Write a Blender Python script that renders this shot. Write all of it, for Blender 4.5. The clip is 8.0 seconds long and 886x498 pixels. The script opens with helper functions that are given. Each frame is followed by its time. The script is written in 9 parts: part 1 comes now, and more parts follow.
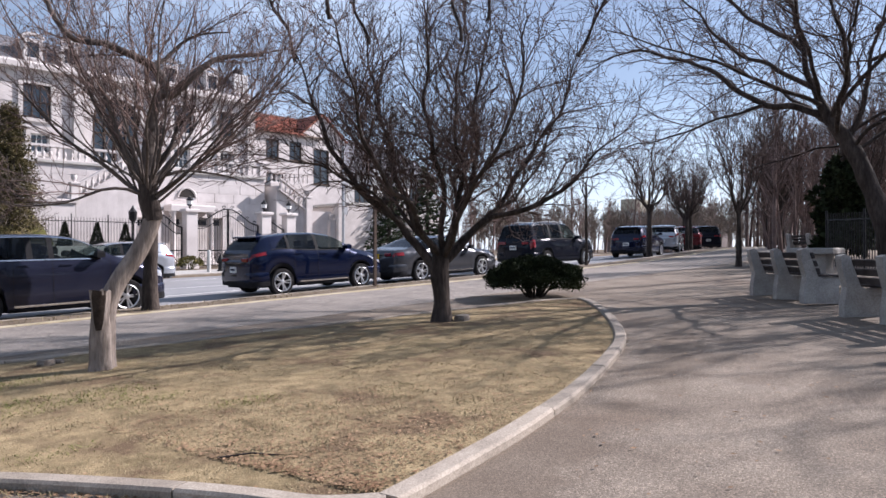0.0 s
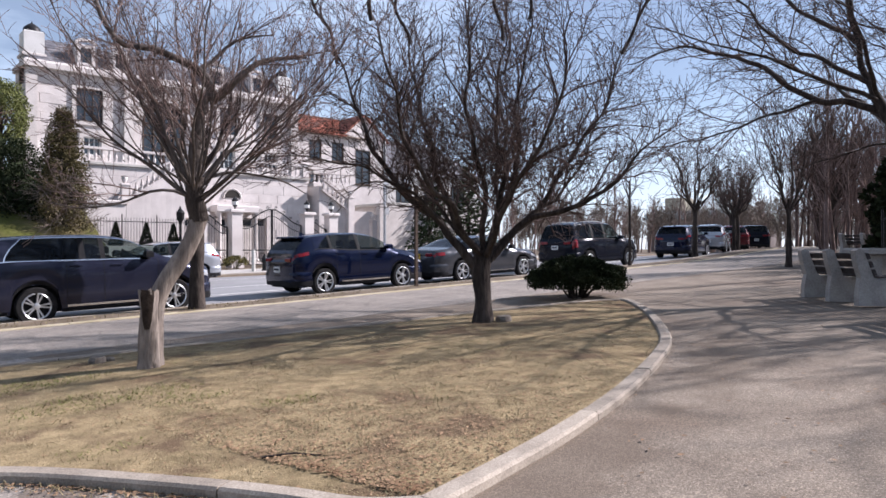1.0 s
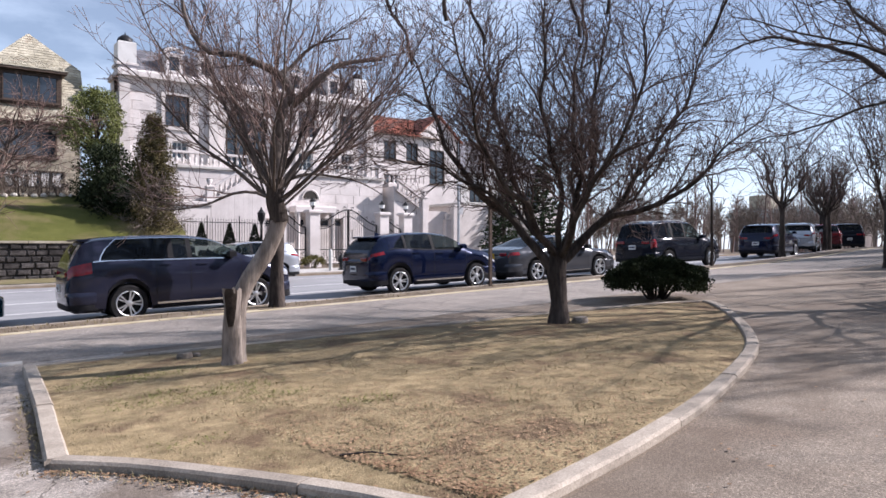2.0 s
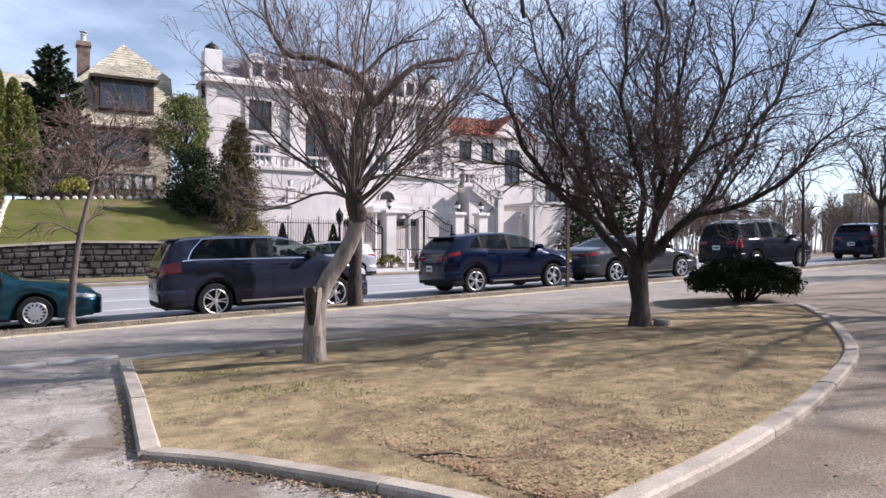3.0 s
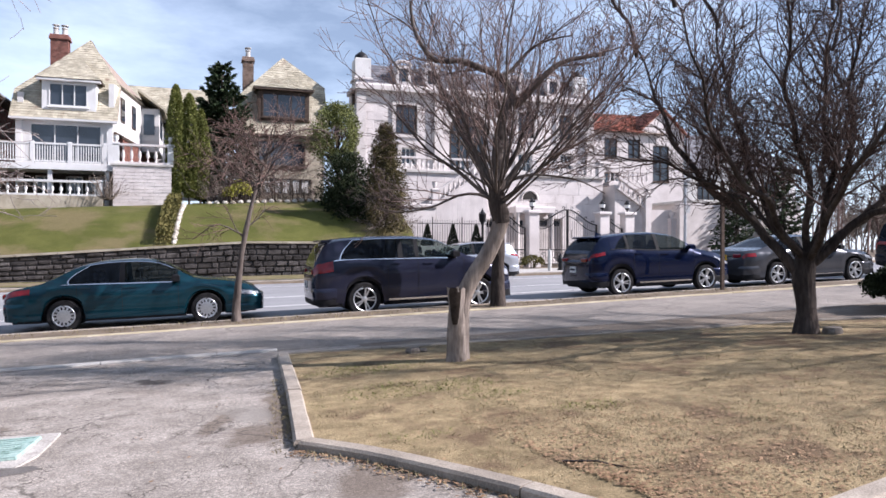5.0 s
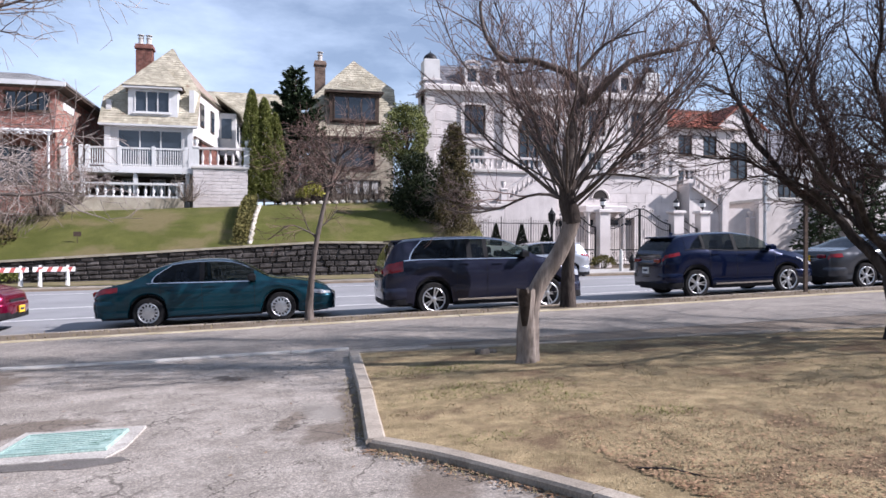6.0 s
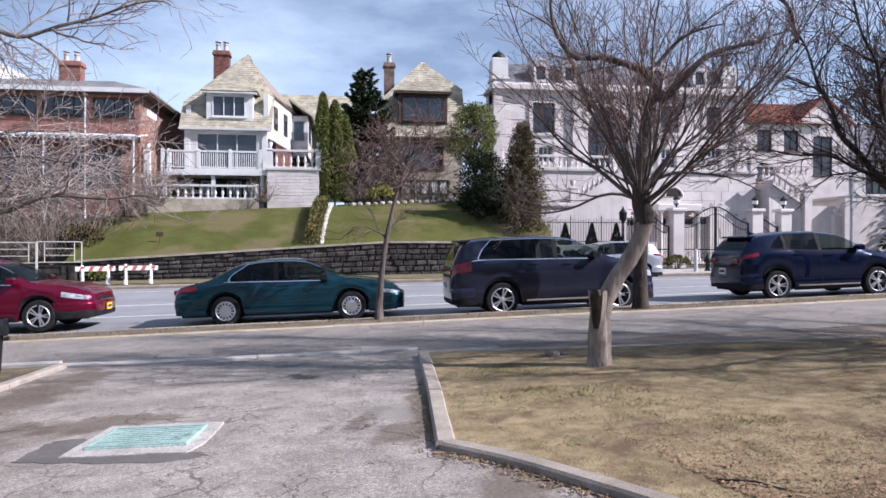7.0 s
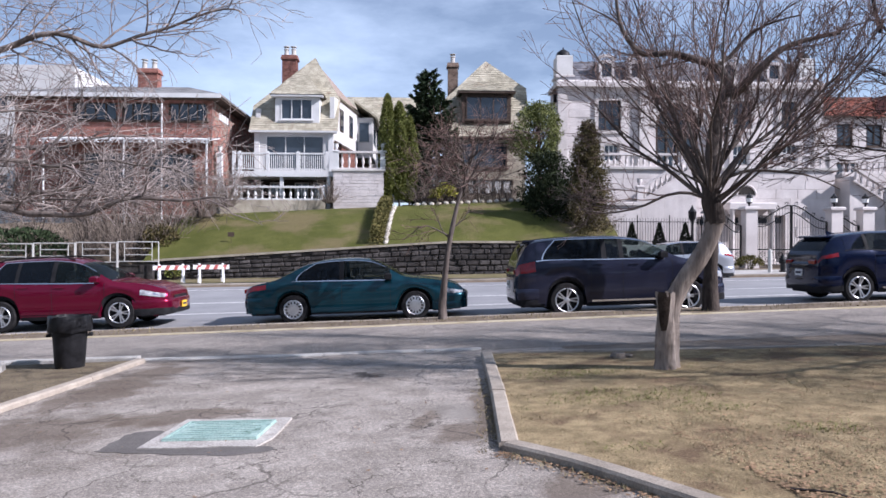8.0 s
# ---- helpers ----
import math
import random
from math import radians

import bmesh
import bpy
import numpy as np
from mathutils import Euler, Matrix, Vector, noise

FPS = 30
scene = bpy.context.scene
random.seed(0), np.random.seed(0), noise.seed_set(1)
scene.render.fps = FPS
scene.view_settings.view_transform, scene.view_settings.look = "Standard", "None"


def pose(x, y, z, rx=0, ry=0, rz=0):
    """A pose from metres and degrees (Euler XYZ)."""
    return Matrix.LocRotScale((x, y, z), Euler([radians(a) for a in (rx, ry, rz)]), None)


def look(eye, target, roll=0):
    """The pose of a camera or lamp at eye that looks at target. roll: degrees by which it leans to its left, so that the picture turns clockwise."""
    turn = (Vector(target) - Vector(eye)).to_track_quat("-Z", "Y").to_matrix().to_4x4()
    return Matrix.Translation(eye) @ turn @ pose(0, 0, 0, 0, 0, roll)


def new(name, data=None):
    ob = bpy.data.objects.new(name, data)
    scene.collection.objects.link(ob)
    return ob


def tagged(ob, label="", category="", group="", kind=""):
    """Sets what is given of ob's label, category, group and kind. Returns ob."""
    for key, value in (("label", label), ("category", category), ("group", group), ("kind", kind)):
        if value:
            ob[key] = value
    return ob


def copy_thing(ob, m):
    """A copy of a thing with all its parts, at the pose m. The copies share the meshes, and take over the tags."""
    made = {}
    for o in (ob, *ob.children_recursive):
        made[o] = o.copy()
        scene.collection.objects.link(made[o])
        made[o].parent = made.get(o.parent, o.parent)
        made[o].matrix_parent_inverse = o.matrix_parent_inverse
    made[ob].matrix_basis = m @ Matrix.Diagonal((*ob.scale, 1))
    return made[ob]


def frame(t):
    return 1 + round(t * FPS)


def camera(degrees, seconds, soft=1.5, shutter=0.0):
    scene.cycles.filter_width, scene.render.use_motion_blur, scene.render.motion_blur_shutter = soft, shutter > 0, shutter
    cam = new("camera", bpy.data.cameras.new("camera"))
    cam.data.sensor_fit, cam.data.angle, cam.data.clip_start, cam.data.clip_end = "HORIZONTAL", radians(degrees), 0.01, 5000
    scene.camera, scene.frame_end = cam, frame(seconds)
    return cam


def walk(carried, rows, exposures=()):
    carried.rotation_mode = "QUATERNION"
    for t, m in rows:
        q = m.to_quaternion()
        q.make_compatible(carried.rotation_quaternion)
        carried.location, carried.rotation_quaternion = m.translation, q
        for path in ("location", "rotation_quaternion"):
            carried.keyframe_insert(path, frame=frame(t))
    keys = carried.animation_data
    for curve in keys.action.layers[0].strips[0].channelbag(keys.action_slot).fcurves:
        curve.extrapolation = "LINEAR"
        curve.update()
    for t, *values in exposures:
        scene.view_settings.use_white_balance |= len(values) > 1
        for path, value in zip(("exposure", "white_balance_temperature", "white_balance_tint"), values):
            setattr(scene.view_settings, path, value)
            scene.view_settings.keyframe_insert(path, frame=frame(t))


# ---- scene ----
cam = camera(64.57, 8.0, soft=1.6)
# seconds, x, y, z, yaw, pitch, roll
ROWS = [
    (0.0, 0.000, 0.000, 1.400, -45.46, 0.02, 0.01),
    (0.5, 0.007, -0.001, 1.405, -44.92, 0.01, 0.02),
    (1.0, 0.019, 0.028, 1.411, -42.12, -0.01, -0.01),
    (1.5, 0.025, 0.049, 1.419, -39.12, -0.04, -0.02),
    (3.0, 0.031, 0.128, 1.418, -30.02, -0.06, -0.11),
    (3.5, 0.036, 0.160, 1.420, -27.07, -0.07, -0.15),
    (4.0, 0.038, 0.158, 1.424, -24.18, -0.09, -0.15),
    (4.5, 0.043, 0.158, 1.424, -21.28, -0.08, -0.14),
    (6.0, 0.030, 0.167, 1.438, -12.83, -0.12, -0.15),
    (6.5, 0.022, 0.193, 1.450, -10.11, -0.16, -0.12),
    (7.0, 0.020, 0.200, 1.458, -7.29, -0.20, -0.15),
    (7.5, 0.015, 0.196, 1.462, -4.45, -0.21, -0.16),
    (8.0, 0.020, 0.189, 1.462, -2.11, -0.23, -0.17),
]
walk(cam, [(t, pose(x, y, z, 90 + pitch, roll, yaw)) for t, x, y, z, yaw, pitch, roll in ROWS], [(0.0, 0.86, 6240, 19), (1.5, 0.90, 6240, 19), (4.0, 1.02, 6220, 19), (6.0, 0.86, 6060, 19), (8.0, 0.70, 5880, 19)])

# ---- daylight ----
SUN_DIR = Vector((0.86, -0.36, 0.66)).normalized()
world = bpy.data.worlds.new("world")
scene.world = world
world.use_nodes = True
wn, wl = world.node_tree.nodes, world.node_tree.links
bg = wn["Background"]
sky = wn.new("ShaderNodeTexSky")
sky.sky_type = "NISHITA"
sky.sun_disc = False
sky.sun_elevation = math.asin(SUN_DIR.z)
sky.sun_rotation = math.atan2(SUN_DIR.x, SUN_DIR.y)
sky.air_density, sky.dust_density, sky.ozone_density = 1.0, 0.4, 2.2
# thin high cloud over the blue
wt = wn.new("ShaderNodeTexCoord")
wm = wn.new("ShaderNodeMapping")
wm.inputs["Scale"].default_value = (1.0, 1.0, 3.0)
cn = wn.new("ShaderNodeTexNoise")
cn.inputs["Scale"].default_value, cn.inputs["Detail"].default_value, cn.inputs["Roughness"].default_value = 1.7, 7, 0.6
cr = wn.new("ShaderNodeValToRGB")
cr.color_ramp.elements[0].position, cr.color_ramp.elements[1].position = 0.51, 0.98
cr.color_ramp.elements[0].color = (0.16, 0.16, 0.16, 1)
cm = wn.new("ShaderNodeMixRGB")
cm.inputs["Color2"].default_value = (12.8, 15.2, 17.6, 1)
wl.new(wt.outputs["Generated"], wm.inputs["Vector"])
wl.new(wm.outputs["Vector"], cn.inputs["Vector"])
wl.new(cn.outputs["Fac"], cr.inputs["Fac"])
# pale haze low over the horizon
wz_ = wn.new("ShaderNodeSeparateXYZ")
wh = wn.new("ShaderNodeMapRange")
wh.inputs["From Min"].default_value, wh.inputs["From Max"].default_value = 0.0, 0.30
wh.inputs["To Min"].default_value, wh.inputs["To Max"].default_value = 0.55, 0.0
wx_ = wn.new("ShaderNodeMath")
wx_.operation = "MAXIMUM"
wl.new(wt.outputs["Generated"], wz_.inputs["Vector"])
wl.new(wz_.outputs["Z"], wh.inputs["Value"])
wl.new(cr.outputs["Color"], wx_.inputs[0])
wl.new(wh.outputs["Result"], wx_.inputs[1])
wl.new(wx_.outputs["Value"], cm.inputs["Fac"])
wl.new(sky.outputs["Color"], cm.inputs["Color1"])
wl.new(cm.outputs["Color"], bg.inputs["Color"])
bg.inputs["Strength"].default_value = 0.056
sun = new("sun", bpy.data.lights.new("sun", "SUN"))
sun.data.energy, sun.data.angle, sun.data.color = 5.0, radians(0.55), (1.0, 0.95, 0.91)
sun.matrix_world = look(SUN_DIR * 60, (0, 0, 0))

# ---- mesh and material tools ----


def bend(x):
    """How far the street swings aside beyond its straight stretch."""
    if x <= 22:
        return 0.0
    return 0.012 * (x - 22) ** 2 if x < 31 else 0.972 + 0.2 * (min(x, 70) - 31)


class MB:
    """Collects vertices and faces of one part."""

    def __init__(self):
        self.v, self.f = [], []

    def add(self, verts, faces):
        k = len(self.v)
        self.v.extend(tuple(p) for p in verts)
        self.f.extend(tuple(i + k for i in f) for f in faces)
        return self

    def box(self, x0, x1, y0, y1, z0, z1, m=None):
        vs = [(x, y, z) for x in (x0, x1) for y in (y0, y1) for z in (z0, z1)]
        if m is not None:
            vs = [m @ Vector(p) for p in vs]
        return self.add(vs, [(0, 1, 3, 2), (4, 6, 7, 5), (0, 4, 5, 1), (2, 3, 7, 6), (0, 2, 6, 4), (1, 5, 7, 3)])

    def bevel_box(self, x0, x1, y0, y1, z0, z1, b=0.02, m=None):
        """A box whose upper rim is chamfered."""
        ring = lambda i, z: [(x0 + i, y0 + i, z), (x1 - i, y0 + i, z), (x1 - i, y1 - i, z), (x0 + i, y1 - i, z)]
        vs = ring(0, z0) + ring(0, z1 - b) + ring(b, z1)
        if m is not None:
            vs = [m @ Vector(p) for p in vs]
        fs = [(3, 2, 1, 0), (8, 9, 10, 11)]
        for r in (0, 4):
            fs += [(r + i, r + (i + 1) % 4, r + 4 + (i + 1) % 4, r + 4 + i) for i in range(4)]
        return self.add(vs, fs)

    def tube(self, pts, radii, n=6, cap=True):
        pts = np.asarray(pts, float)
        radii = np.broadcast_to(np.asarray(radii, float), (len(pts),))
        tan = np.gradient(pts, axis=0)
        tan /= np.linalg.norm(tan, axis=1, keepdims=True) + 1e-9
        ref = np.array((1.0, 0, 0)) if abs(tan[:, 0]).mean() < 0.7 else np.array((0, 1.0, 0))
        a = np.cross(tan, ref)
        a /= np.linalg.norm(a, axis=1, keepdims=True) + 1e-9
        b = np.cross(tan, a)
        an = np.arange(n) * 2 * math.pi / n
        ring = pts[:, None] + radii[:, None, None] * (np.cos(an)[None, :, None] * a[:, None] + np.sin(an)[None, :, None] * b[:, None])
        k = len(self.v)
        self.v.extend(map(tuple, ring.reshape(-1, 3).tolist()))
        for i in range(len(pts) - 1):
            o = k + i * n
            for j in range(n):
                j2 = (j + 1) % n
                self.f.append((o + j, o + j2, o + n + j2, o + n + j))
        if cap:
            self.f.append(tuple(k + j for j in range(n))[::-1])
            self.f.append(tuple(k + (len(pts) - 1) * n + j for j in range(n)))
        return self

    def lathe(self, prof, n=16, at=(0, 0, 0), m=None):
        """Turns (radius, height) pairs round an upright axis at a place."""
        vs = [(at[0] + r * math.cos(2 * math.pi * j / n), at[1] + r * math.sin(2 * math.pi * j / n), at[2] + z) for r, z in prof for j in range(n)]
        if m is not None:
            vs = [m @ Vector(p) for p in vs]
        fs = [(i * n + j, i * n + (j + 1) % n, (i + 1) * n + (j + 1) % n, (i + 1) * n + j) for i in range(len(prof) - 1) for j in range(n)]
        fs += [tuple(range(n))[::-1], tuple(range((len(prof) - 1) * n, len(prof) * n))]
        return self.add(vs, fs)

    def prism(self, poly, z0, z1):
        """A plan outline, counter-clockwise, raised from z0 to z1 (numbers or functions of x, y)."""
        lo = z0 if callable(z0) else (lambda x, y: z0)
        hi = z1 if callable(z1) else (lambda x, y: z1)
        n = len(poly)
        vs = [(x, y, lo(x, y)) for x, y in poly] + [(x, y, hi(x, y)) for x, y in poly]
        return self.add(vs, [tuple(range(n))[::-1], tuple(range(n, 2 * n))] + [(i, (i + 1) % n, n + (i + 1) % n, n + i) for i in range(n)])

    def grid(self, xs, ys, h):
        """A sheet over a plan grid that follows the bend of the street."""
        nx, ny = len(xs), len(ys)
        return self.add([(x, y + bend(x), h(x, y)) for x in xs for y in ys], [(i * ny + j, (i + 1) * ny + j, (i + 1) * ny + j + 1, i * ny + j + 1) for i in range(nx - 1) for j in range(ny - 1)])

    def mesh(self, name, material, smooth=None):
        me = bpy.data.meshes.new(name)
        me.from_pydata(self.v, [], self.f)
        me.materials.append(material)
        if smooth is not None:
            me.polygons.foreach_set("use_smooth", [True] * len(me.polygons))
            me.set_sharp_from_angle(angle=radians(smooth))
        me.update()
        return me


def part(name, mb, material, parent=None, label="", smooth=None, kind=""):
    ob = new(name, mb.mesh(name, material, smooth))
    ob.parent = parent
    return tagged(ob, label=label, kind=kind)


def thing(name, m, label, category, group="", kind=""):
    ob = new(name)
    ob.empty_display_size = 0.2
    ob.matrix_basis = m
    return tagged(ob, label, category, group, kind)


def structure(name, mb, material, label, category, smooth=None):
    return tagged(part(name, mb, material, smooth=smooth), label, category, kind="structure")


def material(name, c1, c2, scale=4.0, rough=0.8, bump=0.2, fine=40.0, metal=0.0, spread=0.15, fine_mix=0.35, rand=0.0, island=0.0, bump_dist=0.01, spec=0.15, stretch=(1, 1, 1), c3=None, c3_scale=0.6, c3_at=0.6):
    """A two-scale mottled surface: broad patches, fine grain, relief, and tone that differs from piece to piece."""
    m = bpy.data.materials.new(name)
    m.use_nodes = True
    n, l = m.node_tree.nodes, m.node_tree.links
    b = n["Principled BSDF"]
    b.inputs["Roughness"].default_value = rough
    b.inputs["Metallic"].default_value = metal
    b.inputs["Specular IOR Level"].default_value = spec
    tc = n.new("ShaderNodeTexCoord")
    mp = n.new("ShaderNodeMapping")
    mp.inputs["Scale"].default_value = stretch
    l.new(tc.outputs["Object"], mp.inputs["Vector"])

    def noise_node(s, detail):
        t = n.new("ShaderNodeTexNoise")
        t.inputs["Scale"].default_value, t.inputs["Detail"].default_value, t.inputs["Roughness"].default_value = s, detail, 0.6
        l.new(mp.outputs["Vector"], t.inputs["Vector"])
        return t

    big, small = noise_node(scale, 5), noise_node(fine, 3)
    ramp = n.new("ShaderNodeValToRGB")
    ramp.color_ramp.elements[0].position, ramp.color_ramp.elements[1].position = 0.5 - spread, 0.5 + spread
    ramp.color_ramp.elements[0].color, ramp.color_ramp.elements[1].color = (*c1, 1), (*c2, 1)
    l.new(big.outputs["Fac"], ramp.inputs["Fac"])
    col = ramp.outputs["Color"]
    if c3 is not None:
        t3 = noise_node(c3_scale, 6)
        r3 = n.new("ShaderNodeValToRGB")
        r3.color_ramp.elements[0].position, r3.color_ramp.elements[1].position = c3_at, c3_at + 0.12
        l.new(t3.outputs["Fac"], r3.inputs["Fac"])
        mx = n.new("ShaderNodeMixRGB")
        mx.inputs["Color2"].default_value = (*c3, 1)
        l.new(r3.outputs["Color"], mx.inputs["Fac"])
        l.new(col, mx.inputs["Color1"])
        col = mx.outputs["Color"]
    grain = n.new("ShaderNodeMixRGB")
    grain.blend_type = "MULTIPLY"
    grain.inputs["Fac"].default_value = fine_mix
    gr = n.new("ShaderNodeMapRange")
    gr.inputs["From Min"].default_value, gr.inputs["From Max"].default_value = 0.3, 0.7
    gr.inputs["To Min"].default_value, gr.inputs["To Max"].default_value = 0.25, 1.6
    l.new(small.outputs["Fac"], gr.inputs["Value"])
    l.new(col, grain.inputs["Color1"])
    l.new(gr.outputs["Result"], grain.inputs["Color2"])
    col = grain.outputs["Color"]
    for amount, node, socket in ((rand, "ShaderNodeObjectInfo", "Random"), (island, "ShaderNodeNewGeometry", "Random Per Island")):
        if amount:
            src = n.new(node)
            mr = n.new("ShaderNodeMapRange")
            mr.inputs["To Min"].default_value, mr.inputs["To Max"].default_value = 1 - amount, 1 + amount
            mul = n.new("ShaderNodeMixRGB")
            mul.blend_type = "MULTIPLY"
            mul.inputs["Fac"].default_value = 1
            l.new(src.outputs[socket], mr.inputs["Value"])
            l.new(col, mul.inputs["Color1"])
            l.new(mr.outputs["Result"], mul.inputs["Color2"])
            col = mul.outputs["Color"]
    l.new(col, b.inputs["Base Color"])
    if bump:
        bp = n.new("ShaderNodeBump")
        bp.inputs["Strength"].default_value, bp.inputs["Distance"].default_value = bump, bump_dist
        l.new(small.outputs["Fac"], bp.inputs["Height"])
        l.new(bp.outputs["Normal"], b.inputs["Normal"])
    return m


def finish(m, **values):
    """Sets further inputs of a material's surface by their plain names."""
    b = m.node_tree.nodes["Principled BSDF"]
    for key, value in values.items():
        b.inputs[key.replace("_", " ")].default_value = value
    return m


M_ground = material("bare earth", (0.12, 0.0938, 0.0675), (0.188, 0.15, 0.112), 1.5, 0.95, 0.5, 60)
M_bed = material("dry winter turf", (0.165, 0.125, 0.0681), (0.36, 0.278, 0.158), 5.5, 0.95, 0.35, 85, spread=0.2, c3=(0.14, 0.096, 0.058), c3_scale=1.5, c3_at=0.52, fine_mix=0.5, bump_dist=0.02)
M_blade = material("dry grass blade", (0.20, 0.163, 0.092), (0.39, 0.32, 0.195), 1.6, 0.9, 0, 30, island=0.4, c3=(0.165, 0.168, 0.07), c3_scale=0.9, c3_at=0.54)
M_leaf = material("fallen leaf", (0.17, 0.10, 0.057), (0.31, 0.205, 0.125), 3, 0.9, 0, 30, island=0.4)
M_path = material("worn path asphalt", (0.175, 0.143, 0.114), (0.248, 0.209, 0.169), 1.4, 0.92, 0.5, 90, fine_mix=0.45, c3=(0.181, 0.143, 0.112), c3_scale=0.5, c3_at=0.52, bump_dist=0.008)
M_plaza = material("cracked plaza asphalt", (0.263, 0.234, 0.206), (0.36, 0.323, 0.288), 2.2, 0.92, 0.5, 100, spread=0.1, fine_mix=0.45, c3=(0.204, 0.174, 0.149), c3_scale=0.45, c3_at=0.54, bump_dist=0.01)
M_walk = material("sidewalk asphalt", (0.221, 0.197, 0.176), (0.295, 0.265, 0.237), 1.6, 0.92, 0.5, 60, fine_mix=0.45)
M_road = material("road asphalt", (0.222, 0.222, 0.229), (0.281, 0.281, 0.285), 0.5, 0.88, 0.3, 110, fine_mix=0.25)
M_kerb = material("weathered concrete kerb", (0.261, 0.225, 0.185), (0.379, 0.332, 0.275), 3, 0.92, 0.5, 70, rand=0.12, fine_mix=0.35)
M_kerb_y = material("yellowed kerb edge", (0.34, 0.289, 0.187), (0.442, 0.391, 0.289), 1.5, 0.92, 0.4, 60, rand=0.1)
M_conc = material("pale concrete", (0.364, 0.347, 0.323), (0.484, 0.468, 0.436), 2.5, 0.9, 0.35, 60, fine_mix=0.25)
M_line = material("worn road paint", (0.62, 0.62, 0.6), (0.8, 0.8, 0.78), 6, 0.8, 0.2, 50)
M_lawn = material("mown lawn", (0.0646, 0.071, 0.0159), (0.101, 0.104, 0.0278), 0.6, 0.95, 0.7, 50, c3=(0.139, 0.115, 0.0543), c3_scale=0.38, c3_at=0.5, fine_mix=0.4, bump_dist=0.03)
M_bark = material("grey brown bark", (0.03, 0.024, 0.021), (0.08, 0.065, 0.056), 5, 0.95, 0.9, 26, stretch=(1, 1, 0.25), bump_dist=0.02, fine_mix=0.5)
M_bark_pale = material("bleached bark", (0.185, 0.152, 0.129), (0.302, 0.26, 0.226), 4, 0.95, 0.9, 22, stretch=(1, 1, 0.2), bump_dist=0.02, c3=(0.084, 0.068, 0.0546), c3_scale=2.2, c3_at=0.56, fine_mix=0.5)
M_bark_mid = material("mid grey bark", (0.0675, 0.054, 0.0477), (0.144, 0.121, 0.106), 4, 0.95, 0.8, 24, stretch=(1, 1, 0.3), bump_dist=0.015)
M_twig = material("bare twig", (0.118, 0.082, 0.072), (0.225, 0.163, 0.143), 2, 0.9, 0, 20, island=0.3)
M_twig_l = material("pale bare twig", (0.17, 0.14, 0.128), (0.32, 0.275, 0.25), 2, 0.9, 0, 20, island=0.35)
M_twig_d = material("dark twig", (0.06, 0.042, 0.037), (0.125, 0.088, 0.076), 2, 0.9, 0, 20, island=0.3)
M_twig_r = material("red brown twig", (0.115, 0.075, 0.063), (0.20, 0.135, 0.112), 2, 0.9, 0, 20, island=0.3)
M_heart = material("dark heartwood hollow", (0.025, 0.018, 0.014), (0.06, 0.045, 0.035), 8, 0.95, 0.8, 40)
M_ever = material("evergreen needles", (0.018, 0.03, 0.014), (0.045, 0.065, 0.03), 3, 0.8, 0, 20, island=0.45)
M_ever_l = material("yellow green needles", (0.10, 0.115, 0.028), (0.19, 0.20, 0.06), 3, 0.8, 0, 20, island=0.4)
M_ever_y = material("bronze juniper sprays", (0.05, 0.045, 0.02), (0.125, 0.10, 0.045), 3, 0.8, 0, 20, island=0.4)
M_hedge = material("box hedge leaves", (0.085, 0.0808, 0.0255), (0.162, 0.14, 0.051), 3, 0.8, 0, 20, island=0.4)
M_yew = material("dark yew leaves", (0.012, 0.018, 0.010), (0.04, 0.05, 0.024), 3, 0.7, 0, 20, island=0.45, spec=0.05)
M_black = material("black painted iron", (0.014, 0.014, 0.015), (0.03, 0.03, 0.032), 6, 0.45, 0.1, 60)
M_white = material("white paint", (0.553, 0.553, 0.545), (0.632, 0.632, 0.624), 1.5, 0.6, 0.1, 40, fine_mix=0.1)
M_stucco = material("white stucco", (0.502, 0.493, 0.478), (0.593, 0.585, 0.57), 0.8, 0.9, 0.4, 60, fine_mix=0.15)
M_lime = material("cream limestone", (0.519, 0.476, 0.459), (0.64, 0.597, 0.575), 0.9, 0.85, 0.3, 40, fine_mix=0.2, rand=0.05)
M_lime_d = material("weathered limestone", (0.46, 0.423, 0.4), (0.58, 0.538, 0.515), 1.2, 0.85, 0.4, 40, fine_mix=0.25)
M_slate = material("mixed roof slates", (0.306, 0.281, 0.212), (0.442, 0.404, 0.315), 1.2, 0.85, 0.3, 30, island=0.18, c3=(0.187, 0.111, 0.0765), c3_scale=1.1, c3_at=0.62)
M_mansard = material("grey mansard slates", (0.10, 0.10, 0.115), (0.17, 0.165, 0.175), 1.2, 0.8, 0.3, 30, island=0.25)
M_brick = material("red brown brick", (0.209, 0.0931, 0.0722), (0.304, 0.147, 0.119), 3, 0.9, 0.4, 40, island=0.25)
M_brick_d = material("dark chimney brick", (0.13, 0.06, 0.05), (0.23, 0.11, 0.085), 3, 0.9, 0.4, 40, island=0.25)
M_brick_t = material("tan grey brick", (0.13, 0.09, 0.07), (0.23, 0.17, 0.135), 3, 0.9, 0.4, 40, island=0.25)
M_mortar = material("mortar", (0.22, 0.172, 0.142), (0.30, 0.245, 0.205), 3, 0.95, 0.3, 60)
M_roof_g = material("grey asphalt shingle", (0.20, 0.20, 0.20), (0.29, 0.285, 0.28), 1.2, 0.9, 0.4, 40, island=0.15)
M_roof_r = material("red clay tile", (0.21, 0.075, 0.052), (0.31, 0.125, 0.088), 2, 0.85, 0.3, 40, island=0.3)
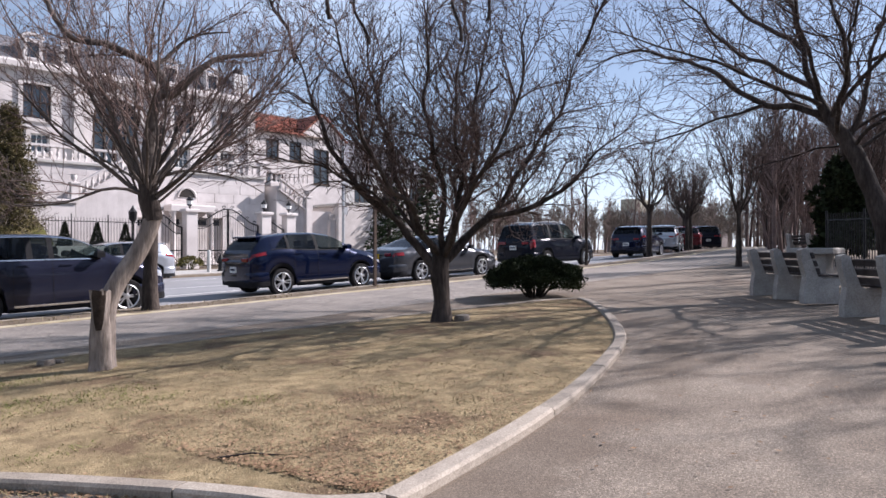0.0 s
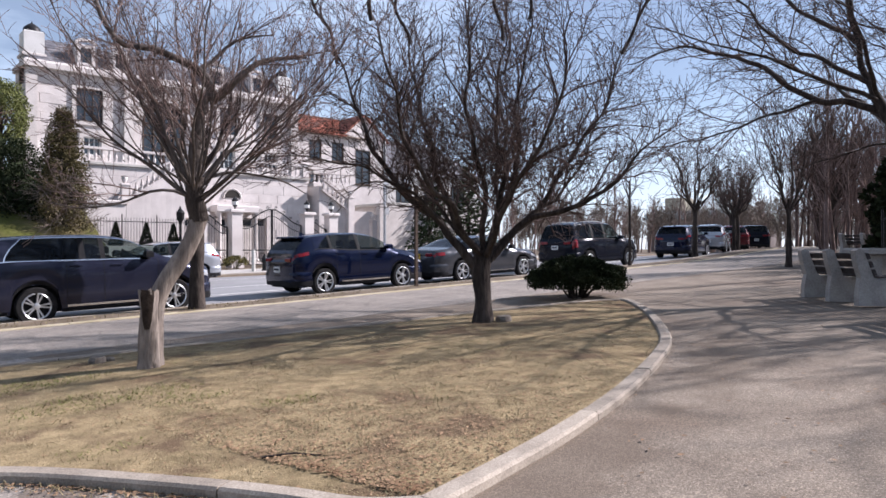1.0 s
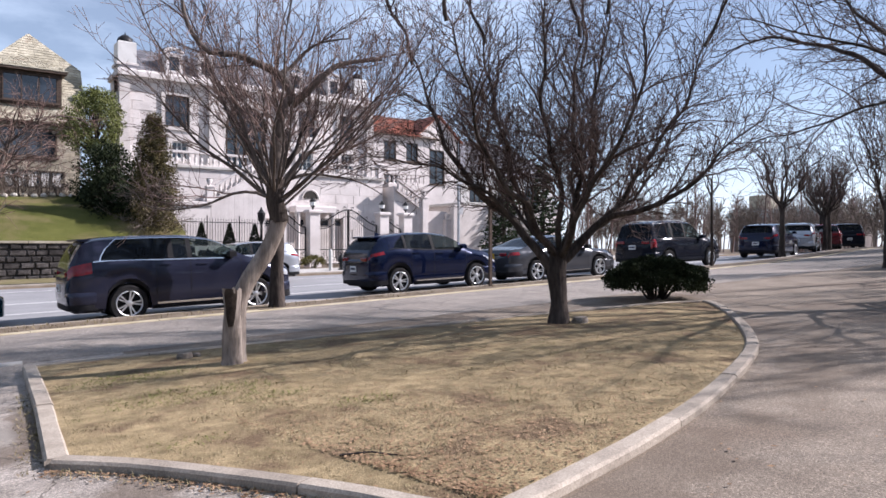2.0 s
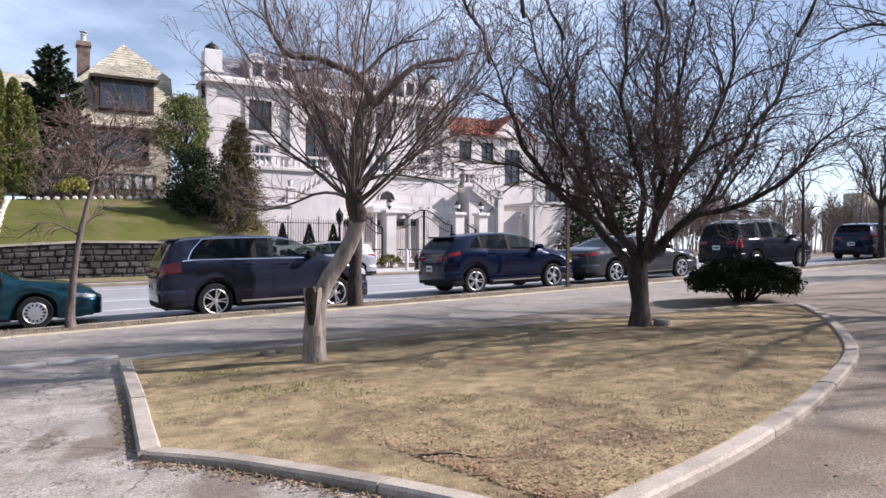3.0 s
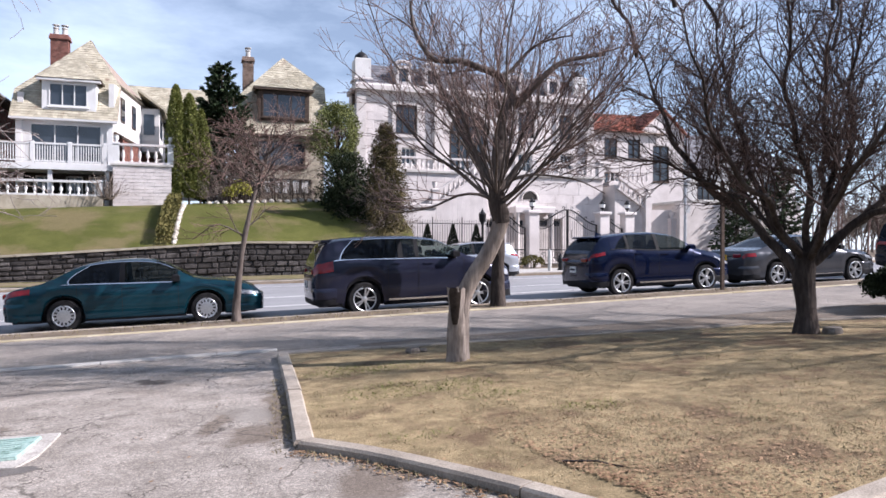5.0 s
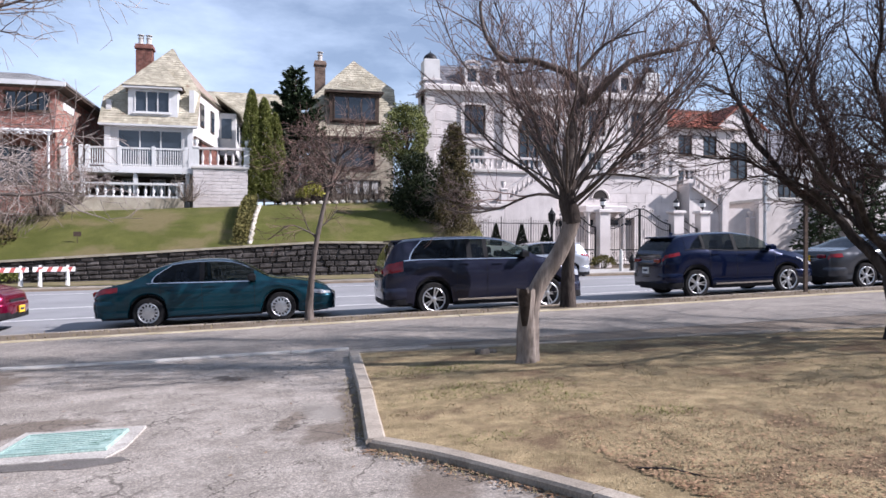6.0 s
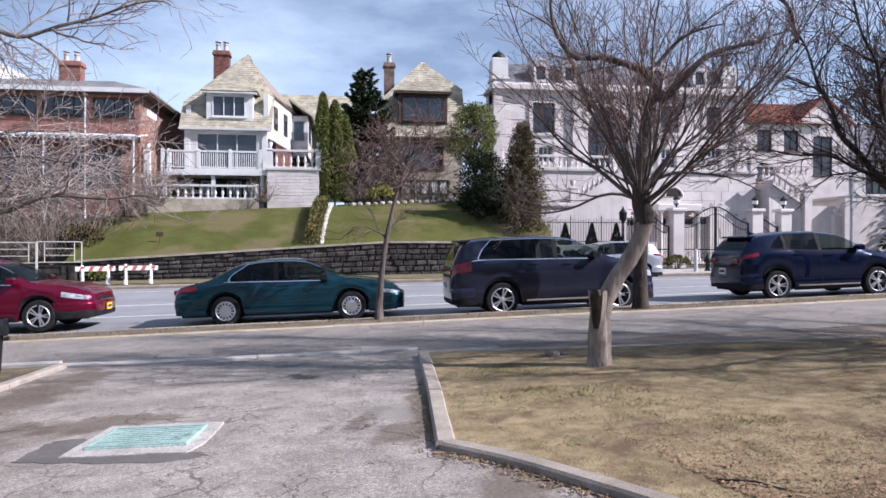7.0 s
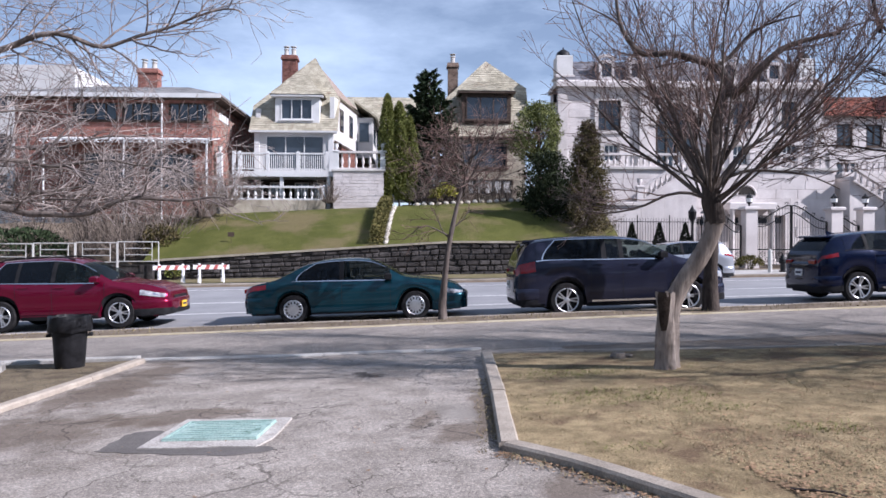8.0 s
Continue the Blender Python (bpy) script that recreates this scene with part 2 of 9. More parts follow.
M_rubble = material("tan rubble stone", (0.272, 0.238, 0.178), (0.425, 0.383, 0.306), 1.5, 0.9, 0.5, 40, island=0.3)
M_wallstone = material("dark retaining stone", (0.03, 0.027, 0.026), (0.085, 0.077, 0.073), 3, 0.92, 0.8, 40, rand=0.35, fine_mix=0.5, bump_dist=0.03)
M_wood_d = material("dark brown timber", (0.04, 0.028, 0.022), (0.09, 0.065, 0.05), 3, 0.7, 0.2, 40, stretch=(1, 1, 4))
M_slat = material("dark bench slat", (0.035, 0.03, 0.03), (0.08, 0.07, 0.068), 4, 0.7, 0.3, 60, rand=0.2)
M_bin = material("black plastic bin", (0.010, 0.010, 0.011), (0.02, 0.02, 0.022), 6, 0.45, 0.1, 60)
M_bronze = material("verdigris bronze", (0.243, 0.36, 0.324), (0.36, 0.477, 0.432), 9, 0.7, 0.5, 60, c3=(0.144, 0.234, 0.198), c3_scale=5, c3_at=0.6)
M_steel = material("galvanised steel", (0.36, 0.37, 0.38), (0.48, 0.49, 0.5), 5, 0.45, 0.05, 60, metal=0.7)
M_rail = material("pale painted rail", (0.432, 0.425, 0.396), (0.533, 0.526, 0.497), 4, 0.6, 0.1, 60)
M_win = finish(material("dark window glass", (0.015, 0.02, 0.028), (0.035, 0.045, 0.06), 0.5, 0.04, 0, 10, fine_mix=0.0), Specular_IOR_Level=0.9)
M_shade = material("dark veranda shade and lunette", (0.02, 0.018, 0.017), (0.05, 0.045, 0.04), 1, 0.9, 0, 10)
M_orange = material("red reflective stripe", (0.30, 0.07, 0.065), (0.38, 0.10, 0.09), 3, 0.6, 0, 20)
M_tyre = material("tyre rubber", (0.012, 0.012, 0.013), (0.026, 0.025, 0.025), 6, 0.85, 0.2, 60, spec=0.08)
M_rim = finish(material("alloy rim", (0.6, 0.61, 0.63), (0.72, 0.73, 0.74), 5, 0.3, 0, 40, fine_mix=0.1), Metallic=0.85)
M_trim = material("black car trim", (0.010, 0.010, 0.011), (0.02, 0.02, 0.022), 5, 0.65, 0.05, 60, spec=0.08)
M_chrome = finish(material("chrome", (0.75, 0.75, 0.77), (0.82, 0.82, 0.84), 5, 0.15, 0, 40, fine_mix=0), Metallic=1.0)
M_tail = finish(material("red lamp lens", (0.149, 0.0035, 0.007), (0.227, 0.00875, 0.0123), 8, 0.12, 0, 40, fine_mix=0), Coat_Weight=1.0)
M_lens = finish(material("clear lamp lens", (0.16, 0.165, 0.175), (0.42, 0.43, 0.45), 12, 0.1, 0, 40, fine_mix=0.1), Coat_Weight=1.0)
M_plate = material("pale number plate", (0.62, 0.62, 0.60), (0.74, 0.74, 0.72), 6, 0.5, 0, 40)
M_plate_y = material("amber number plate", (0.72, 0.43, 0.03), (0.80, 0.5, 0.05), 6, 0.5, 0, 40)
M_ink = material("dark lettering", (0.03, 0.03, 0.05), (0.05, 0.05, 0.07), 6, 0.6, 0, 40)


def glass(name, tint, clear=0.5):
    m = bpy.data.materials.new(name)
    m.use_nodes = True
    b = m.node_tree.nodes["Principled BSDF"]
    b.inputs["Base Color"].default_value = (*tint, 1)
    b.inputs["Roughness"].default_value = 0.02
    b.inputs["IOR"].default_value = 1.2
    t = m.node_tree.nodes.new("ShaderNodeBsdfTransparent")
    t.inputs["Color"].default_value = (0.75, 0.82, 0.8, 1)
    x = m.node_tree.nodes.new("ShaderNodeMixShader")
    x.inputs["Fac"].default_value = clear
    l = m.node_tree.links
    l.new(b.outputs["BSDF"], x.inputs[1])
    l.new(t.outputs["BSDF"], x.inputs[2])
    l.new(x.outputs["Shader"], m.node_tree.nodes["Material Output"].inputs["Surface"])
    return m


M_glass_car = glass("tinted car glass", (0.005, 0.007, 0.010), 0.12)
M_glass_clear = glass("clear car glass", (0.010, 0.015, 0.018), 0.6)


def paint(name, c, flake=0.12, coat=0.6):
    """Car paint under clear lacquer, with a little road dust."""
    m = material(name, tuple(v * 0.92 for v in c), tuple(min(1, v * 1.08) for v in c), 1.3, 0.24, 0, 60, metal=flake, fine_mix=0.06, spec=0.1)
    return finish(m, Coat_Weight=coat, Coat_Roughness=0.03)


def crack_lines(m, scale, amount, width):
    """Adds a net of dark, wandering cracks to a paved surface."""
    n, l = m.node_tree.nodes, m.node_tree.links
    b = n["Principled BSDF"]
    src = b.inputs["Base Color"].links[0].from_socket
    tc = n.new("ShaderNodeTexCoord")
    nz = n.new("ShaderNodeTexNoise")
    nz.inputs["Scale"].default_value, nz.inputs["Detail"].default_value = scale * 1.6, 6
    add = n.new("ShaderNodeVectorMath")
    add.operation = "MULTIPLY_ADD"
    add.inputs[1].default_value = (0.9, 0.9, 0)
    vor = n.new("ShaderNodeTexVoronoi")
    vor.feature = "DISTANCE_TO_EDGE"
    vor.inputs["Scale"].default_value = scale
    l.new(tc.outputs["Object"], nz.inputs["Vector"])
    l.new(nz.outputs["Color"], add.inputs[0])
    l.new(tc.outputs["Object"], add.inputs[2])
    l.new(add.outputs[0], vor.inputs["Vector"])
    r = n.new("ShaderNodeValToRGB")
    r.color_ramp.elements[0].position, r.color_ramp.elements[1].position = width * 0.35, width
    r.color_ramp.elements[0].color, r.color_ramp.elements[1].color = (1, 1, 1, 1), (0, 0, 0, 1)
    l.new(vor.outputs["Distance"], r.inputs["Fac"])
    # cracks come and go
    gate = n.new("ShaderNodeTexNoise")
    gate.inputs["Scale"].default_value = scale * 0.7
    l.new(tc.outputs["Object"], gate.inputs["Vector"])
    g = n.new("ShaderNodeMapRange")
    g.inputs["From Min"].default_value, g.inputs["From Max"].default_value = 0.42, 0.58
    g.inputs["To Max"].default_value = amount
    l.new(gate.outputs["Fac"], g.inputs["Value"])
    mul = n.new("ShaderNodeMath")
    mul.operation = "MULTIPLY"
    l.new(r.outputs["Color"], mul.inputs[0])
    l.new(g.outputs["Result"], mul.inputs[1])
    mx = n.new("ShaderNodeMixRGB")
    mx.inputs["Color2"].default_value = (0.05, 0.042, 0.036, 1)
    l.new(mul.outputs["Value"], mx.inputs["Fac"])
    l.new(src, mx.inputs["Color1"])
    l.new(mx.outputs["Color"], b.inputs["Base Color"])


def aggregate(m, scale, low, high, amount=1.0):
    """Stones of many tones showing at the surface of worn paving."""
    n, l = m.node_tree.nodes, m.node_tree.links
    b = n["Principled BSDF"]
    tc = n.new("ShaderNodeTexCoord")
    vor = n.new("ShaderNodeTexVoronoi")
    vor.inputs["Scale"].default_value = scale
    l.new(tc.outputs["Object"], vor.inputs["Vector"])
    sp = n.new("ShaderNodeSeparateColor")
    l.new(vor.outputs["Color"], sp.inputs["Color"])
    r = n.new("ShaderNodeValToRGB")
    r.color_ramp.elements[0].color, r.color_ramp.elements[1].color = (low, low, low * 0.97, 1), (high, high * 0.98, high * 0.95, 1)
    mid = r.color_ramp.elements.new(0.7)
    mid.color = (1.0, 1.0, 1.0, 1)
    l.new(sp.outputs["Red"], r.inputs["Fac"])
    mx = n.new("ShaderNodeMixRGB")
    mx.blend_type = "MULTIPLY"
    mx.inputs["Fac"].default_value = amount
    l.new(b.inputs["Base Color"].links[0].from_socket, mx.inputs["Color1"])
    l.new(r.outputs["Color"], mx.inputs["Color2"])
    l.new(mx.outputs["Color"], b.inputs["Base Color"])


def stains(m, spots, colour, strength=0.85):
    """Washed-on earth with ragged borders: spots are (x, y, half length, half width, turn)."""
    n, l = m.node_tree.nodes, m.node_tree.links
    b = n["Principled BSDF"]
    tc = n.new("ShaderNodeTexCoord")
    nz = n.new("ShaderNodeTexNoise")
    nz.inputs["Scale"].default_value, nz.inputs["Detail"].default_value = 3.5, 6
    l.new(tc.outputs["Object"], nz.inputs["Vector"])
    for x, y, rx, ry, turn in spots:
        mp = n.new("ShaderNodeMapping")
        mp.vector_type = "TEXTURE"
        mp.inputs["Location"].default_value = (x, y, 0)
        mp.inputs["Rotation"].default_value = (0, 0, radians(turn))
        mp.inputs["Scale"].default_value = (rx, ry, 50)
        l.new(tc.outputs["Object"], mp.inputs["Vector"])
        ln = n.new("ShaderNodeVectorMath")
        ln.operation = "LENGTH"
        l.new(mp.outputs["Vector"], ln.inputs[0])
        ad = n.new("ShaderNodeMath")
        ad.operation = "MULTIPLY_ADD"
        ad.inputs[1].default_value = 1.9
        l.new(nz.outputs["Fac"], ad.inputs[0])
        l.new(ln.outputs["Value"], ad.inputs[2])
        mr = n.new("ShaderNodeMapRange")
        mr.inputs["From Min"].default_value, mr.inputs["From Max"].default_value = 1.65, 2.1
        mr.inputs["To Min"].default_value, mr.inputs["To Max"].default_value = strength, 0.0
        l.new(ad.outputs["Value"], mr.inputs["Value"])
        mx = n.new("ShaderNodeMixRGB")
        mx.inputs["Color2"].default_value = (*colour, 1)
        src = b.inputs["Base Color"].links[0].from_socket
        l.new(mr.outputs["Result"], mx.inputs["Fac"])
        l.new(src, mx.inputs["Color1"])
        l.new(mx.outputs["Color"], b.inputs["Base Color"])


aggregate(M_path, 105, 0.66, 1.5)
aggregate(M_plaza, 85, 0.72, 1.4)
aggregate(M_walk, 60, 0.7, 1.4)
stains(M_plaza, [(0.42, 5.75, 0.36, 0.32, 25), (0.64, 6.4, 0.13, 1.0, 0), (0.12, 6.3, 0.12, 0.5, -22), (-2.2, 6.75, 0.7, 0.3, 12), (-3.45, 8.6, 0.45, 1.6, -4), (1.15, 4.5, 0.28, 0.9, -38), (-3.3, 6.4, 0.9, 0.5, 0)], (0.11, 0.082, 0.06), 0.65)
stains(M_plaza, [(0.37, 6.5, 0.2, 0.4, 10)], (0.24, 0.22, 0.195), 0.7)
stains(M_path, [(11.6, 8.9, 1.6, 0.9, 10), (3.2, 2.6, 1.8, 0.35, 12), (7.5, 3.7, 2.4, 0.35, 24)], (0.13, 0.10, 0.075), 0.5)
crack_lines(M_plaza, 0.8, 0.8, 0.008)
crack_lines(M_plaza, 2.2, 0.85, 0.016)
crack_lines(M_plaza, 4.6, 0.6, 0.022)
crack_lines(M_walk, 0.5, 0.5, 0.01)
# concrete with the tree shade over the benches put into its colour
M_bench = material("shade-darkened bench concrete", (0.29, 0.275, 0.255), (0.42, 0.40, 0.37), 2.5, 0.9, 0.4, 60, fine_mix=0.35)
M_patch = material("dark patched asphalt", (0.105, 0.096, 0.0885), (0.15, 0.137, 0.128), 2.5, 0.9, 0.5, 90)
M_rock = material("grey brown field stone", (0.14, 0.12, 0.10), (0.24, 0.21, 0.18), 5, 0.9, 0.5, 40)
M_green = material("fresh grass blade", (0.104, 0.116, 0.032), (0.176, 0.18, 0.06), 2, 0.85, 0, 30, island=0.3)
M_yellow = material("yellow green shrub leaves", (0.24, 0.24, 0.04), (0.36, 0.34, 0.08), 3, 0.8, 0, 20, island=0.4)
M_scrub = material("grey brown scrub twigs", (0.13, 0.105, 0.085), (0.22, 0.18, 0.15), 3, 0.9, 0, 20, island=0.35)

KERB_Y, FAR_Y = 15.25, 30.2


def along(x):
    """Distance along the street that counts for its rise: the hill flattens at its crest and foot."""
    if x > 38:
        return 38 + 7 * (1 - math.exp(-(x - 38) / 7))
    if x < -40:
        return -40 - 10 * (1 - math.exp((x + 40) / 10))
    return x


def park_z(x, y):
    return 0.0375 * along(x) - 0.006 * max(-40, min(y, KERB_Y))


def road_z(x, y):
    f = max(0.0, min(1.0, (y - 16) / 12))
    return -0.22 + 0.083 * f + (0.0375 - 0.0182 * f) * along(x) - 0.012 * math.sin(math.pi * f)


def far_z(x, y):
    """The sidewalk across the street."""
    return road_z(x, 40) + 0.14 + 0.015 * min(y - FAR_Y, 4)


def sheet_z(x, y):
    if y < KERB_Y:
        return park_z(x, y) - 0.025
    if y < FAR_Y:
        return road_z(x, y) - 0.04
    return far_z(x, y) - 0.03


def steps(a, b, n):
    return [a + (b - a) * i / n for i in range(n + 1)]


xs = [-900, -400, -200, -120, -80] + steps(-60, 60, 60) + [70, 80, 100, 140, 220, 420, 900]
ys = [-900, -400, -200, -100, -60, -40] + steps(-30, 15.2, 22) + [15.24, 15.26] + steps(16, 30.1, 8) + [30.21, 34, 40, 60, 90, 150, 300, 900]
structure("ground", MB().grid(xs, ys, sheet_z), M_ground, "bare brown earth under the park and street", "ground", smooth=40)
structure("road", MB().grid([-200, -120, -80] + steps(-60, 60, 60) + [80, 120, 200], steps(KERB_Y, FAR_Y, 12), road_z), M_road, "pale grey sunlit asphalt street", "road", smooth=40)

# the plan of the planted bed, from its gate corner along the kerb
KERB_TOP = 0.957  # the kerb stands a little proud of the path
BED = [(x * KERB_TOP, y * KERB_TOP) for x, y in [(1.0, 10.02), (0.86, 7.4), (0.72, 5.46), (1.12, 5.0), (1.5, 4.42), (1.8, 3.92), (2.02, 3.5), (2.2, 3.1), (2.47, 2.85), (3.24, 3.0), (4.11, 3.2), (5.37, 3.58), (7.11, 4.26), (8.31, 4.87), (9.83, 5.93), (11.1, 6.95), (11.95, 7.75), (12.15, 8.05),
       (11.6, 8.5), (9.5, 8.95), (7.0, 9.32), (4.4, 9.62), (2.4, 9.9)]]


def inset(poly, d):
    """The outline moved inwards by d (the plan runs counter-clockwise)."""
    out, n = [], len(poly)
    for i in range(n):
        p, a, b = Vector(poly[i]), Vector(poly[i - 1]), Vector(poly[(i + 1) % n])
        e, g = (p - a).normalized(), (b - p).normalized()
        n1, n2 = Vector((-e.y, e.x)), Vector((-g.y, g.x))
        m = (n1 + n2).normalized()
        out.append(tuple(p + m * d / max(0.4, m.dot(n1))))
    return out


def inside(x, y, poly):
    hit, n = False, len(poly)
    for i in range(n):
        (ax, ay), (bx, by) = poly[i], poly[(i + 1) % n]
        if (ay > y) != (by > y) and x < ax + (y - ay) / (by - ay) * (bx - ax):
            hit = not hit
    return hit


def dist_edge(x, y, poly):
    best, n = 99.0, len(poly)
    for i in range(n):
        a, b, p = Vector(poly[i]), Vector(poly[(i + 1) % n]), Vector((x, y))
        t = max(0, min(1, (p - a).dot(b - a) / max(1e-9, (b - a).length_squared)))
        best = min(best, (a + (b - a) * t - p).length)
    return best


def bed_z(x, y):
    d = dist_edge(x, y, BED)
    return park_z(x, y) + 0.035 + 0.03 * min(1, d / 1.5) + 0.02 * noise.noise((x * 0.8, y * 0.8, 0)) + 0.008 * noise.noise((x * 4, y * 4, 3))


def turf(poly, h, step):
    """A gridded turf surface clipped to an outline."""
    mb = MB()
    pts = inset(poly, 0.05)
    x0, x1 = min(p[0] for p in pts), max(p[0] for p in pts)
    y0, y1 = min(p[1] for p in pts), max(p[1] for p in pts)
    bm = bmesh.new()
    vs = [bm.verts.new((x, y, 0)) for x, y in pts]
    bm.faces.new(vs)
    for k in range(1, int((x1 - x0) / step) + 1):
        bmesh.ops.bisect_plane(bm, geom=bm.verts[:] + bm.edges[:] + bm.faces[:], plane_co=(x0 + k * step, 0, 0), plane_no=(1, 0, 0))
    for k in range(1, int((y1 - y0) / step) + 1):
        bmesh.ops.bisect_plane(bm, geom=bm.verts[:] + bm.edges[:] + bm.faces[:], plane_co=(0, y0 + k * step, 0), plane_no=(0, 1, 0))
    bm.verts.index_update()
    mb.add([(v.co.x, v.co.y, h(v.co.x, v.co.y)) for v in bm.verts], [tuple(v.index for v in f.verts) for f in bm.faces])
    bm.free()
    return mb


structure("ground_bed", turf(BED, bed_z, 0.3), M_bed, "dry yellow winter turf with leaf litter inside a kerb", "turf", smooth=60)
# the plaza and path, laid over the ground up to the bed and sidewalk edge
structure("pavement_path", MB().grid(steps(2.1, 40, 60) + [50, 70], steps(-30, 10.25, 40), park_z), M_path, "worn speckled grey asphalt path", "path", smooth=40)
structure("pavement_plaza", MB().grid([-60, -40] + steps(-30, 2.1, 40), steps(-30, 10.25, 40), park_z), M_plaza, "cracked pale grey asphalt plaza", "path", smooth=40)
structure("pavement_sidewalk", MB().grid([-80, -60] + steps(-40, 60, 100), steps(10.25, 13.85, 4), lambda x, y: park_z(x, y) + 0.004), M_walk, "grey asphalt sidewalk along the street", "sidewalk", smooth=40)
structure("ground_verge", MB().grid(steps(-60, 60, 240), steps(13.95, 15.1, 3), lambda x, y: park_z(x, y) + 0.01 + 0.015 * noise.noise((x, y * 2, 1))), M_ground, "narrow strip of dry earth along the kerb", "verge", smooth=40)
structure("pavement_far", MB().grid(steps(-60, 60, 60), steps(30.35, 33.4, 3), lambda x, y: far_z(x, y)), M_conc, "pale concrete sidewalk across the street", "sidewalk", smooth=40)


def run(name, pts, width, height, material_, label, category, piece=1.8, base=-0.06, gap=0.012, zf=park_z):
    """A kerb laid along a line, each stone a piece of its own."""
    top = thing(name, Matrix.Identity(4), label, category, kind="structure")
    rng = random.Random(len(pts) * 7 + int(abs(pts[0][0]) * 100))
    # walk along the line and cut it into pieces
    line = [Vector(p) for p in pts]
    cum = [0.0]
    for a, b in zip(line, line[1:]):
        cum.append(cum[-1] + (b - a).length)

    def at(s):
        for i in range(len(line) - 1):
            if s <= cum[i + 1] or i == len(line) - 2:
                return line[i].lerp(line[i + 1], (s - cum[i]) / max(1e-6, cum[i + 1] - cum[i]))

    cuts = [0.0]
    while cuts[-1] < cum[-1] - piece * 0.6:
        cuts.append(min(cum[-1], cuts[-1] + piece * rng.uniform(0.85, 1.15)))
    cuts[-1] = cum[-1]
    for s0, s1 in zip(cuts, cuts[1:]):
        ss = sorted({s0 + gap / 2, s1 - gap / 2, *[c for c in cum if s0 + 0.05 < c < s1 - 0.05]})
        cross = []
        dz = rng.uniform(-0.006, 0.006)
        for s in ss:
            p, q = at(max(0, s - 0.03)), at(min(cum[-1], s + 0.03))
            t = (q - p).normalized()
            nn = Vector((-t.y, t.x))
            c = at(s)
            z = zf(c.x, c.y)
            b = 0.018
            prof = [(-width / 2, base), (-width / 2, height - b), (-width / 2 + b, height), (width / 2 - b, height), (width / 2, height - b), (width / 2, base)]
            cross.append([(c.x + nn.x * u, c.y + nn.y * u, z + w + (dz if w > 0 else 0)) for u, w in prof])
        mb = MB()
        k = len(cross[0])
        mb.add([p for c in cross for p in c], [(i * k + j, i * k + j + 1, (i + 1) * k + j + 1, (i + 1) * k + j) for i in range(len(cross) - 1) for j in range(k - 1)] + [tuple(range(k))[::-1], tuple(range((len(cross) - 1) * k, len(cross) * k))])
        part("kerb_stone", mb, material_, top)
    return top


def smooth_line(pts, n=4):
    """A rounder line through the points."""
    out = []
    for i in range(len(pts) - 1):
        p0, p1, p2, p3 = (Vector(pts[max(0, min(len(pts) - 1, j))]) for j in (i - 1, i, i + 1, i + 2))
        for k in range(n):
            t = k / n
            out.append(tuple(0.5 * ((2 * p1) + (p2 - p0) * t + (2 * p0 - 5 * p1 + 4 * p2 - p3) * t * t + (3 * p1 - p0 - 3 * p2 + p3) * t ** 3)))
    return out + [tuple(pts[-1])]


run("kerb_bed_west", BED[:3], 0.15, 0.065, M_kerb, "weathered pale concrete kerb round the turf bed", "kerb", piece=2.3)
run("kerb_bed_south", smooth_line(BED[2:9]), 0.15, 0.065, M_kerb, "weathered pale concrete kerb curving round the turf bed", "kerb", piece=1.6)
run("kerb_bed_east", smooth_line(BED[8:18]), 0.15, 0.065, M_kerb, "long curved concrete kerb between turf and path", "kerb", piece=1.9)
run("kerb_bed_north", smooth_line(BED[17:] + BED[:1]), 0.13, 0.055, M_kerb, "low sunken concrete edging behind the turf bed", "kerb", piece=1.6)
run("kerb_plaza", [(-4.0, 10.52), (-1.9, 10.32), (0.95, 10.24)], 0.15, 0.03, M_conc, "flush pale concrete strip across the paved opening", "kerb", piece=1.3)
run("kerb_bed_left", [(-4.25, 5.6), (-4.14, 7.34), (-4.01, 8.6), (-3.9, 10.3)], 0.14, 0.06, M_kerb, "low worn concrete kerb of the neighbouring bed", "kerb", piece=1.7)
run("kerb_left_back", [(-4.02, 10.56), (-9, 10.75), (-20, 10.9)], 0.14, 0.06, M_conc, "low worn concrete edging beside the sidewalk", "kerb", piece=1.9)
run("kerb_sidewalk", [(x, 13.9 + bend(x)) for x in range(-30, 58, 4)], 0.16, 0.03, M_kerb_y, "yellowed concrete edging between sidewalk and verge", "kerb", piece=1.9)
run("kerb_street", [(x, 15.18 + bend(x)) for x in range(-30, 60, 4)], 0.16, 0.012, M_kerb, "worn concrete street kerb", "kerb", piece=2.4, base=-0.3)
run("kerb_far", [(x, 30.27 + bend(x)) for x in range(-40, 60, 4)], 0.16, 0.0, M_kerb, "pale concrete kerb across the street", "kerb", piece=2.4, base=-0.3, zf=far_z)
M_soil = material("trodden soil with dead grass", (0.108, 0.084, 0.06), (0.2, 0.164, 0.108), 2.5, 0.95, 0.6, 45, fine_mix=0.5)
LEFT_BED = [(-4.25, 5.6), (-4.14, 7.34), (-4.01, 8.6), (-3.92, 10.4), (-20, 10.55), (-20, 5.6)]
structure("ground_bed_left", turf(LEFT_BED, lambda x, y: park_z(x, y) + 0.03 + 0.012 * noise.noise((x * 2, y * 2, 5)), 0.5), M_soil, "bare earth bed with sparse dry grass", "turf", smooth=60)
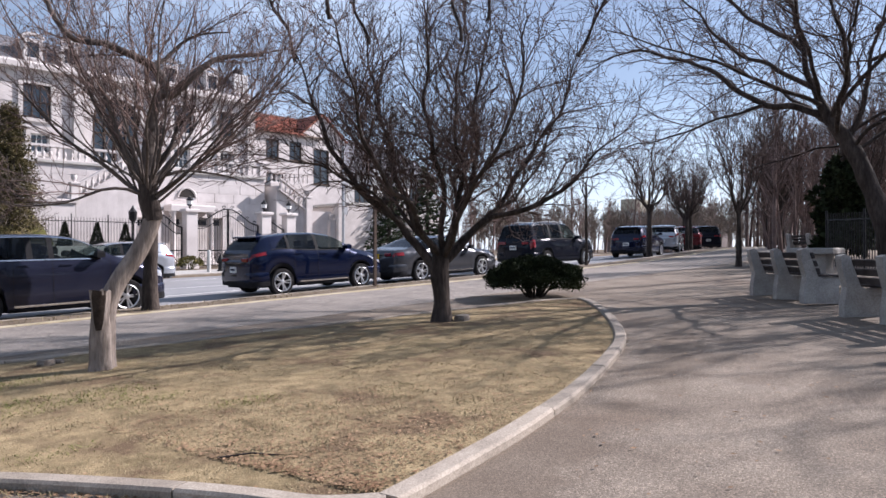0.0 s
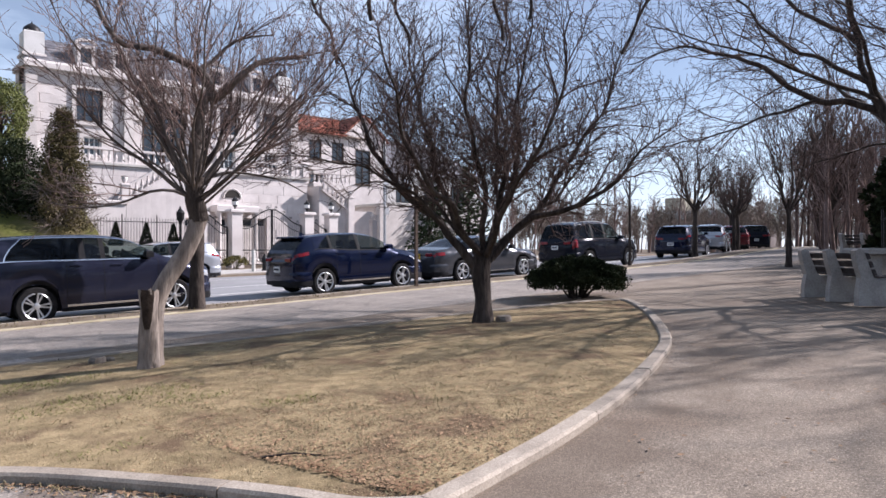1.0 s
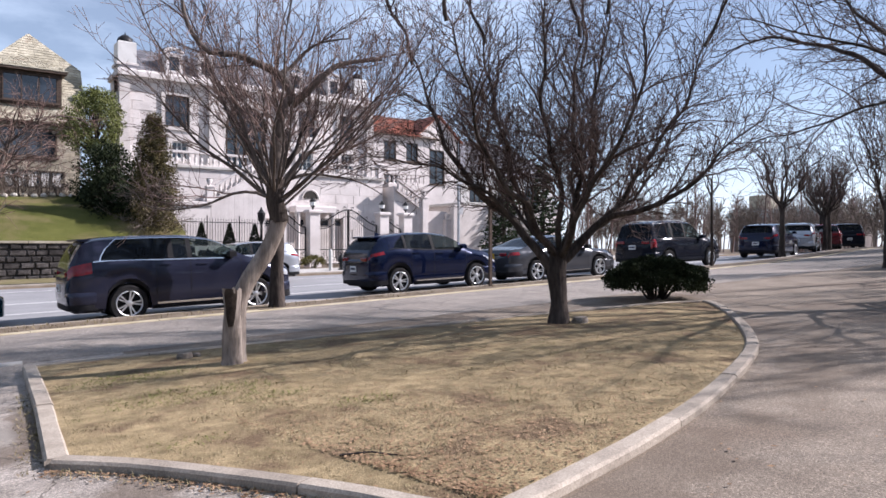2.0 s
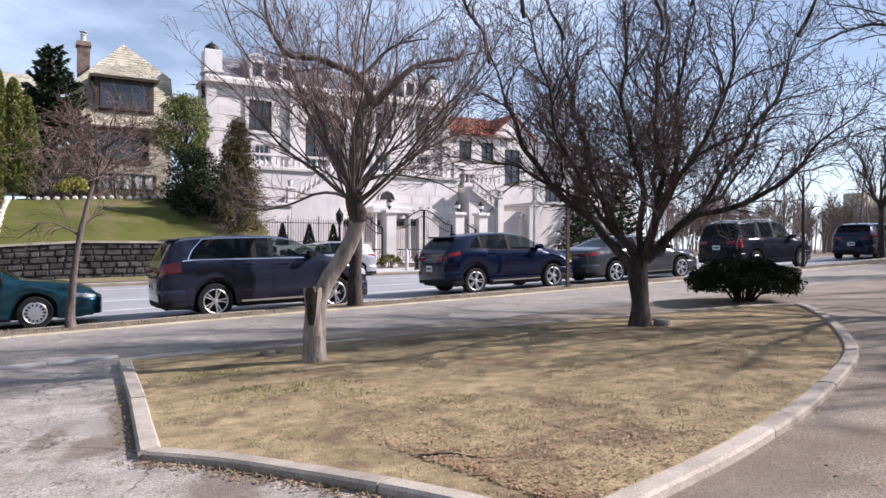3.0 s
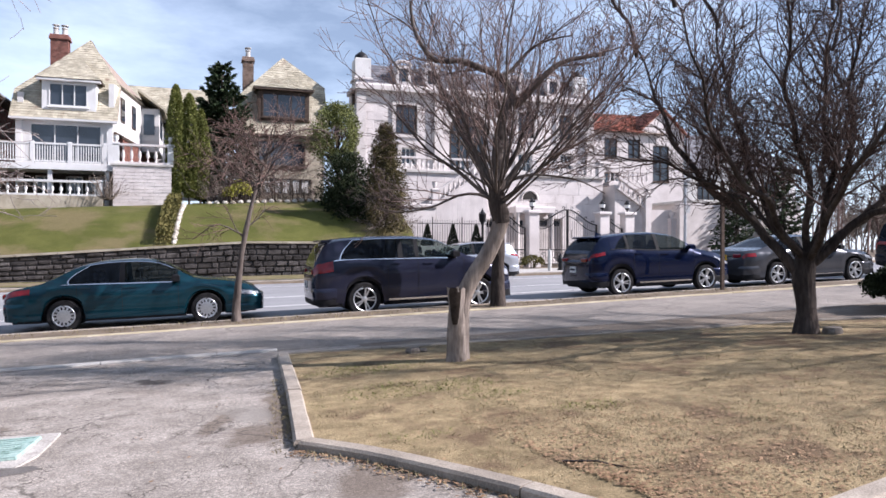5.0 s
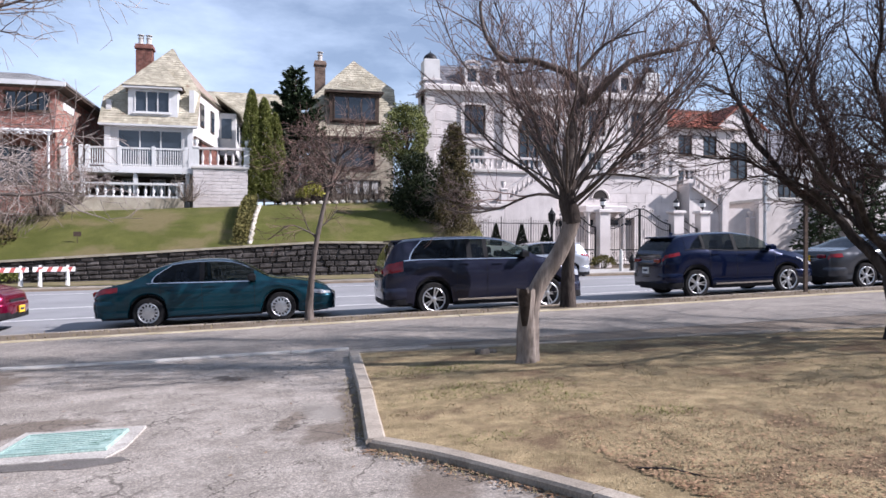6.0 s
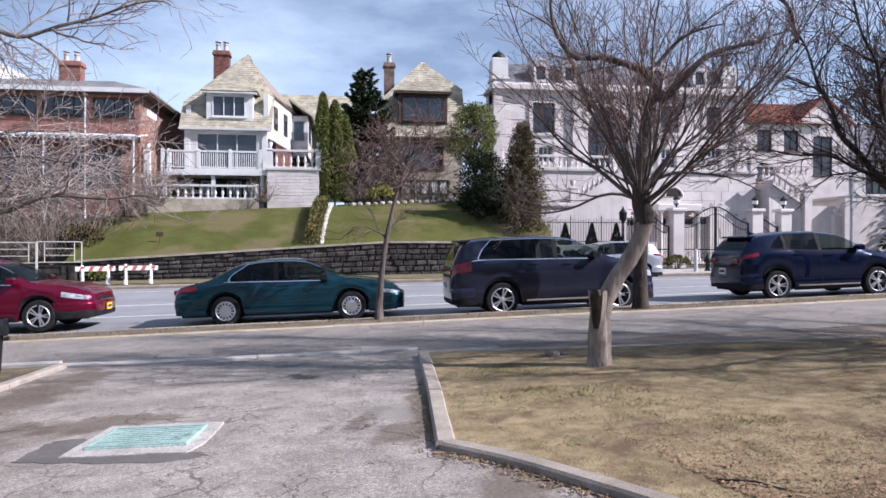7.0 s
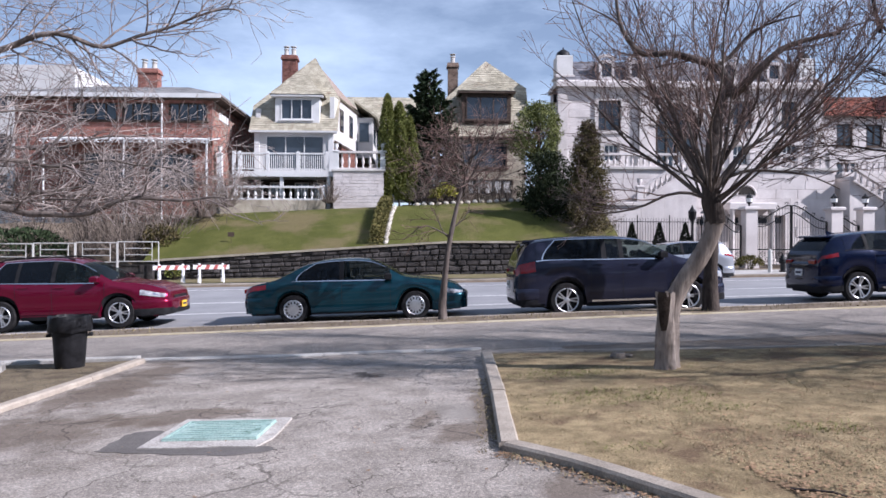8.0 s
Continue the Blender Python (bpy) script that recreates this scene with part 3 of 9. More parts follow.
# lane lines on the street
for y in (19.4, 22.6, 28.0):
    run_mb = MB().grid(steps(-60, 60, 60), [y - 0.06, y + 0.06], lambda x, yy: road_z(x, yy) + 0.006)
    structure("road_marking", run_mb, M_line, "worn white painted lane line", "marking")

# lawns behind the retaining wall
LAWN_X0, LAWN_X1 = -13.0, 10.0


def lawn_z(x, y):
    f = max(0, min(1, (y - 33.9) / 7.0))
    base = min(1.58, 1.45 + 0.06 * x)
    return base * (1 - f) + (3.75 + 0.05 * (x + 2)) * f + 0.35 * math.sin(math.pi * f)


structure("ground_lawn", MB().grid(steps(LAWN_X0, LAWN_X1, 46), steps(33.8, 41, 20) + [46, 60], lawn_z), M_lawn, "sloping mown green lawns in front of the houses", "lawn", smooth=60)

def pchip(x, keys):
    """Smooth interpolation through (x, value) keys without overshoot."""
    ks = sorted(keys)
    if x <= ks[0][0]:
        return ks[0][1]
    for (a, va), (b, vb) in zip(ks, ks[1:]):
        if x <= b:
            t = (x - a) / max(1e-9, b - a)
            i = ks.index((a, va))
            ma = (vb - ks[i - 1][1]) / (b - ks[i - 1][0]) if i > 0 else (vb - va) / (b - a)
            mb_ = (ks[i + 2][1] - va) / (ks[i + 2][0] - a) if i + 2 < len(ks) else (vb - va) / (b - a)
            d = (vb - va) / (b - a)
            ma = 0 if ma * d <= 0 else max(-3 * abs(d), min(3 * abs(d), ma))
            mb_ = 0 if mb_ * d <= 0 else max(-3 * abs(d), min(3 * abs(d), mb_))
            h = b - a
            return va * (2 * t ** 3 - 3 * t ** 2 + 1) + h * ma * (t ** 3 - 2 * t ** 2 + t) + vb * (-2 * t ** 3 + 3 * t ** 2) + h * mb_ * (t ** 3 - t ** 2)
    return ks[-1][1]


class Body:
    """The skin of a car: x runs from the tail (0) to the nose (length), z from the road."""

    def __init__(self, c):
        self.c = c

    def width(self, x):
        c = self.c
        L, w = c["L"], c["W"] / 2
        e0, e1 = c.get("tail_round", 0.6), c.get("nose_round", 0.85)
        if x < e0:
            return w * (0.76 + 0.24 * math.sqrt(max(0, 1 - (1 - x / e0) ** 2.4)))
        if x > L - e1:
            return w * (0.64 + 0.36 * math.sqrt(max(0, 1 - ((x - L + e1) / e1) ** 2.4)))
        return w

    def sill(self, x):
        c = self.c
        z = pchip(x, [(0, c["clear"] + 0.14), (0.25, c["clear"] + 0.04), (c["L"] - 0.4, c["clear"] + 0.02), (c["L"], c["clear"] + 0.12)])
        for wx in c["axles"]:
            d = abs(x - wx)
            R = c["wheel"] + 0.065
            if d < R:
                z = max(z, c["wheel"] + math.sqrt(R * R - d * d) * 0.98)
        return z

    def top(self, x):
        return pchip(x, self.c["top"])

    def belt(self, x):
        return min(pchip(x, self.c["belt"]), self.top(x) - 0.025)

    def section(self, x):
        """Half of the cross-section, from the sill up to the middle of the roof."""
        w, s, b, t = self.width(x), self.sill(x), self.belt(x), self.top(x)
        h, cab = b - s, t - b
        inset_ = self.c.get("tumble", 0.30) * min(1, cab / 0.55)
        wb = w * 0.935
        wr = wb - inset_ * 0.72 - 0.05 * min(1, cab / 0.1)
        pts = [(w * 0.93, s), (w * 0.985, s + min(0.1, h * 0.2)), (w * 0.982, s + h * 0.40), (w, s + h * 0.66), (w * 0.985, s + h * 0.86), (wb, b),
               (wb - (wb - wr) * 0.5, b + cab * 0.5), (wr, b + cab * 0.87), (wr * 0.84, b + cab * 0.955), (wr * 0.45, t - cab * 0.012), (0, t)]
        return pts

    def at(self, x, s):
        """A point on the near flank: s counts section points."""
        p = self.section(x)
        i = max(0, min(len(p) - 2, int(s)))
        f = s - i
        return Vector((x, p[i][0] * (1 - f) + p[i + 1][0] * f, p[i][1] * (1 - f) + p[i + 1][1] * f))

    def normal(self, x, s):
        a = self.at(x + 0.02, s) - self.at(x - 0.02, s)
        b = self.at(x, min(10, s + 0.05)) - self.at(x, max(0, s - 0.05))
        n = a.cross(b)
        return -n.normalized() if n.y < 0 and s < 7 or n.z < 0 and s >= 7 else n.normalized()


def car(name, c, paint_, place, label, glass_=None):
    """A parked car, tail at x = 0, heading along +x, resting on z = 0."""
    body = Body(c)
    L, W = c["L"], c["W"]
    glass_ = glass_ or M_glass_car
    top = thing(name, place, label, "car", group="parked cars along the kerb")
    xs = sorted({0.0, L, *[L * i / 74 for i in range(75)], 0.015, 0.05, L - 0.015, L - 0.05, *[v for w in c["windows"] for v in w[:2]], *c["screen"], *c["rear"]})
    n = 11
    rows = []
    for x in xs:
        half = body.section(x)
        rows.append([(x, -y, z) for y, z in half] + [(x, y, z) for y, z in half[-2::-1]])
    k = len(rows[0])
    shell = MB()
    panes = {}
    verts = [p for r in rows for p in r]
    faces = []
    for i in range(len(xs) - 1):
        xm = (xs[i] + xs[i + 1]) / 2
        for j in range(k - 1):
            q = (i * k + j, (i + 1) * k + j, (i + 1) * k + j + 1, i * k + j + 1)
            jj = j if j < n - 1 else k - 2 - j
            key = None
            if jj in (5, 6):
                for a, b, *_ in c["windows"]:
                    if a <= xm <= b and body.top(xm) - body.belt(xm) > 0.1:
                        key = ("side_window", a, j < n - 1)
            if jj >= 7 and c["screen"][0] <= xm <= c["screen"][1]:
                key = ("windscreen", 0, 0)
            if jj >= 7 and c["rear"][0] <= xm <= c["rear"][1]:
                key = ("rear_window", 0, 0)
            if key:
                panes.setdefault(key, []).append(q)
            else:
                faces.append(q)
    # closed tail and nose
    for first, out_ in ((0, -1), ((len(xs) - 1) * k, 1)):
        ring_ = verts[first:first + k]
        zm = sum(p[2] for p in ring_) / k
        last = first
        for f_, d_ in ((0.86, 0.03), (0.55, 0.055)):
            here = len(verts)
            verts += [(p[0] + out_ * d_, p[1] * f_, zm + (p[2] - zm) * f_) for p in ring_]
            q_ = [(last + j, last + (j + 1) % k, here + (j + 1) % k, here + j) for j in range(k)]
            faces += q_ if out_ < 0 else [g_[::-1] for g_ in q_]
            last = here
        faces.append(tuple(range(last, last + k)) if out_ < 0 else tuple(range(last, last + k))[::-1])
    shell.add(verts, faces)
    part("body", shell, paint_, top, smooth=32)
    for (kind, a, b), fs in panes.items():
        used = sorted({v for f in fs for v in f})
        idx = {v: i for i, v in enumerate(used)}
        pane = MB().add([verts[v] for v in used], [tuple(idx[v] for v in f) for f in fs])
        clear = kind == "windscreen" or (kind == "side_window" and a == max(w[0] for w in c["windows"]))
        part(kind, pane, M_glass_clear if clear else glass_, top, smooth=60)
    # floor pan and dark wheel wells
    well = MB().box(0.12, L - 0.15, -W * 0.36, W * 0.36, c["clear"] + 0.02, c["clear"] + 0.5)
    part("underbody", well, M_trim, top)
    # cabin: seats, dashboard, wheel
    zb = body.belt(L * 0.45)
    for sx in (c["seats"]):
        for sy in (-0.36, 0.36):
            seat = MB()
            seat.bevel_box(sx, sx + 0.5, sy - 0.25, sy + 0.25, c["clear"] + 0.4, zb - 0.28, 0.06)
            seat.bevel_box(sx - 0.14, sx + 0.02, sy - 0.24, sy + 0.24, c["clear"] + 0.4, zb + 0.08, 0.07)
            seat.bevel_box(sx - 0.13, sx - 0.03, sy - 0.13, sy + 0.13, zb + 0.1, zb + 0.27, 0.04)
            part("seat", seat, M_trim, top, smooth=40)
    dash = MB().bevel_box(c["screen"][0] - 0.05, c["screen"][1] - 0.25, -W * 0.4, W * 0.4, c["clear"] + 0.45, zb - 0.02, 0.05)
    part("dashboard", dash, M_trim, top)
    ring = MB()
    cx, cy, cz = c["screen"][0] - 0.22, 0.36, zb - 0.04
    ring.tube([(cx - 0.06 * math.cos(a), cy + 0.18 * math.sin(a), cz + 0.16 * math.cos(a)) for a in [i * math.pi / 8 for i in range(17)]], 0.014, 6)
    part("steering_wheel", ring, M_trim, top, smooth=60)

    def strip(s0, s1, xa, xb, material_, name_, lift=0.006, nx=10, ns=3, side=(-1, 1), parent=top, lab=""):
        """A panel that lies on the skin between two stations."""
        for sg in side:
            mb = MB()
            vs = []
            for i in range(nx + 1):
                for j in range(ns + 1):
                    x, s = xa + (xb - xa) * i / nx, s0 + (s1 - s0) * j / ns
                    p = body.at(x, s) + body.normal(x, s) * lift
                    vs.append((p.x, p.y * sg, p.z))
            q = [(i * (ns + 1) + j, (i + 1) * (ns + 1) + j, (i + 1) * (ns + 1) + j + 1, i * (ns + 1) + j + 1) for i in range(nx) for j in range(ns)]
            mb.add(vs, q if sg < 0 else [f[::-1] for f in q])
            part(name_, mb, material_, parent, lab, smooth=50)

    for x in c["seams"]:
        strip(0.25, 5.0, x - 0.005, x + 0.005, M_trim, "door_seam", 0.003, 1, 10)
    # bright or dark moulding under and over the side windows
    wa, wb_ = min(w[0] for w in c["windows"]), max(w[1] for w in c["windows"])
    strip(4.92, 5.05, wa - 0.03, wb_ + 0.03, M_chrome if c.get("bright") else M_trim, "window_moulding", 0.008, 24, 1)
    if c.get("bright"):
        strip(6.96, 7.1, wa + c.get("rear_cut", 0.1), wb_ - 0.1, M_chrome, "window_moulding", 0.008, 20, 1)
    strip(0.0, c.get("cladding", 0.8), 0.25, L - 0.35, M_trim, "sill_cladding", 0.008, 60, 1)
    if c.get("sill_chrome"):
        strip(0.98, 1.12, c["axles"][0] + 0.55, c["axles"][1] - 0.5, M_chrome, "sill_moulding", 0.014, 8, 1)
    for hx in c["handles"]:
        for sg in (-1, 1):
            p = body.at(hx, 4.25)
            part("door_handle", MB().bevel_box(hx - 0.11, hx + 0.11, sg * p.y - 0.03, sg * p.y + 0.03, p.z - 0.018, p.z + 0.018, 0.012), paint_, top, smooth=40)
    # lamps
    s0, s1, x1 = c["tail"]
    strip(s0, s1, 0.012, x1, M_tail, "tail_light", 0.012, 6, 4)
    s0, s1, x1 = c["head"]
    strip(s0, s1, L - x1, L - 0.1, M_lens, "headlight", 0.012, 8, 4)
    strip(s0 + (s1 - s0) * 0.35, s1 - (s1 - s0) * 0.35, L - x1 * 0.55, L - x1 * 0.38, M_chrome, "lamp_bowl", 0.016, 4, 3)
    # end faces: bumpers, lamps, plates, grille, glass badge plate
    zt = body.belt(0.02)
    wz, wn_ = body.width(0.02), body.width(L - 0.03)

    def bumper(name_, front, z0, z1, material_, out=0.022, reach=0.5, lab=""):
        """A rounded bar wrapped round one end of the body."""
        path = []
        end, sgn = (L, 1) if front else (0.0, -1)
        xs_ = [end - sgn * reach * (1 - i / 9) ** 1.5 for i in range(10)]
        for x in xs_:
            path.append((x, -body.width(min(L - 0.001, max(0.001, x)))))
        we = body.width(end - sgn * 0.002)
        for i in range(1, 12):
            y = -we + 2 * we * i / 12
            path.append((end + sgn * 0.035 * (1 - (y / we) ** 2), y))
        path += [(x, -y) for x, y in reversed(path[:10])]
        rows_ = []
        for i, (x, y) in enumerate(path):
            p, q = path[max(0, i - 1)], path[min(len(path) - 1, i + 1)]
            t = Vector((q[0] - p[0], q[1] - p[1])).normalized()
            nv = Vector((t.y, -t.x)) * (-sgn)
            if nv.y * y < -1e-6:
                nv = -nv
            if abs(y) < we * 0.95:
                nv = Vector((sgn, 0))
            fade = min(1, i / 5, (len(path) - 1 - i) / 5) ** 0.7
            rows_.append([(x + nv.x * (o * fade - 0.02 * (1 - fade)), y + nv.y * (o * fade - 0.02 * (1 - fade)), z0 + (z1 - z0) * f) for o, f in ((-0.05, 0.0), (out * 0.55, 0.03), (out, 0.22), (out * 1.05, 0.6), (out * 0.75, 0.9), (-0.03, 1.0))])
        m_ = len(rows_[0])
        mb = MB().add([p for r in rows_ for p in r], [(i * m_ + j, (i + 1) * m_ + j, (i + 1) * m_ + j + 1, i * m_ + j + 1) for i in range(len(rows_) - 1) for j in range(m_ - 1)])
        return part(name_, mb, material_, top, lab, smooth=60)

    bumper("rear_bumper", False, c["clear"] + 0.20, c["clear"] + 0.46, paint_)
    bumper("rear_valance", False, c["clear"] + 0.08, c["clear"] + 0.23, paint_ if c.get("hubcap") else M_trim, 0.004)
    bumper("front_bumper", True, c["clear"] + 0.2, c["clear"] + 0.42, paint_, 0.022, 0.8)
    bumper("front_valance", True, c["clear"] + 0.05, c["clear"] + 0.22, paint_ if c.get("hubcap") else M_trim, 0.018, 0.8)
    # dark pillars between the side windows, painted quarter panel and its bright edge
    ws_ = sorted(w[:2] for w in c["windows"])
    for (_, b0), (a1, _) in zip(ws_, ws_[1:]):
        strip(5.0, 7.0, b0 - 0.01, a1 + 0.01, M_trim, "pillar", 0.004, 1, 6)
    cut = c.get("rear_cut", 0.0)
    if cut:
        for sg in (-1, 1):
            grid_, edge_l = [], []
            for j in range(9):
                f = j / 8
                s_ = 5.0 + 2.0 * f
                xe = ws_[0][0] + cut * (f ** 1.6 if c.get("round_cut") else f) + (0.22 * cut * (1 - f) ** 4)
                for i in range(4):
                    x = ws_[0][0] - 0.02 + (xe - ws_[0][0] + 0.02) * i / 3
                    p = body.at(x, s_) + body.normal(x, s_) * 0.005
                    grid_.append((p.x, p.y * sg, p.z))
                for dx_ in (-0.012, 0.014):
                    p = body.at(xe + dx_, s_) + body.normal(xe, s_) * 0.009
                    edge_l.append((p.x, p.y * sg, p.z))
            q = [(j * 4 + i, j * 4 + i + 1, (j + 1) * 4 + i + 1, (j + 1) * 4 + i) for j in range(8) for i in range(3)]
            part("quarter_panel", MB().add(grid_, q if sg < 0 else [f_[::-1] for f_ in q]), paint_, top, smooth=60)
            if c.get("bright"):
                q = [(j * 2, j * 2 + 1, j * 2 + 3, j * 2 + 2) for j in range(8)]
                part("window_moulding", MB().add(edge_l, q if sg < 0 else [f_[::-1] for f_ in q]), M_chrome, top)
    zg = body.top(L - 0.02)
    zg = min(zg, body.top(L - 0.12) - 0.06)
    grille = part("grille", MB().bevel_box(L - 0.14, L + 0.012, -wn_ * 0.62, wn_ * 0.62, zg - 0.26, zg, 0.02), M_trim, top)
    for gz in (zg - 0.22 - c["clear"], zg - 0.15 - c["clear"], zg - 0.08 - c["clear"]):
        if gz > 0:
            part("grille_bar", MB().box(L + 0.008, L + 0.024, -wn_ * 0.53, wn_ * 0.53, c["clear"] + gz, c["clear"] + gz + 0.02), M_chrome, grille)
    zp = c.get("plate_z", 0.72)
    plate = part("number_plate", MB().box(-0.08, -0.05, -0.155, 0.155, zp - 0.08, zp + 0.08), c.get("plate", M_plate), top)
    part("plate_marking", MB().box(-0.084, -0.078, -0.12, 0.12, zp - 0.025, zp + 0.03), M_ink, plate)
    if c.get("front_plate"):
        fp = part("number_plate", MB().box(L + 0.075, L + 0.095, -0.155, 0.155, c["clear"] + 0.17, c["clear"] + 0.32), c["front_plate"], top)
        part("plate_marking", MB().box(L + 0.094, L + 0.10, -0.11, 0.11, c["clear"] + 0.22, c["clear"] + 0.27), M_ink, fp)
    for sg in (-1, 1):
        z0 = c.get("lamp_z", zt - 0.12)
        part("rear_lamp", MB().bevel_box(-0.035, 0.03, min(sg * wz * 0.5, sg * wz * 0.86), max(sg * wz * 0.5, sg * wz * 0.86), z0 - 0.05, z0 + 0.05, 0.02), M_tail, top, smooth=40)
        # mirrors on short arms
        mx = c["screen"][0] + 0.42 if c["screen"][1] - c["screen"][0] > 0.6 else c["screen"][0] + 0.3
        p = body.at(mx, 5.0)
        mir = MB().bevel_box(mx - 0.09, mx + 0.07, sg * (p.y + 0.12) - 0.10, sg * (p.y + 0.12) + 0.10, p.z + 0.03, p.z + 0.17, 0.04)
        mir.box(mx - 0.03, mx + 0.03, min(sg * p.y * 0.97, sg * (p.y + 0.06)), max(sg * p.y * 0.97, sg * (p.y + 0.06)), p.z + 0.02, p.z + 0.07)
        part("wing_mirror", mir, c.get("mirror", paint_), top, smooth=40)
    if c.get("rails"):
        for sg in (-1, 1):
            a, b = c["rails"]
            pts = [(x, sg * (body.at(x, 8.0).y), body.at(x, 8.0).z + (0.045 if 0 < i < 8 else 0.0)) for i, x in enumerate(np.linspace(a, b, 9))]
            part("roof_rail", MB().tube(pts, 0.018, 6), c.get("rail_mat", M_trim), top, smooth=60)
    if c.get("fin"):
        x = c["fin"]
        part("roof_fin", MB().add([(x - 0.1, -0.02, body.top(x) - 0.01), (x + 0.12, -0.02, body.top(x)), (x + 0.12, 0.02, body.top(x)), (x - 0.1, 0.02, body.top(x) - 0.01), (x - 0.1, 0, body.top(x) + 0.08)], [(0, 1, 4), (1, 2, 4), (2, 3, 4), (3, 0, 4)]), paint_, top)
    # rear wiper ledge or spoiler
    if c.get("spoiler"):
        x = c["spoiler"][0]
        z = body.top(x + 0.16)
        wsp = body.at(x + 0.1, 7.0).y
        part("roof_spoiler", MB().bevel_box(x - 0.08, x + 0.2, -wsp * 0.86, wsp * 0.86, z - 0.05, z - 0.004, 0.025), paint_, top, smooth=40)
    # wheels
    for wx in c["axles"]:
        for sg in (-1, 1):
            wheel(top, wx, sg * (W / 2 - 0.115), c["wheel"], sg, c.get("spokes", 5), c.get("rim", 0.68), c.get("hubcap", False))
    return top


def wheel(parent, x, y, R, sg, spokes, rim, hubcap):
    """A tyre with a spoked rim, facing sideways."""
    m = Matrix.Translation((x, y, R)) @ Matrix.Rotation(radians(90) * (1 if sg < 0 else -1), 4, "X")
    w, r = 0.11, R * rim
    tyre = MB().lathe([(r, -w), (R * 0.93, -w), (R * 0.99, -w * 0.75), (R, -w * 0.4), (R, w * 0.4), (R * 0.99, w * 0.75), (R * 0.93, w), (r * 1.02, w), (r, w * 0.9), (r, -w)], 36)
    base = part("wheel", tyre, M_tyre, parent, smooth=35)
    base.matrix_basis = m
    # rim barrel coloured black to give the shade between the spokes
    barrel = MB().lathe([(r * 1.01, w * 0.1), (r * 1.01, w * 0.3), (r * 0.3, w * 0.36)], 32)
    part("wheel_well", barrel, M_trim, base, smooth=40)
    part("rim", MB().tube([(r * 0.955 * math.cos(a), r * 0.955 * math.sin(a), w * 0.93) for a in [math.pi * i / 16 for i in range(33)]], 0.017, 6, cap=False), M_rim, base, smooth=60)
    if hubcap:
        cap = MB().lathe([(r * 0.93, w * 0.75), (r * 0.9, w * 0.9), (r * 0.55, w * 0.98), (r * 0.3, w * 1.0), (0.001, w * 1.0)], 32)
        part("hubcap", cap, M_rim, base, smooth=40)
        for i in range(spokes):
            a = 2 * math.pi * i / spokes
            slot = MB().box(r * 0.62, r * 0.86, -r * 0.07, r * 0.07, w * 0.86, w * 1.005, Matrix.Rotation(a, 4, "Z"))
            part("cap_slot", slot, M_trim, base)
    else:
        part("brake", MB().lathe([(r * 0.7, 0.0), (r * 0.7, w * 0.3), (0.001, w * 0.3)], 20), M_trim, base)
        star = MB()
        for i in range(spokes):
            for off in (-0.17, 0.17):
                a = 2 * math.pi * i / spokes + off
                rot = Matrix.Rotation(a, 4, "Z")
                vs = [(r * 0.12, -r * 0.05, w * 0.8), (r * 0.12, r * 0.05, w * 0.8), (r * 0.95, r * 0.06, w * 0.92), (r * 0.95, -r * 0.06, w * 0.92)]
                vs += [(p[0], p[1], p[2] - w * 0.35) for p in vs]
                star.add([rot @ Vector(p) for p in vs], [(0, 3, 2, 1), (4, 5, 6, 7), (0, 1, 5, 4), (1, 2, 6, 5), (2, 3, 7, 6), (3, 0, 4, 7)])
        star.lathe([(r * 0.24, w * 0.4), (r * 0.24, w * 0.86), (r * 0.12, w * 0.95), (0.001, w * 0.95)], 14)
        part("spokes", star, M_rim, base, smooth=30)


def on_road(x, y, slope=None):
    """The pose of a car whose tail stands at x, its middle line at y, on the sloping street."""
    dx = math.degrees(math.atan(0.0375 if along(x) == x and x < 30 else 0.02))
    turn = math.degrees(math.atan(0.024 * max(0, min(x, 60) - 22)))
    return Matrix.Translation((x, y + bend(x), road_z(x, y) + 0.005)) @ pose(0, 0, 0, 0, -dx, turn)


SUV = dict(L=4.94, W=1.98, clear=0.2, wheel=0.375, axles=(1.14, 3.96), spokes=5, rim=0.7, bright=True, sill_chrome=True, tumble=0.22, rear_cut=0.42,
           top=[(0, 1.02), (0.02, 1.14), (0.07, 1.26), (0.2, 1.52), (0.32, 1.67), (0.55, 1.735), (1.4, 1.775), (2.3, 1.77), (2.9, 1.70), (3.2, 1.59), (3.7, 1.29), (3.9, 1.22), (4.4, 1.14), (4.75, 1.04), (4.9, 0.9), (4.94, 0.68)],
           belt=[(0, 1.16), (0.6, 1.26), (1.5, 1.25), (3.6, 1.21), (3.9, 1.18), (4.94, 0.85)], windows=[(0.5, 2.0), (2.1, 2.42, 0), (2.5, 3.42)], screen=(2.95, 3.72), rear=(0.07, 0.3),
           seats=(1.75, 2.75), seams=(1.72, 2.46, 3.62), handles=(1.9, 2.72), tail=(3.6, 5.0, 0.42), head=(3.6, 4.9, 0.5), lamp_z=1.02, spoiler=(0.3, 1.70), mirror=M_trim, cladding=0.7)
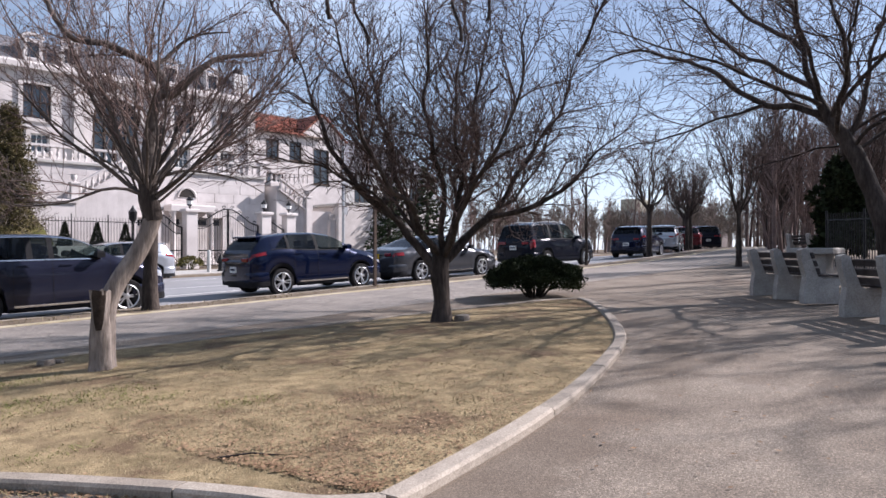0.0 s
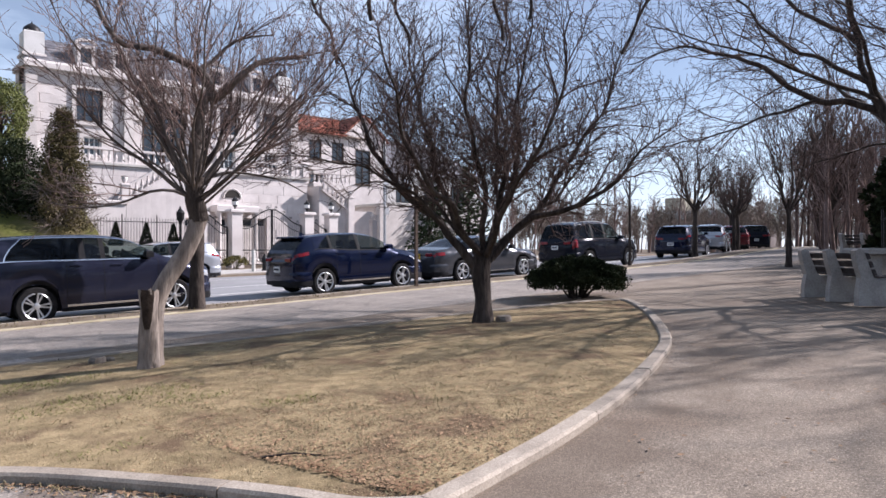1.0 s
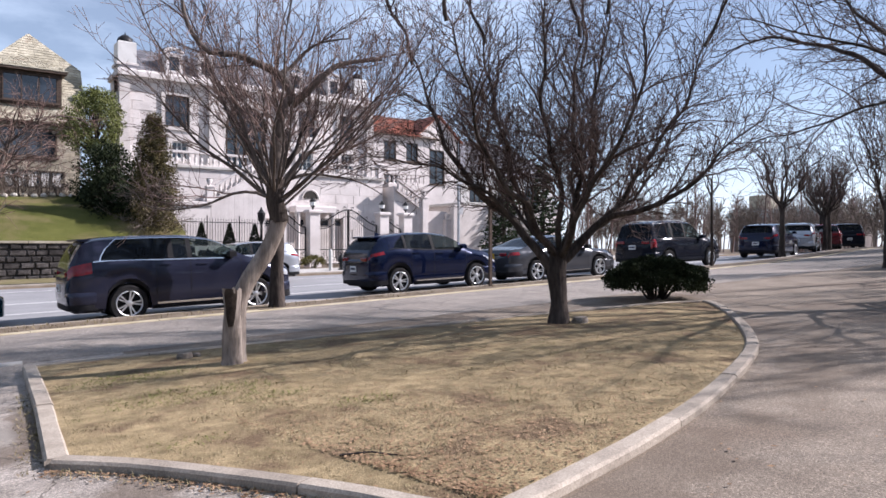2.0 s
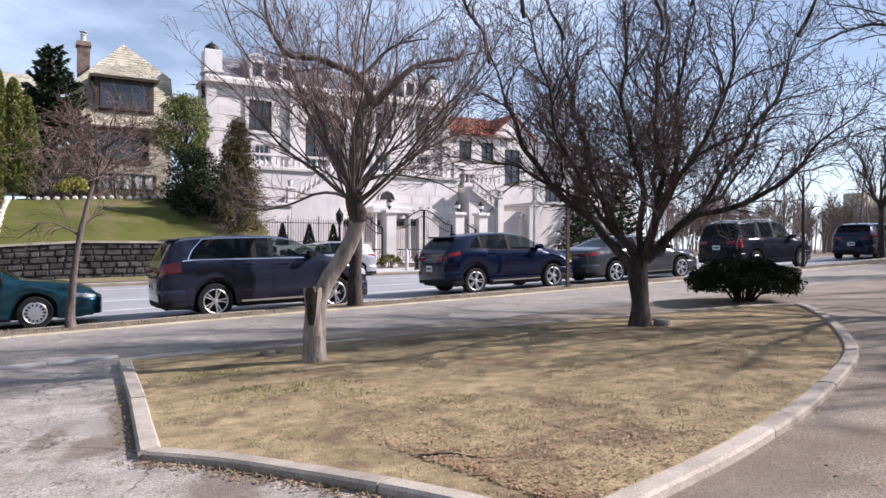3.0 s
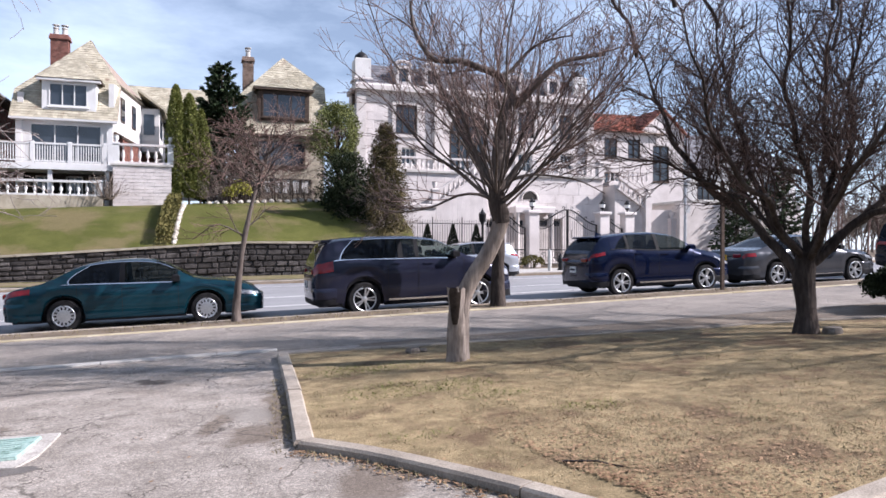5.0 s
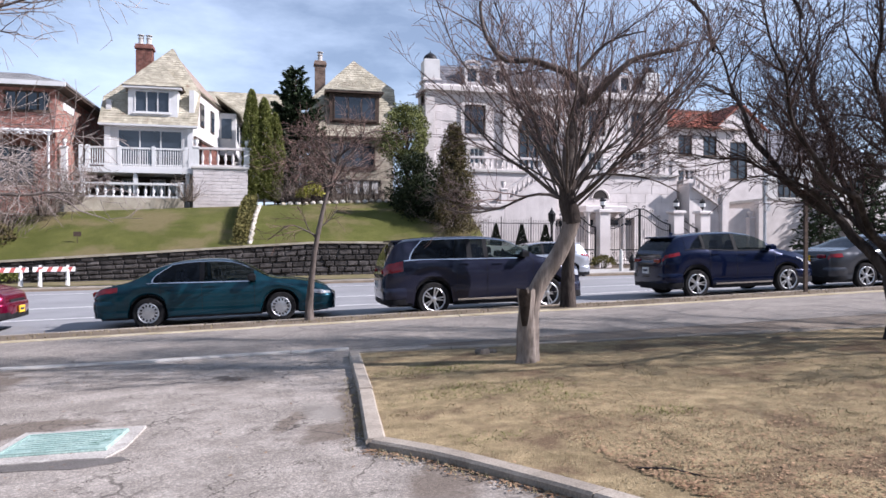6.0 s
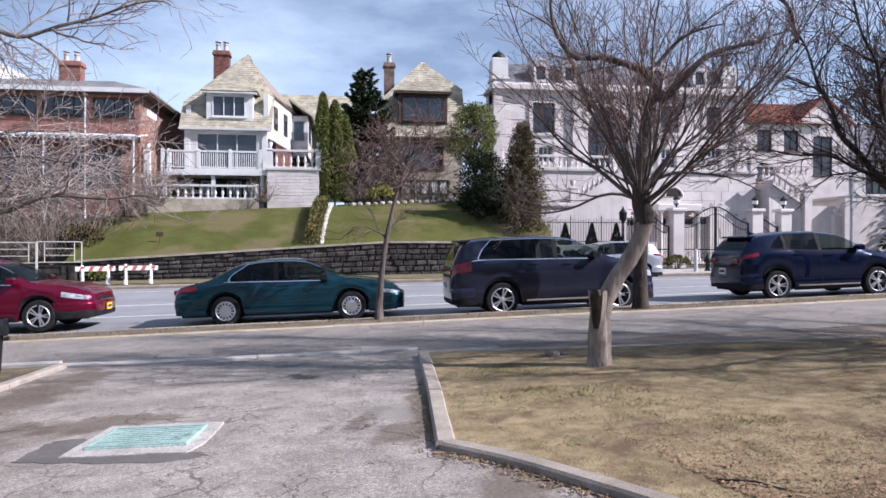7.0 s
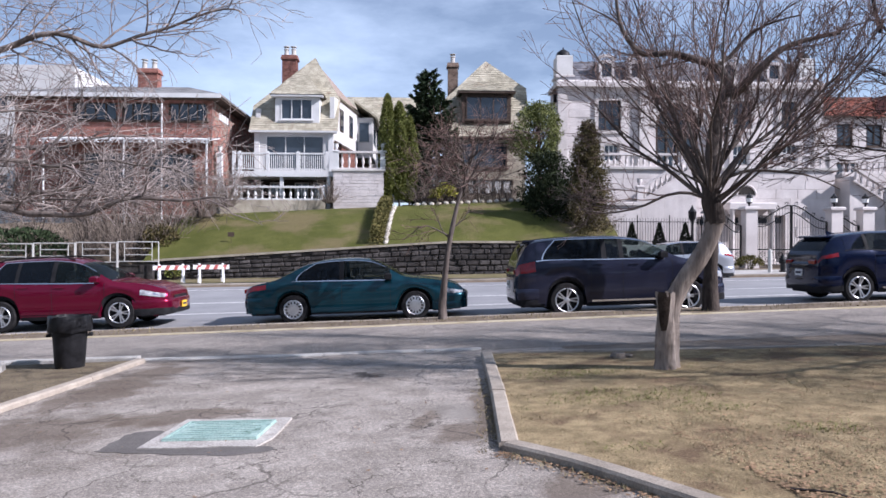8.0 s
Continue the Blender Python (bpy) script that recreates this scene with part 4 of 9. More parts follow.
CUV = dict(L=4.5, W=1.84, clear=0.2, wheel=0.36, axles=(0.88, 3.58), spokes=5, rim=0.72, sill_chrome=True, bright=False, tumble=0.24, nose_round=0.7, rear_cut=0.5,
           top=[(0, 0.98), (0.03, 1.12), (0.1, 1.24), (0.3, 1.49), (0.48, 1.6), (0.8, 1.645), (1.4, 1.685), (2.0, 1.685), (2.6, 1.6), (2.9, 1.48), (3.3, 1.22), (3.5, 1.15), (4.0, 1.06), (4.3, 0.92), (4.45, 0.76), (4.5, 0.6)],
           belt=[(0, 1.12), (0.8, 1.25), (1.8, 1.19), (3.2, 1.12), (4.5, 0.76)], windows=[(0.62, 1.1), (1.16, 2.02), (2.1, 3.02)], screen=(2.62, 3.32), rear=(0.1, 0.34),
           seats=(1.35, 2.3), seams=(1.28, 2.06, 3.2), handles=(1.42, 2.25), tail=(4.25, 4.9, 0.42), head=(3.9, 4.8, 0.65), lamp_z=0.98, spoiler=(0.34, 1.585), fin=0.75, cladding=1.0)
SEDAN_90 = dict(L=5.05, W=1.85, clear=0.17, wheel=0.325, axles=(1.1, 3.86), spokes=14, rim=0.66, hubcap=True, bright=True, tumble=0.34, nose_round=0.8, tail_round=0.5, rear_cut=0.5, round_cut=True,
                top=[(0, 0.70), (0.04, 0.80), (0.2, 0.89), (0.68, 1.0), (0.95, 1.13), (1.3, 1.31), (1.78, 1.42), (2.3, 1.45), (2.65, 1.435), (2.96, 1.37), (3.3, 1.19), (3.66, 0.99), (4.2, 0.92), (4.6, 0.85), (4.9, 0.73), (5.05, 0.56)],
                belt=[(0, 0.86), (1.2, 0.95), (2.4, 0.93), (3.5, 0.90), (5.05, 0.6)], windows=[(1.1, 2.16), (2.24, 3.3)], screen=(2.85, 3.6), rear=(0.8, 1.5),
                seats=(1.75, 2.55), seams=(1.35, 2.2, 3.3), handles=(1.5, 2.35), tail=(3.9, 4.95, 0.5), head=(3.7, 4.8, 0.5), lamp_z=0.76, plate_z=0.62, mirror=M_trim, cladding=0.45)
WAGON = dict(L=4.72, W=1.84, clear=0.22, wheel=0.355, axles=(0.95, 3.62), spokes=5, rim=0.68, bright=True, tumble=0.3, rear_cut=0.35, front_plate=M_plate_y,
             top=[(0, 0.92), (0.03, 1.06), (0.12, 1.16), (0.5, 1.55), (0.9, 1.63), (1.8, 1.67), (2.3, 1.65), (2.75, 1.53), (3.4, 1.13), (3.6, 1.07), (4.1, 1.02), (4.5, 0.9), (4.68, 0.76), (4.72, 0.6)],
             belt=[(0, 1.1), (1.0, 1.10), (2.4, 1.06), (3.3, 1.04), (4.72, 0.74)], windows=[(0.62, 1.28), (1.34, 2.08), (2.16, 3.16)], screen=(2.72, 3.42), rear=(0.12, 0.5),
             seats=(1.5, 2.4), seams=(1.3, 2.12, 3.3), handles=(1.48, 2.3), tail=(3.9, 4.9, 0.4), head=(3.7, 4.8, 0.62), lamp_z=1.0, rails=(0.75, 2.5), cladding=1.1)
SEDAN_NEW = dict(L=5.0, W=1.89, clear=0.16, wheel=0.35, axles=(1.08, 4.02), spokes=5, rim=0.72, bright=True, sill_chrome=True, tumble=0.34, plate=M_plate_y,
                 top=[(0, 0.86), (0.03, 1.0), (0.1, 1.06), (0.55, 1.1), (0.95, 1.22), (1.5, 1.41), (2.0, 1.48), (2.5, 1.47), (2.95, 1.38), (3.5, 1.08), (3.7, 1.0), (4.3, 0.95), (4.75, 0.85), (4.95, 0.7), (5.0, 0.55)],
                 belt=[(0, 0.98), (1.2, 1.02), (2.6, 0.98), (3.6, 0.95), (5.0, 0.7)], windows=[(1.1, 2.1), (2.2, 3.3)], screen=(2.95, 3.65), rear=(0.7, 1.55),
                 seats=(1.75, 2.6), seams=(1.45, 2.15, 3.45), handles=(1.6, 2.4), tail=(4.0, 4.9, 0.35), head=(3.8, 4.8, 0.55), lamp_z=0.92, plate_z=0.86, mirror=M_trim)
BOXY = dict(L=4.53, W=1.85, clear=0.25, wheel=0.38, axles=(0.98, 3.68), spokes=6, rim=0.62, tumble=0.16, tail_round=0.1,
            top=[(0, 1.0), (0.02, 1.15), (0.06, 1.25), (0.2, 1.76), (0.4, 1.82), (1.2, 1.88), (2.4, 1.84), (2.75, 1.74), (3.2, 1.25), (3.35, 1.17), (4.0, 1.13), (4.4, 1.05), (4.5, 0.9), (4.53, 0.7)],
            belt=[(0, 1.2), (1.3, 1.22), (3.2, 1.12), (4.53, 0.9)], windows=[(0.35, 1.2), (1.3, 2.02), (2.1, 2.98)], screen=(2.72, 3.22), rear=(0.06, 0.22),
            seats=(1.5, 2.35), seams=(1.25, 2.06, 3.1), handles=(1.42, 2.24), tail=(3.0, 5.0, 0.2), head=(3.7, 4.8, 0.4), lamp_z=1.08, rails=(0.4, 2.3), rail_mat=M_steel, plate_z=0.9)



def stretched(c, k):
    """The same car with every length along it multiplied by k."""
    d = dict(c, L=c["L"] * k)
    for key in ("top", "belt"):
        d[key] = [(x * k, z) for x, z in c[key]]
    for key in ("axles", "screen", "rear", "seams", "handles", "seats"):
        d[key] = tuple(v * k for v in c[key])
    d["windows"] = [tuple(v * k for v in w[:2]) for w in c["windows"]]
    if c.get("spoiler"):
        d["spoiler"] = (c["spoiler"][0] * k, c["spoiler"][1])
    return d


SUV = stretched(SUV, 0.955)
P_navy = paint("dark slate blue paint", (0.020, 0.022, 0.040), 0.3)
P_blue = paint("deep blue paint", (0.0022, 0.006, 0.026), 0.35)
P_teal = paint("dark teal paint", (0.004, 0.036, 0.052), 0.35)
P_red = paint("deep cherry red paint", (0.125, 0.003, 0.022), 0.45)
P_grey = paint("graphite grey paint", (0.055, 0.058, 0.066), 0.4)
P_ink = paint("black blue paint", (0.005, 0.007, 0.014), 0.1, 0.22)
P_silver = paint("silver paint", (0.42, 0.44, 0.47), 0.6)
P_white = paint("white car paint", (0.7, 0.7, 0.7), 0.0)
P_maroon = paint("maroon paint", (0.09, 0.012, 0.016), 0.3)

car("sport_utility_vehicle", SUV, P_navy, on_road(2.24, 16.45), "large dark slate blue three-row utility vehicle parked at the kerb")
car("crossover", CUV, P_blue, on_road(9.55, 17.2), "deep blue compact crossover with alloy wheels parked at the kerb")
car("old_sedan", SEDAN_90, P_teal, on_road(-3.86, 17.05), "older rounded dark teal sedan with silver hubcaps at the kerb")
car("station_wagon", WAGON, P_red, on_road(-10.4, 17.4), "cherry red wagon with roof rails and an amber front plate")
car("sedan", SEDAN_NEW, P_grey, on_road(14.6, 17.3), "graphite grey sedan with chrome sill trim at the kerb")
car("boxy_utility_vehicle", BOXY, P_ink, on_road(21.7, 17.4), "boxy black-blue utility vehicle with silver roof rails")
car("crossover", CUV, P_blue, on_road(32.2, 17.3), "dark blue crossover parked up the hill behind a tree")
car("crossover", CUV, P_silver, on_road(38.5, 17.3), "silver crossover parked up the hill")
car("station_wagon", WAGON, P_maroon, on_road(44.2, 17.3), "maroon wagon parked up the hill")
car("sport_utility_vehicle", SUV, P_ink, on_road(50.0, 17.3), "black utility vehicle parked far up the hill")
facing = on_road(47.6, 23.0) @ pose(0, 0, 0, 0, 0, 180)
car("sedan", SEDAN_NEW, P_white, facing, "white sedan far up the street heading down")
HATCH = dict(CUV, L=4.33, W=1.77, axles=(0.82, 3.43), spokes=5, wheel=0.33, plate=M_plate, cladding=0.8, sill_chrome=False)
HATCH["top"] = [(x * 0.95, z * 0.955) for x, z in CUV["top"]]
HATCH["belt"] = [(x * 0.95, z * 0.955) for x, z in CUV["belt"]]
for key in ("screen", "rear", "seams", "handles"):
    HATCH[key] = tuple(v * 0.95 for v in CUV[key])
HATCH["rear_cut"] = 0.55
HATCH["windows"] = [(a * 0.95, b * 0.95) for a, b in CUV["windows"]]
HATCH["spoiler"], HATCH["fin"], HATCH["seats"] = (0.38, 1.51), 0.7, (1.3, 2.15)
across = on_road(11.75, 26.4) @ pose(0, 0, 0, 0, -0.9, 180)
car("silver_crossover", HATCH, P_silver, across, "small silver crossover in the far lane of the street")
# ---- trees ----


def unit(v):
    return v / (np.linalg.norm(v) + 1e-9)


def polyline(pts, step):
    """Points of a rounded line through the guide points, about step apart, and their share of its length."""
    p = [np.array(q, float) for q in pts]
    out = []
    for i in range(len(p) - 1):
        p0, p1, p2, p3 = p[max(0, i - 1)], p[i], p[i + 1], p[min(len(p) - 1, i + 2)]
        n = max(2, int(np.linalg.norm(p2 - p1) / step))
        for k in range(n):
            t = k / n
            out.append(0.5 * (2 * p1 + (p2 - p0) * t + (2 * p0 - 5 * p1 + 4 * p2 - p3) * t * t + (3 * p1 - p0 - 3 * p2 + p3) * t ** 3))
    return np.array(out + [p[-1]])


SIDES = (8, 6, 5, 4, 3, 3)


def sprout(mb, rng, pts, radii, lvl, S):
    """Side shoots along a limb, each with its own side shoots."""
    if lvl >= S["levels"]:
        return
    seg = np.linalg.norm(np.diff(pts, axis=0), axis=1)
    length = seg.sum()
    cum = np.concatenate([[0], np.cumsum(seg)]) / length
    count = int(length * S["dens"][lvl] + rng.random())
    for c in range(count):
        t = S["bare"][lvl] + (1 - S["bare"][lvl]) * (c + rng.random()) / count
        p = np.array([np.interp(t, cum, pts[:, a]) for a in range(3)])
        r = np.interp(t, cum, radii)
        i = min(len(seg) - 1, int(np.searchsorted(cum, t)) - 1 if t > 0 else 0)
        d = unit(pts[i + 1] - pts[i])
        side = unit(np.cross(d, rng.normal(size=3)))
        ang = radians(rng.uniform(*S["ang"][lvl]))
        nd = unit(d * math.cos(ang) + side * math.sin(ang) + np.array((0, 0, S["lift"][lvl])))
        L = S["len"][lvl] * rng.uniform(0.55, 1.25) * (1.15 - 0.55 * t)
        shoot(mb, rng, p, nd, L, min(r * 0.7, S["rad"][lvl]) * rng.uniform(0.7, 1.1), lvl + 1, S)


def shoot(mb, rng, p, d, L, r, lvl, S):
    n = max(2, int(L / S["seg"][min(lvl, len(S["seg"]) - 1)]))
    pts = [p]
    w, up = S["wob"], S["grow"][min(lvl - 1, len(S["grow"]) - 1)]
    for k in range(n):
        d = unit(d + rng.normal(size=3) * w + np.array((0, 0, up)))
        pts.append(pts[-1] + d * L / n)
    pts = np.array(pts)
    radii = np.maximum(r * np.linspace(1, 0.3, n + 1), S["thin"])
    if pts[:, 2].min() < S.get("floor", -9):
        return
    mb.tube(pts, radii, SIDES[min(lvl, 5)], cap=False)
    sprout(mb, rng, pts, radii, lvl, S)


def tree(name, m, trunk, limbs, S, bark, twig, label, seed, flare=1.5, group="", bough_bark=None):
    """trunk: guide points and radii; limbs: (guide points, first radius). In the tree's own axes, z up."""
    rng = np.random.default_rng(seed)
    top = thing(name, m, label, "tree", group)
    tp = polyline([q[:3] for q in trunk], 0.08)
    cum = np.linspace(0, len(trunk) - 1, len(tp))
    tr = np.interp(cum, range(len(trunk)), [q[3] for q in trunk])
    h = np.linspace(0, 1, len(tp))
    tr = tr * (1 + (flare - 1) * np.exp(-h * 14))
    wood = MB()
    wood.tube(tp, tr, 14)
    # knots and flutes
    k = wood.v
    wood.v = [tuple(np.array(v) + 0.24 * tr[min(i // 14, len(tr) - 1)] * np.array(noise.noise_vector((v[0] * 5, v[1] * 5, v[2] * 2.2 + seed)))) for i, v in enumerate(k)]
    part("trunk", wood, bark, top, smooth=60)
    fine = MB()
    for pts, r0 in limbs:
        line = polyline(pts, 0.12)
        ph, am = rng.uniform(0, 6.28, 6), S.get("sway", 0.05)
        run_ = np.linspace(0, len(line) * 0.12, len(line))
        for ax_ in range(3):
            line[:, ax_] += am * np.sin(run_ * 3.1 + ph[ax_]) * np.minimum(1, run_ * 2) + am * 0.5 * np.sin(run_ * 7.3 + ph[ax_ + 3]) * np.minimum(1, run_ * 2)
        radii = np.maximum(r0 * np.linspace(1, S.get("taper", 0.25), len(line)), 0.006)
        part("bough", MB().tube(line, radii, 8, cap=True), bough_bark or bark, top, smooth=60)
        sprout(fine, rng, line, radii, 0, S)
    if S.get("trunk_shoots"):
        T = dict(S)
        T["dens"] = (S["trunk_shoots"], *S["dens"][1:])
        sprout(fine, rng, tp[len(tp) // 2:], tr[len(tp) // 2:], 0, T)
    part("crown", fine, twig, top)
    return top


def facing_eye(x, y, dz=0.0):
    """A pose at a place on the park ground, its x axis across the line of sight from the path."""
    return Matrix.Translation((x, y, park_z(x, y) + dz)) @ Matrix.Rotation(-math.atan2(x, y), 4, "Z")


def fan(rng, n, z0, length, spread, r, lift=0.35, wander=0.25):
    """Limbs that rise and spread from a fork, all round."""
    out = []
    for i in range(n):
        a = 2 * math.pi * (i + rng.uniform(0.1, 0.9)) / n
        s = spread * rng.uniform(0.5, 1.1)
        L = length * rng.uniform(0.75, 1.1)
        d = np.array((math.cos(a) * math.sin(s), math.sin(a) * math.sin(s), math.cos(s)))
        p = np.array((0, 0, z0 + rng.uniform(-0.15, 0.15)))
        pts = [p, p + d * L * 0.33 + rng.normal(size=3) * 0.05, p + d * L * 0.66 + np.array((0, 0, lift * L * 0.12)) + rng.normal(size=3) * wander * 0.4, p + d * L * 0.95 + np.array((0, 0, lift * L * 0.33)) + rng.normal(size=3) * wander]
        out.append((pts, r * rng.uniform(0.7, 1.1)))
    return out


M_bark_grey = material("pale grey bough bark", (0.0886, 0.0734, 0.0647), (0.209, 0.177, 0.156), 4, 0.95, 0.8, 24, stretch=(1, 1, 0.3), bump_dist=0.015, c3=(0.0626, 0.0522, 0.047), c3_scale=3, c3_at=0.55)
# the pruned, leaning tree whose old stem ends in a hollow stump
S1 = dict(levels=4, dens=(4.2, 5.6, 4.6, 0), bare=(0.25, 0.1, 0.1, 0), ang=((16, 48), (20, 55), (25, 65)), lift=(0.3, 0.14, 0.02), len=(0.95, 0.5, 0.26), rad=(0.012, 0.0055, 0.0034), seg=(0.12, 0.1, 0.1, 0.1), wob=0.13, grow=(0.05, 0.03, 0.0), thin=0.0026, taper=0.3, sway=0.022)
rg = np.random.default_rng(4)
limbs1 = [([(0.445, 0, 1.9), (0.44, 0.03, 2.27), (0.47, 0.02, 2.55), (0.52, 0, 2.79), (0.59, 0, 2.96), (0.655, 0, 3.05)], 0.094),
          ([(0.65, 0, 3.0), (0.60, 0.02, 3.17), (0.457, 0.05, 3.33), (0.24, 0.06, 3.46), (0.02, 0.03, 3.53), (-0.24, 0, 3.5), (-0.42, -0.05, 3.66), (-0.52, -0.05, 3.9), (-0.57, -0.1, 4.15)], 0.056),
          ([(0.64, 0, 2.98), (0.75, -0.03, 3.05), (0.894, -0.05, 3.2), (1.11, -0.08, 3.4), (1.33, -0.05, 3.5), (1.68, 0, 3.57)], 0.054),
          ([(0.46, 0.04, 3.32), (0.62, 0.08, 3.42), (0.88, 0.1, 3.68), (1.1, 0.1, 3.76), (1.37, 0.1, 3.79)], 0.026),
          ([(0.43, 0, 1.86), (0.25, -0.1, 1.93), (0.02, -0.15, 1.91), (-0.35, -0.2, 1.80), (-0.70, -0.2, 1.74), (-0.95, -0.2, 1.77)], 0.02),
          ([(0.48, 0, 2.05), (0.75, 0.1, 2.16), (0.98, 0.15, 2.18), (1.41, 0.2, 2.12), (1.75, 0.2, 1.98)], 0.02),
          ([(0.43, 0, 1.85), (0.22, 0.03, 2.02), (0.02, 0.05, 2.17), (-0.41, 0.08, 2.51), (-0.76, 0.1, 2.95)], 0.027),
          ([(0.45, 0, 1.9), (0.72, 0.05, 2.3), (1.02, 0.12, 2.58), (1.4, 0.2, 2.95), (1.7, 0.2, 3.4)], 0.027)]
for i in range(24):
    a = 2 * math.pi * (i * 0.382 + rg.uniform(-0.05, 0.05))
    s = rg.uniform(0.22, 0.95)
    d = np.array((math.sin(s) * math.cos(a) * 1.15, math.sin(s) * math.sin(a) * 0.85, math.cos(s)))
    p = np.array((0.45 + 0.06 * math.cos(a), 0.06 * math.sin(a), rg.uniform(1.75, 2.05)))
    L = rg.uniform(1.5, 2.5)
    limbs1.append(([p, p + d * L * 0.33 + rg.normal(size=3) * 0.03, p + d * L * 0.66 + np.array((0, 0, 0.06 * L)) + rg.normal(size=3) * 0.05, p + d * L * 0.95 + np.array((0, 0, 0.16 * L))], rg.uniform(0.011, 0.018)))
leaning = tree("leaning_tree", facing_eye(2.79, 7.86, 0.05), [(0.02, 0.04, -0.1, 0.125), (0.02, 0.04, 0.3, 0.108), (0.045, 0.04, 0.62, 0.102), (0.14, 0.02, 0.9, 0.1), (0.32, 0, 1.22, 0.092), (0.465, 0, 1.52, 0.088), (0.505, 0, 1.68, 0.092)],
               limbs1, S1, M_bark_pale, M_twig, "leaning pruned bare tree with a pale bark stem in turf", 11, flare=1.15, bough_bark=M_bark_mid)
neck = MB().tube(polyline([(0.5, 0, 1.6), (0.485, 0, 1.7), (0.46, 0, 1.82), (0.445, 0, 1.95), (0.445, 0, 2.1)], 0.05), 0.1, 14)
neck.v = [tuple(np.array(v) * (1, 1, 1) + 0.03 * np.array(noise.noise_vector((v[0] * 9, v[1] * 9, v[2] * 7)))) for v in neck.v]
part("upper_trunk", neck, M_bark, leaning, "dark knotted crown of the trunk", smooth=60)
# the dead, hollow stub beside the bend of the stem
stub = MB()
ring = [(0.098 * math.cos(a) - 0.015, 0.098 * math.sin(a) - 0.04) for a in [2 * math.pi * i / 18 for i in range(18)]]
hs = [0.86 + 0.05 * noise.noise((i * 0.9, 2, 0)) - (0.05 if 4 < i < 9 else 0) for i in range(18)]
for lv, (sc, zf) in enumerate(((1.3, -0.06), (1.08, 0.12), (1.0, 0.4), (1.04, 0.75), (1.12, 1.0))):
    stub.v += [(x * sc, y * sc, h * zf if zf > 0 else zf) for (x, y), h in zip(ring, hs)]
for lv in range(4):
    stub.f += [(lv * 18 + i, lv * 18 + (i + 1) % 18, (lv + 1) * 18 + (i + 1) % 18, (lv + 1) * 18 + i) for i in range(18)]
stub.v += [(x * 0.72 - 0.015, y * 0.72, h * 0.99) for (x, y), h in zip(ring, hs)] + [(x * 0.6 - 0.02, y * 0.6, 0.55) for x, y in ring]
stub.f += [(72 + i, 72 + (i + 1) % 18, 90 + (i + 1) % 18, 90 + i) for i in range(18)] + [(90 + i, 90 + (i + 1) % 18, 108 + (i + 1) % 18, 108 + i) for i in range(18)] + [tuple(range(108, 126))]
stub.v = [tuple(np.array(v) + (0.034 if v[2] < 0.8 else 0.02) * np.array(noise.noise_vector((v[0] * 7, v[1] * 7, v[2] * 4)))) for v in stub.v]
part("dead_stub", stub, M_bark_pale, leaning, "pale weathered hollow stub", smooth=50)
scar = MB()
scar.v = [(-0.025 + 0.121 * math.sin(a * w - 0.1), -0.04 - 0.121 * math.cos(a * w - 0.1), 0.86 - 0.42 * u) for u, w in ((0, 0.9), (0.15, 1), (0.5, 0.75), (0.8, 0.65), (1, 0.35)) for a in (-0.62, -0.2, 0.2, 0.62)]
scar.v = [tuple(np.array(v) + 0.010 * np.array(noise.noise_vector((v[0] * 14, v[1] * 14, v[2] * 9)))) for v in scar.v]
scar.f = [(r * 4 + c, r * 4 + c + 1, (r + 1) * 4 + c + 1, (r + 1) * 4 + c) for r in range(4) for c in range(3)]
part("bark_scar", scar, M_heart, leaning, "dark rotten scar", smooth=60)

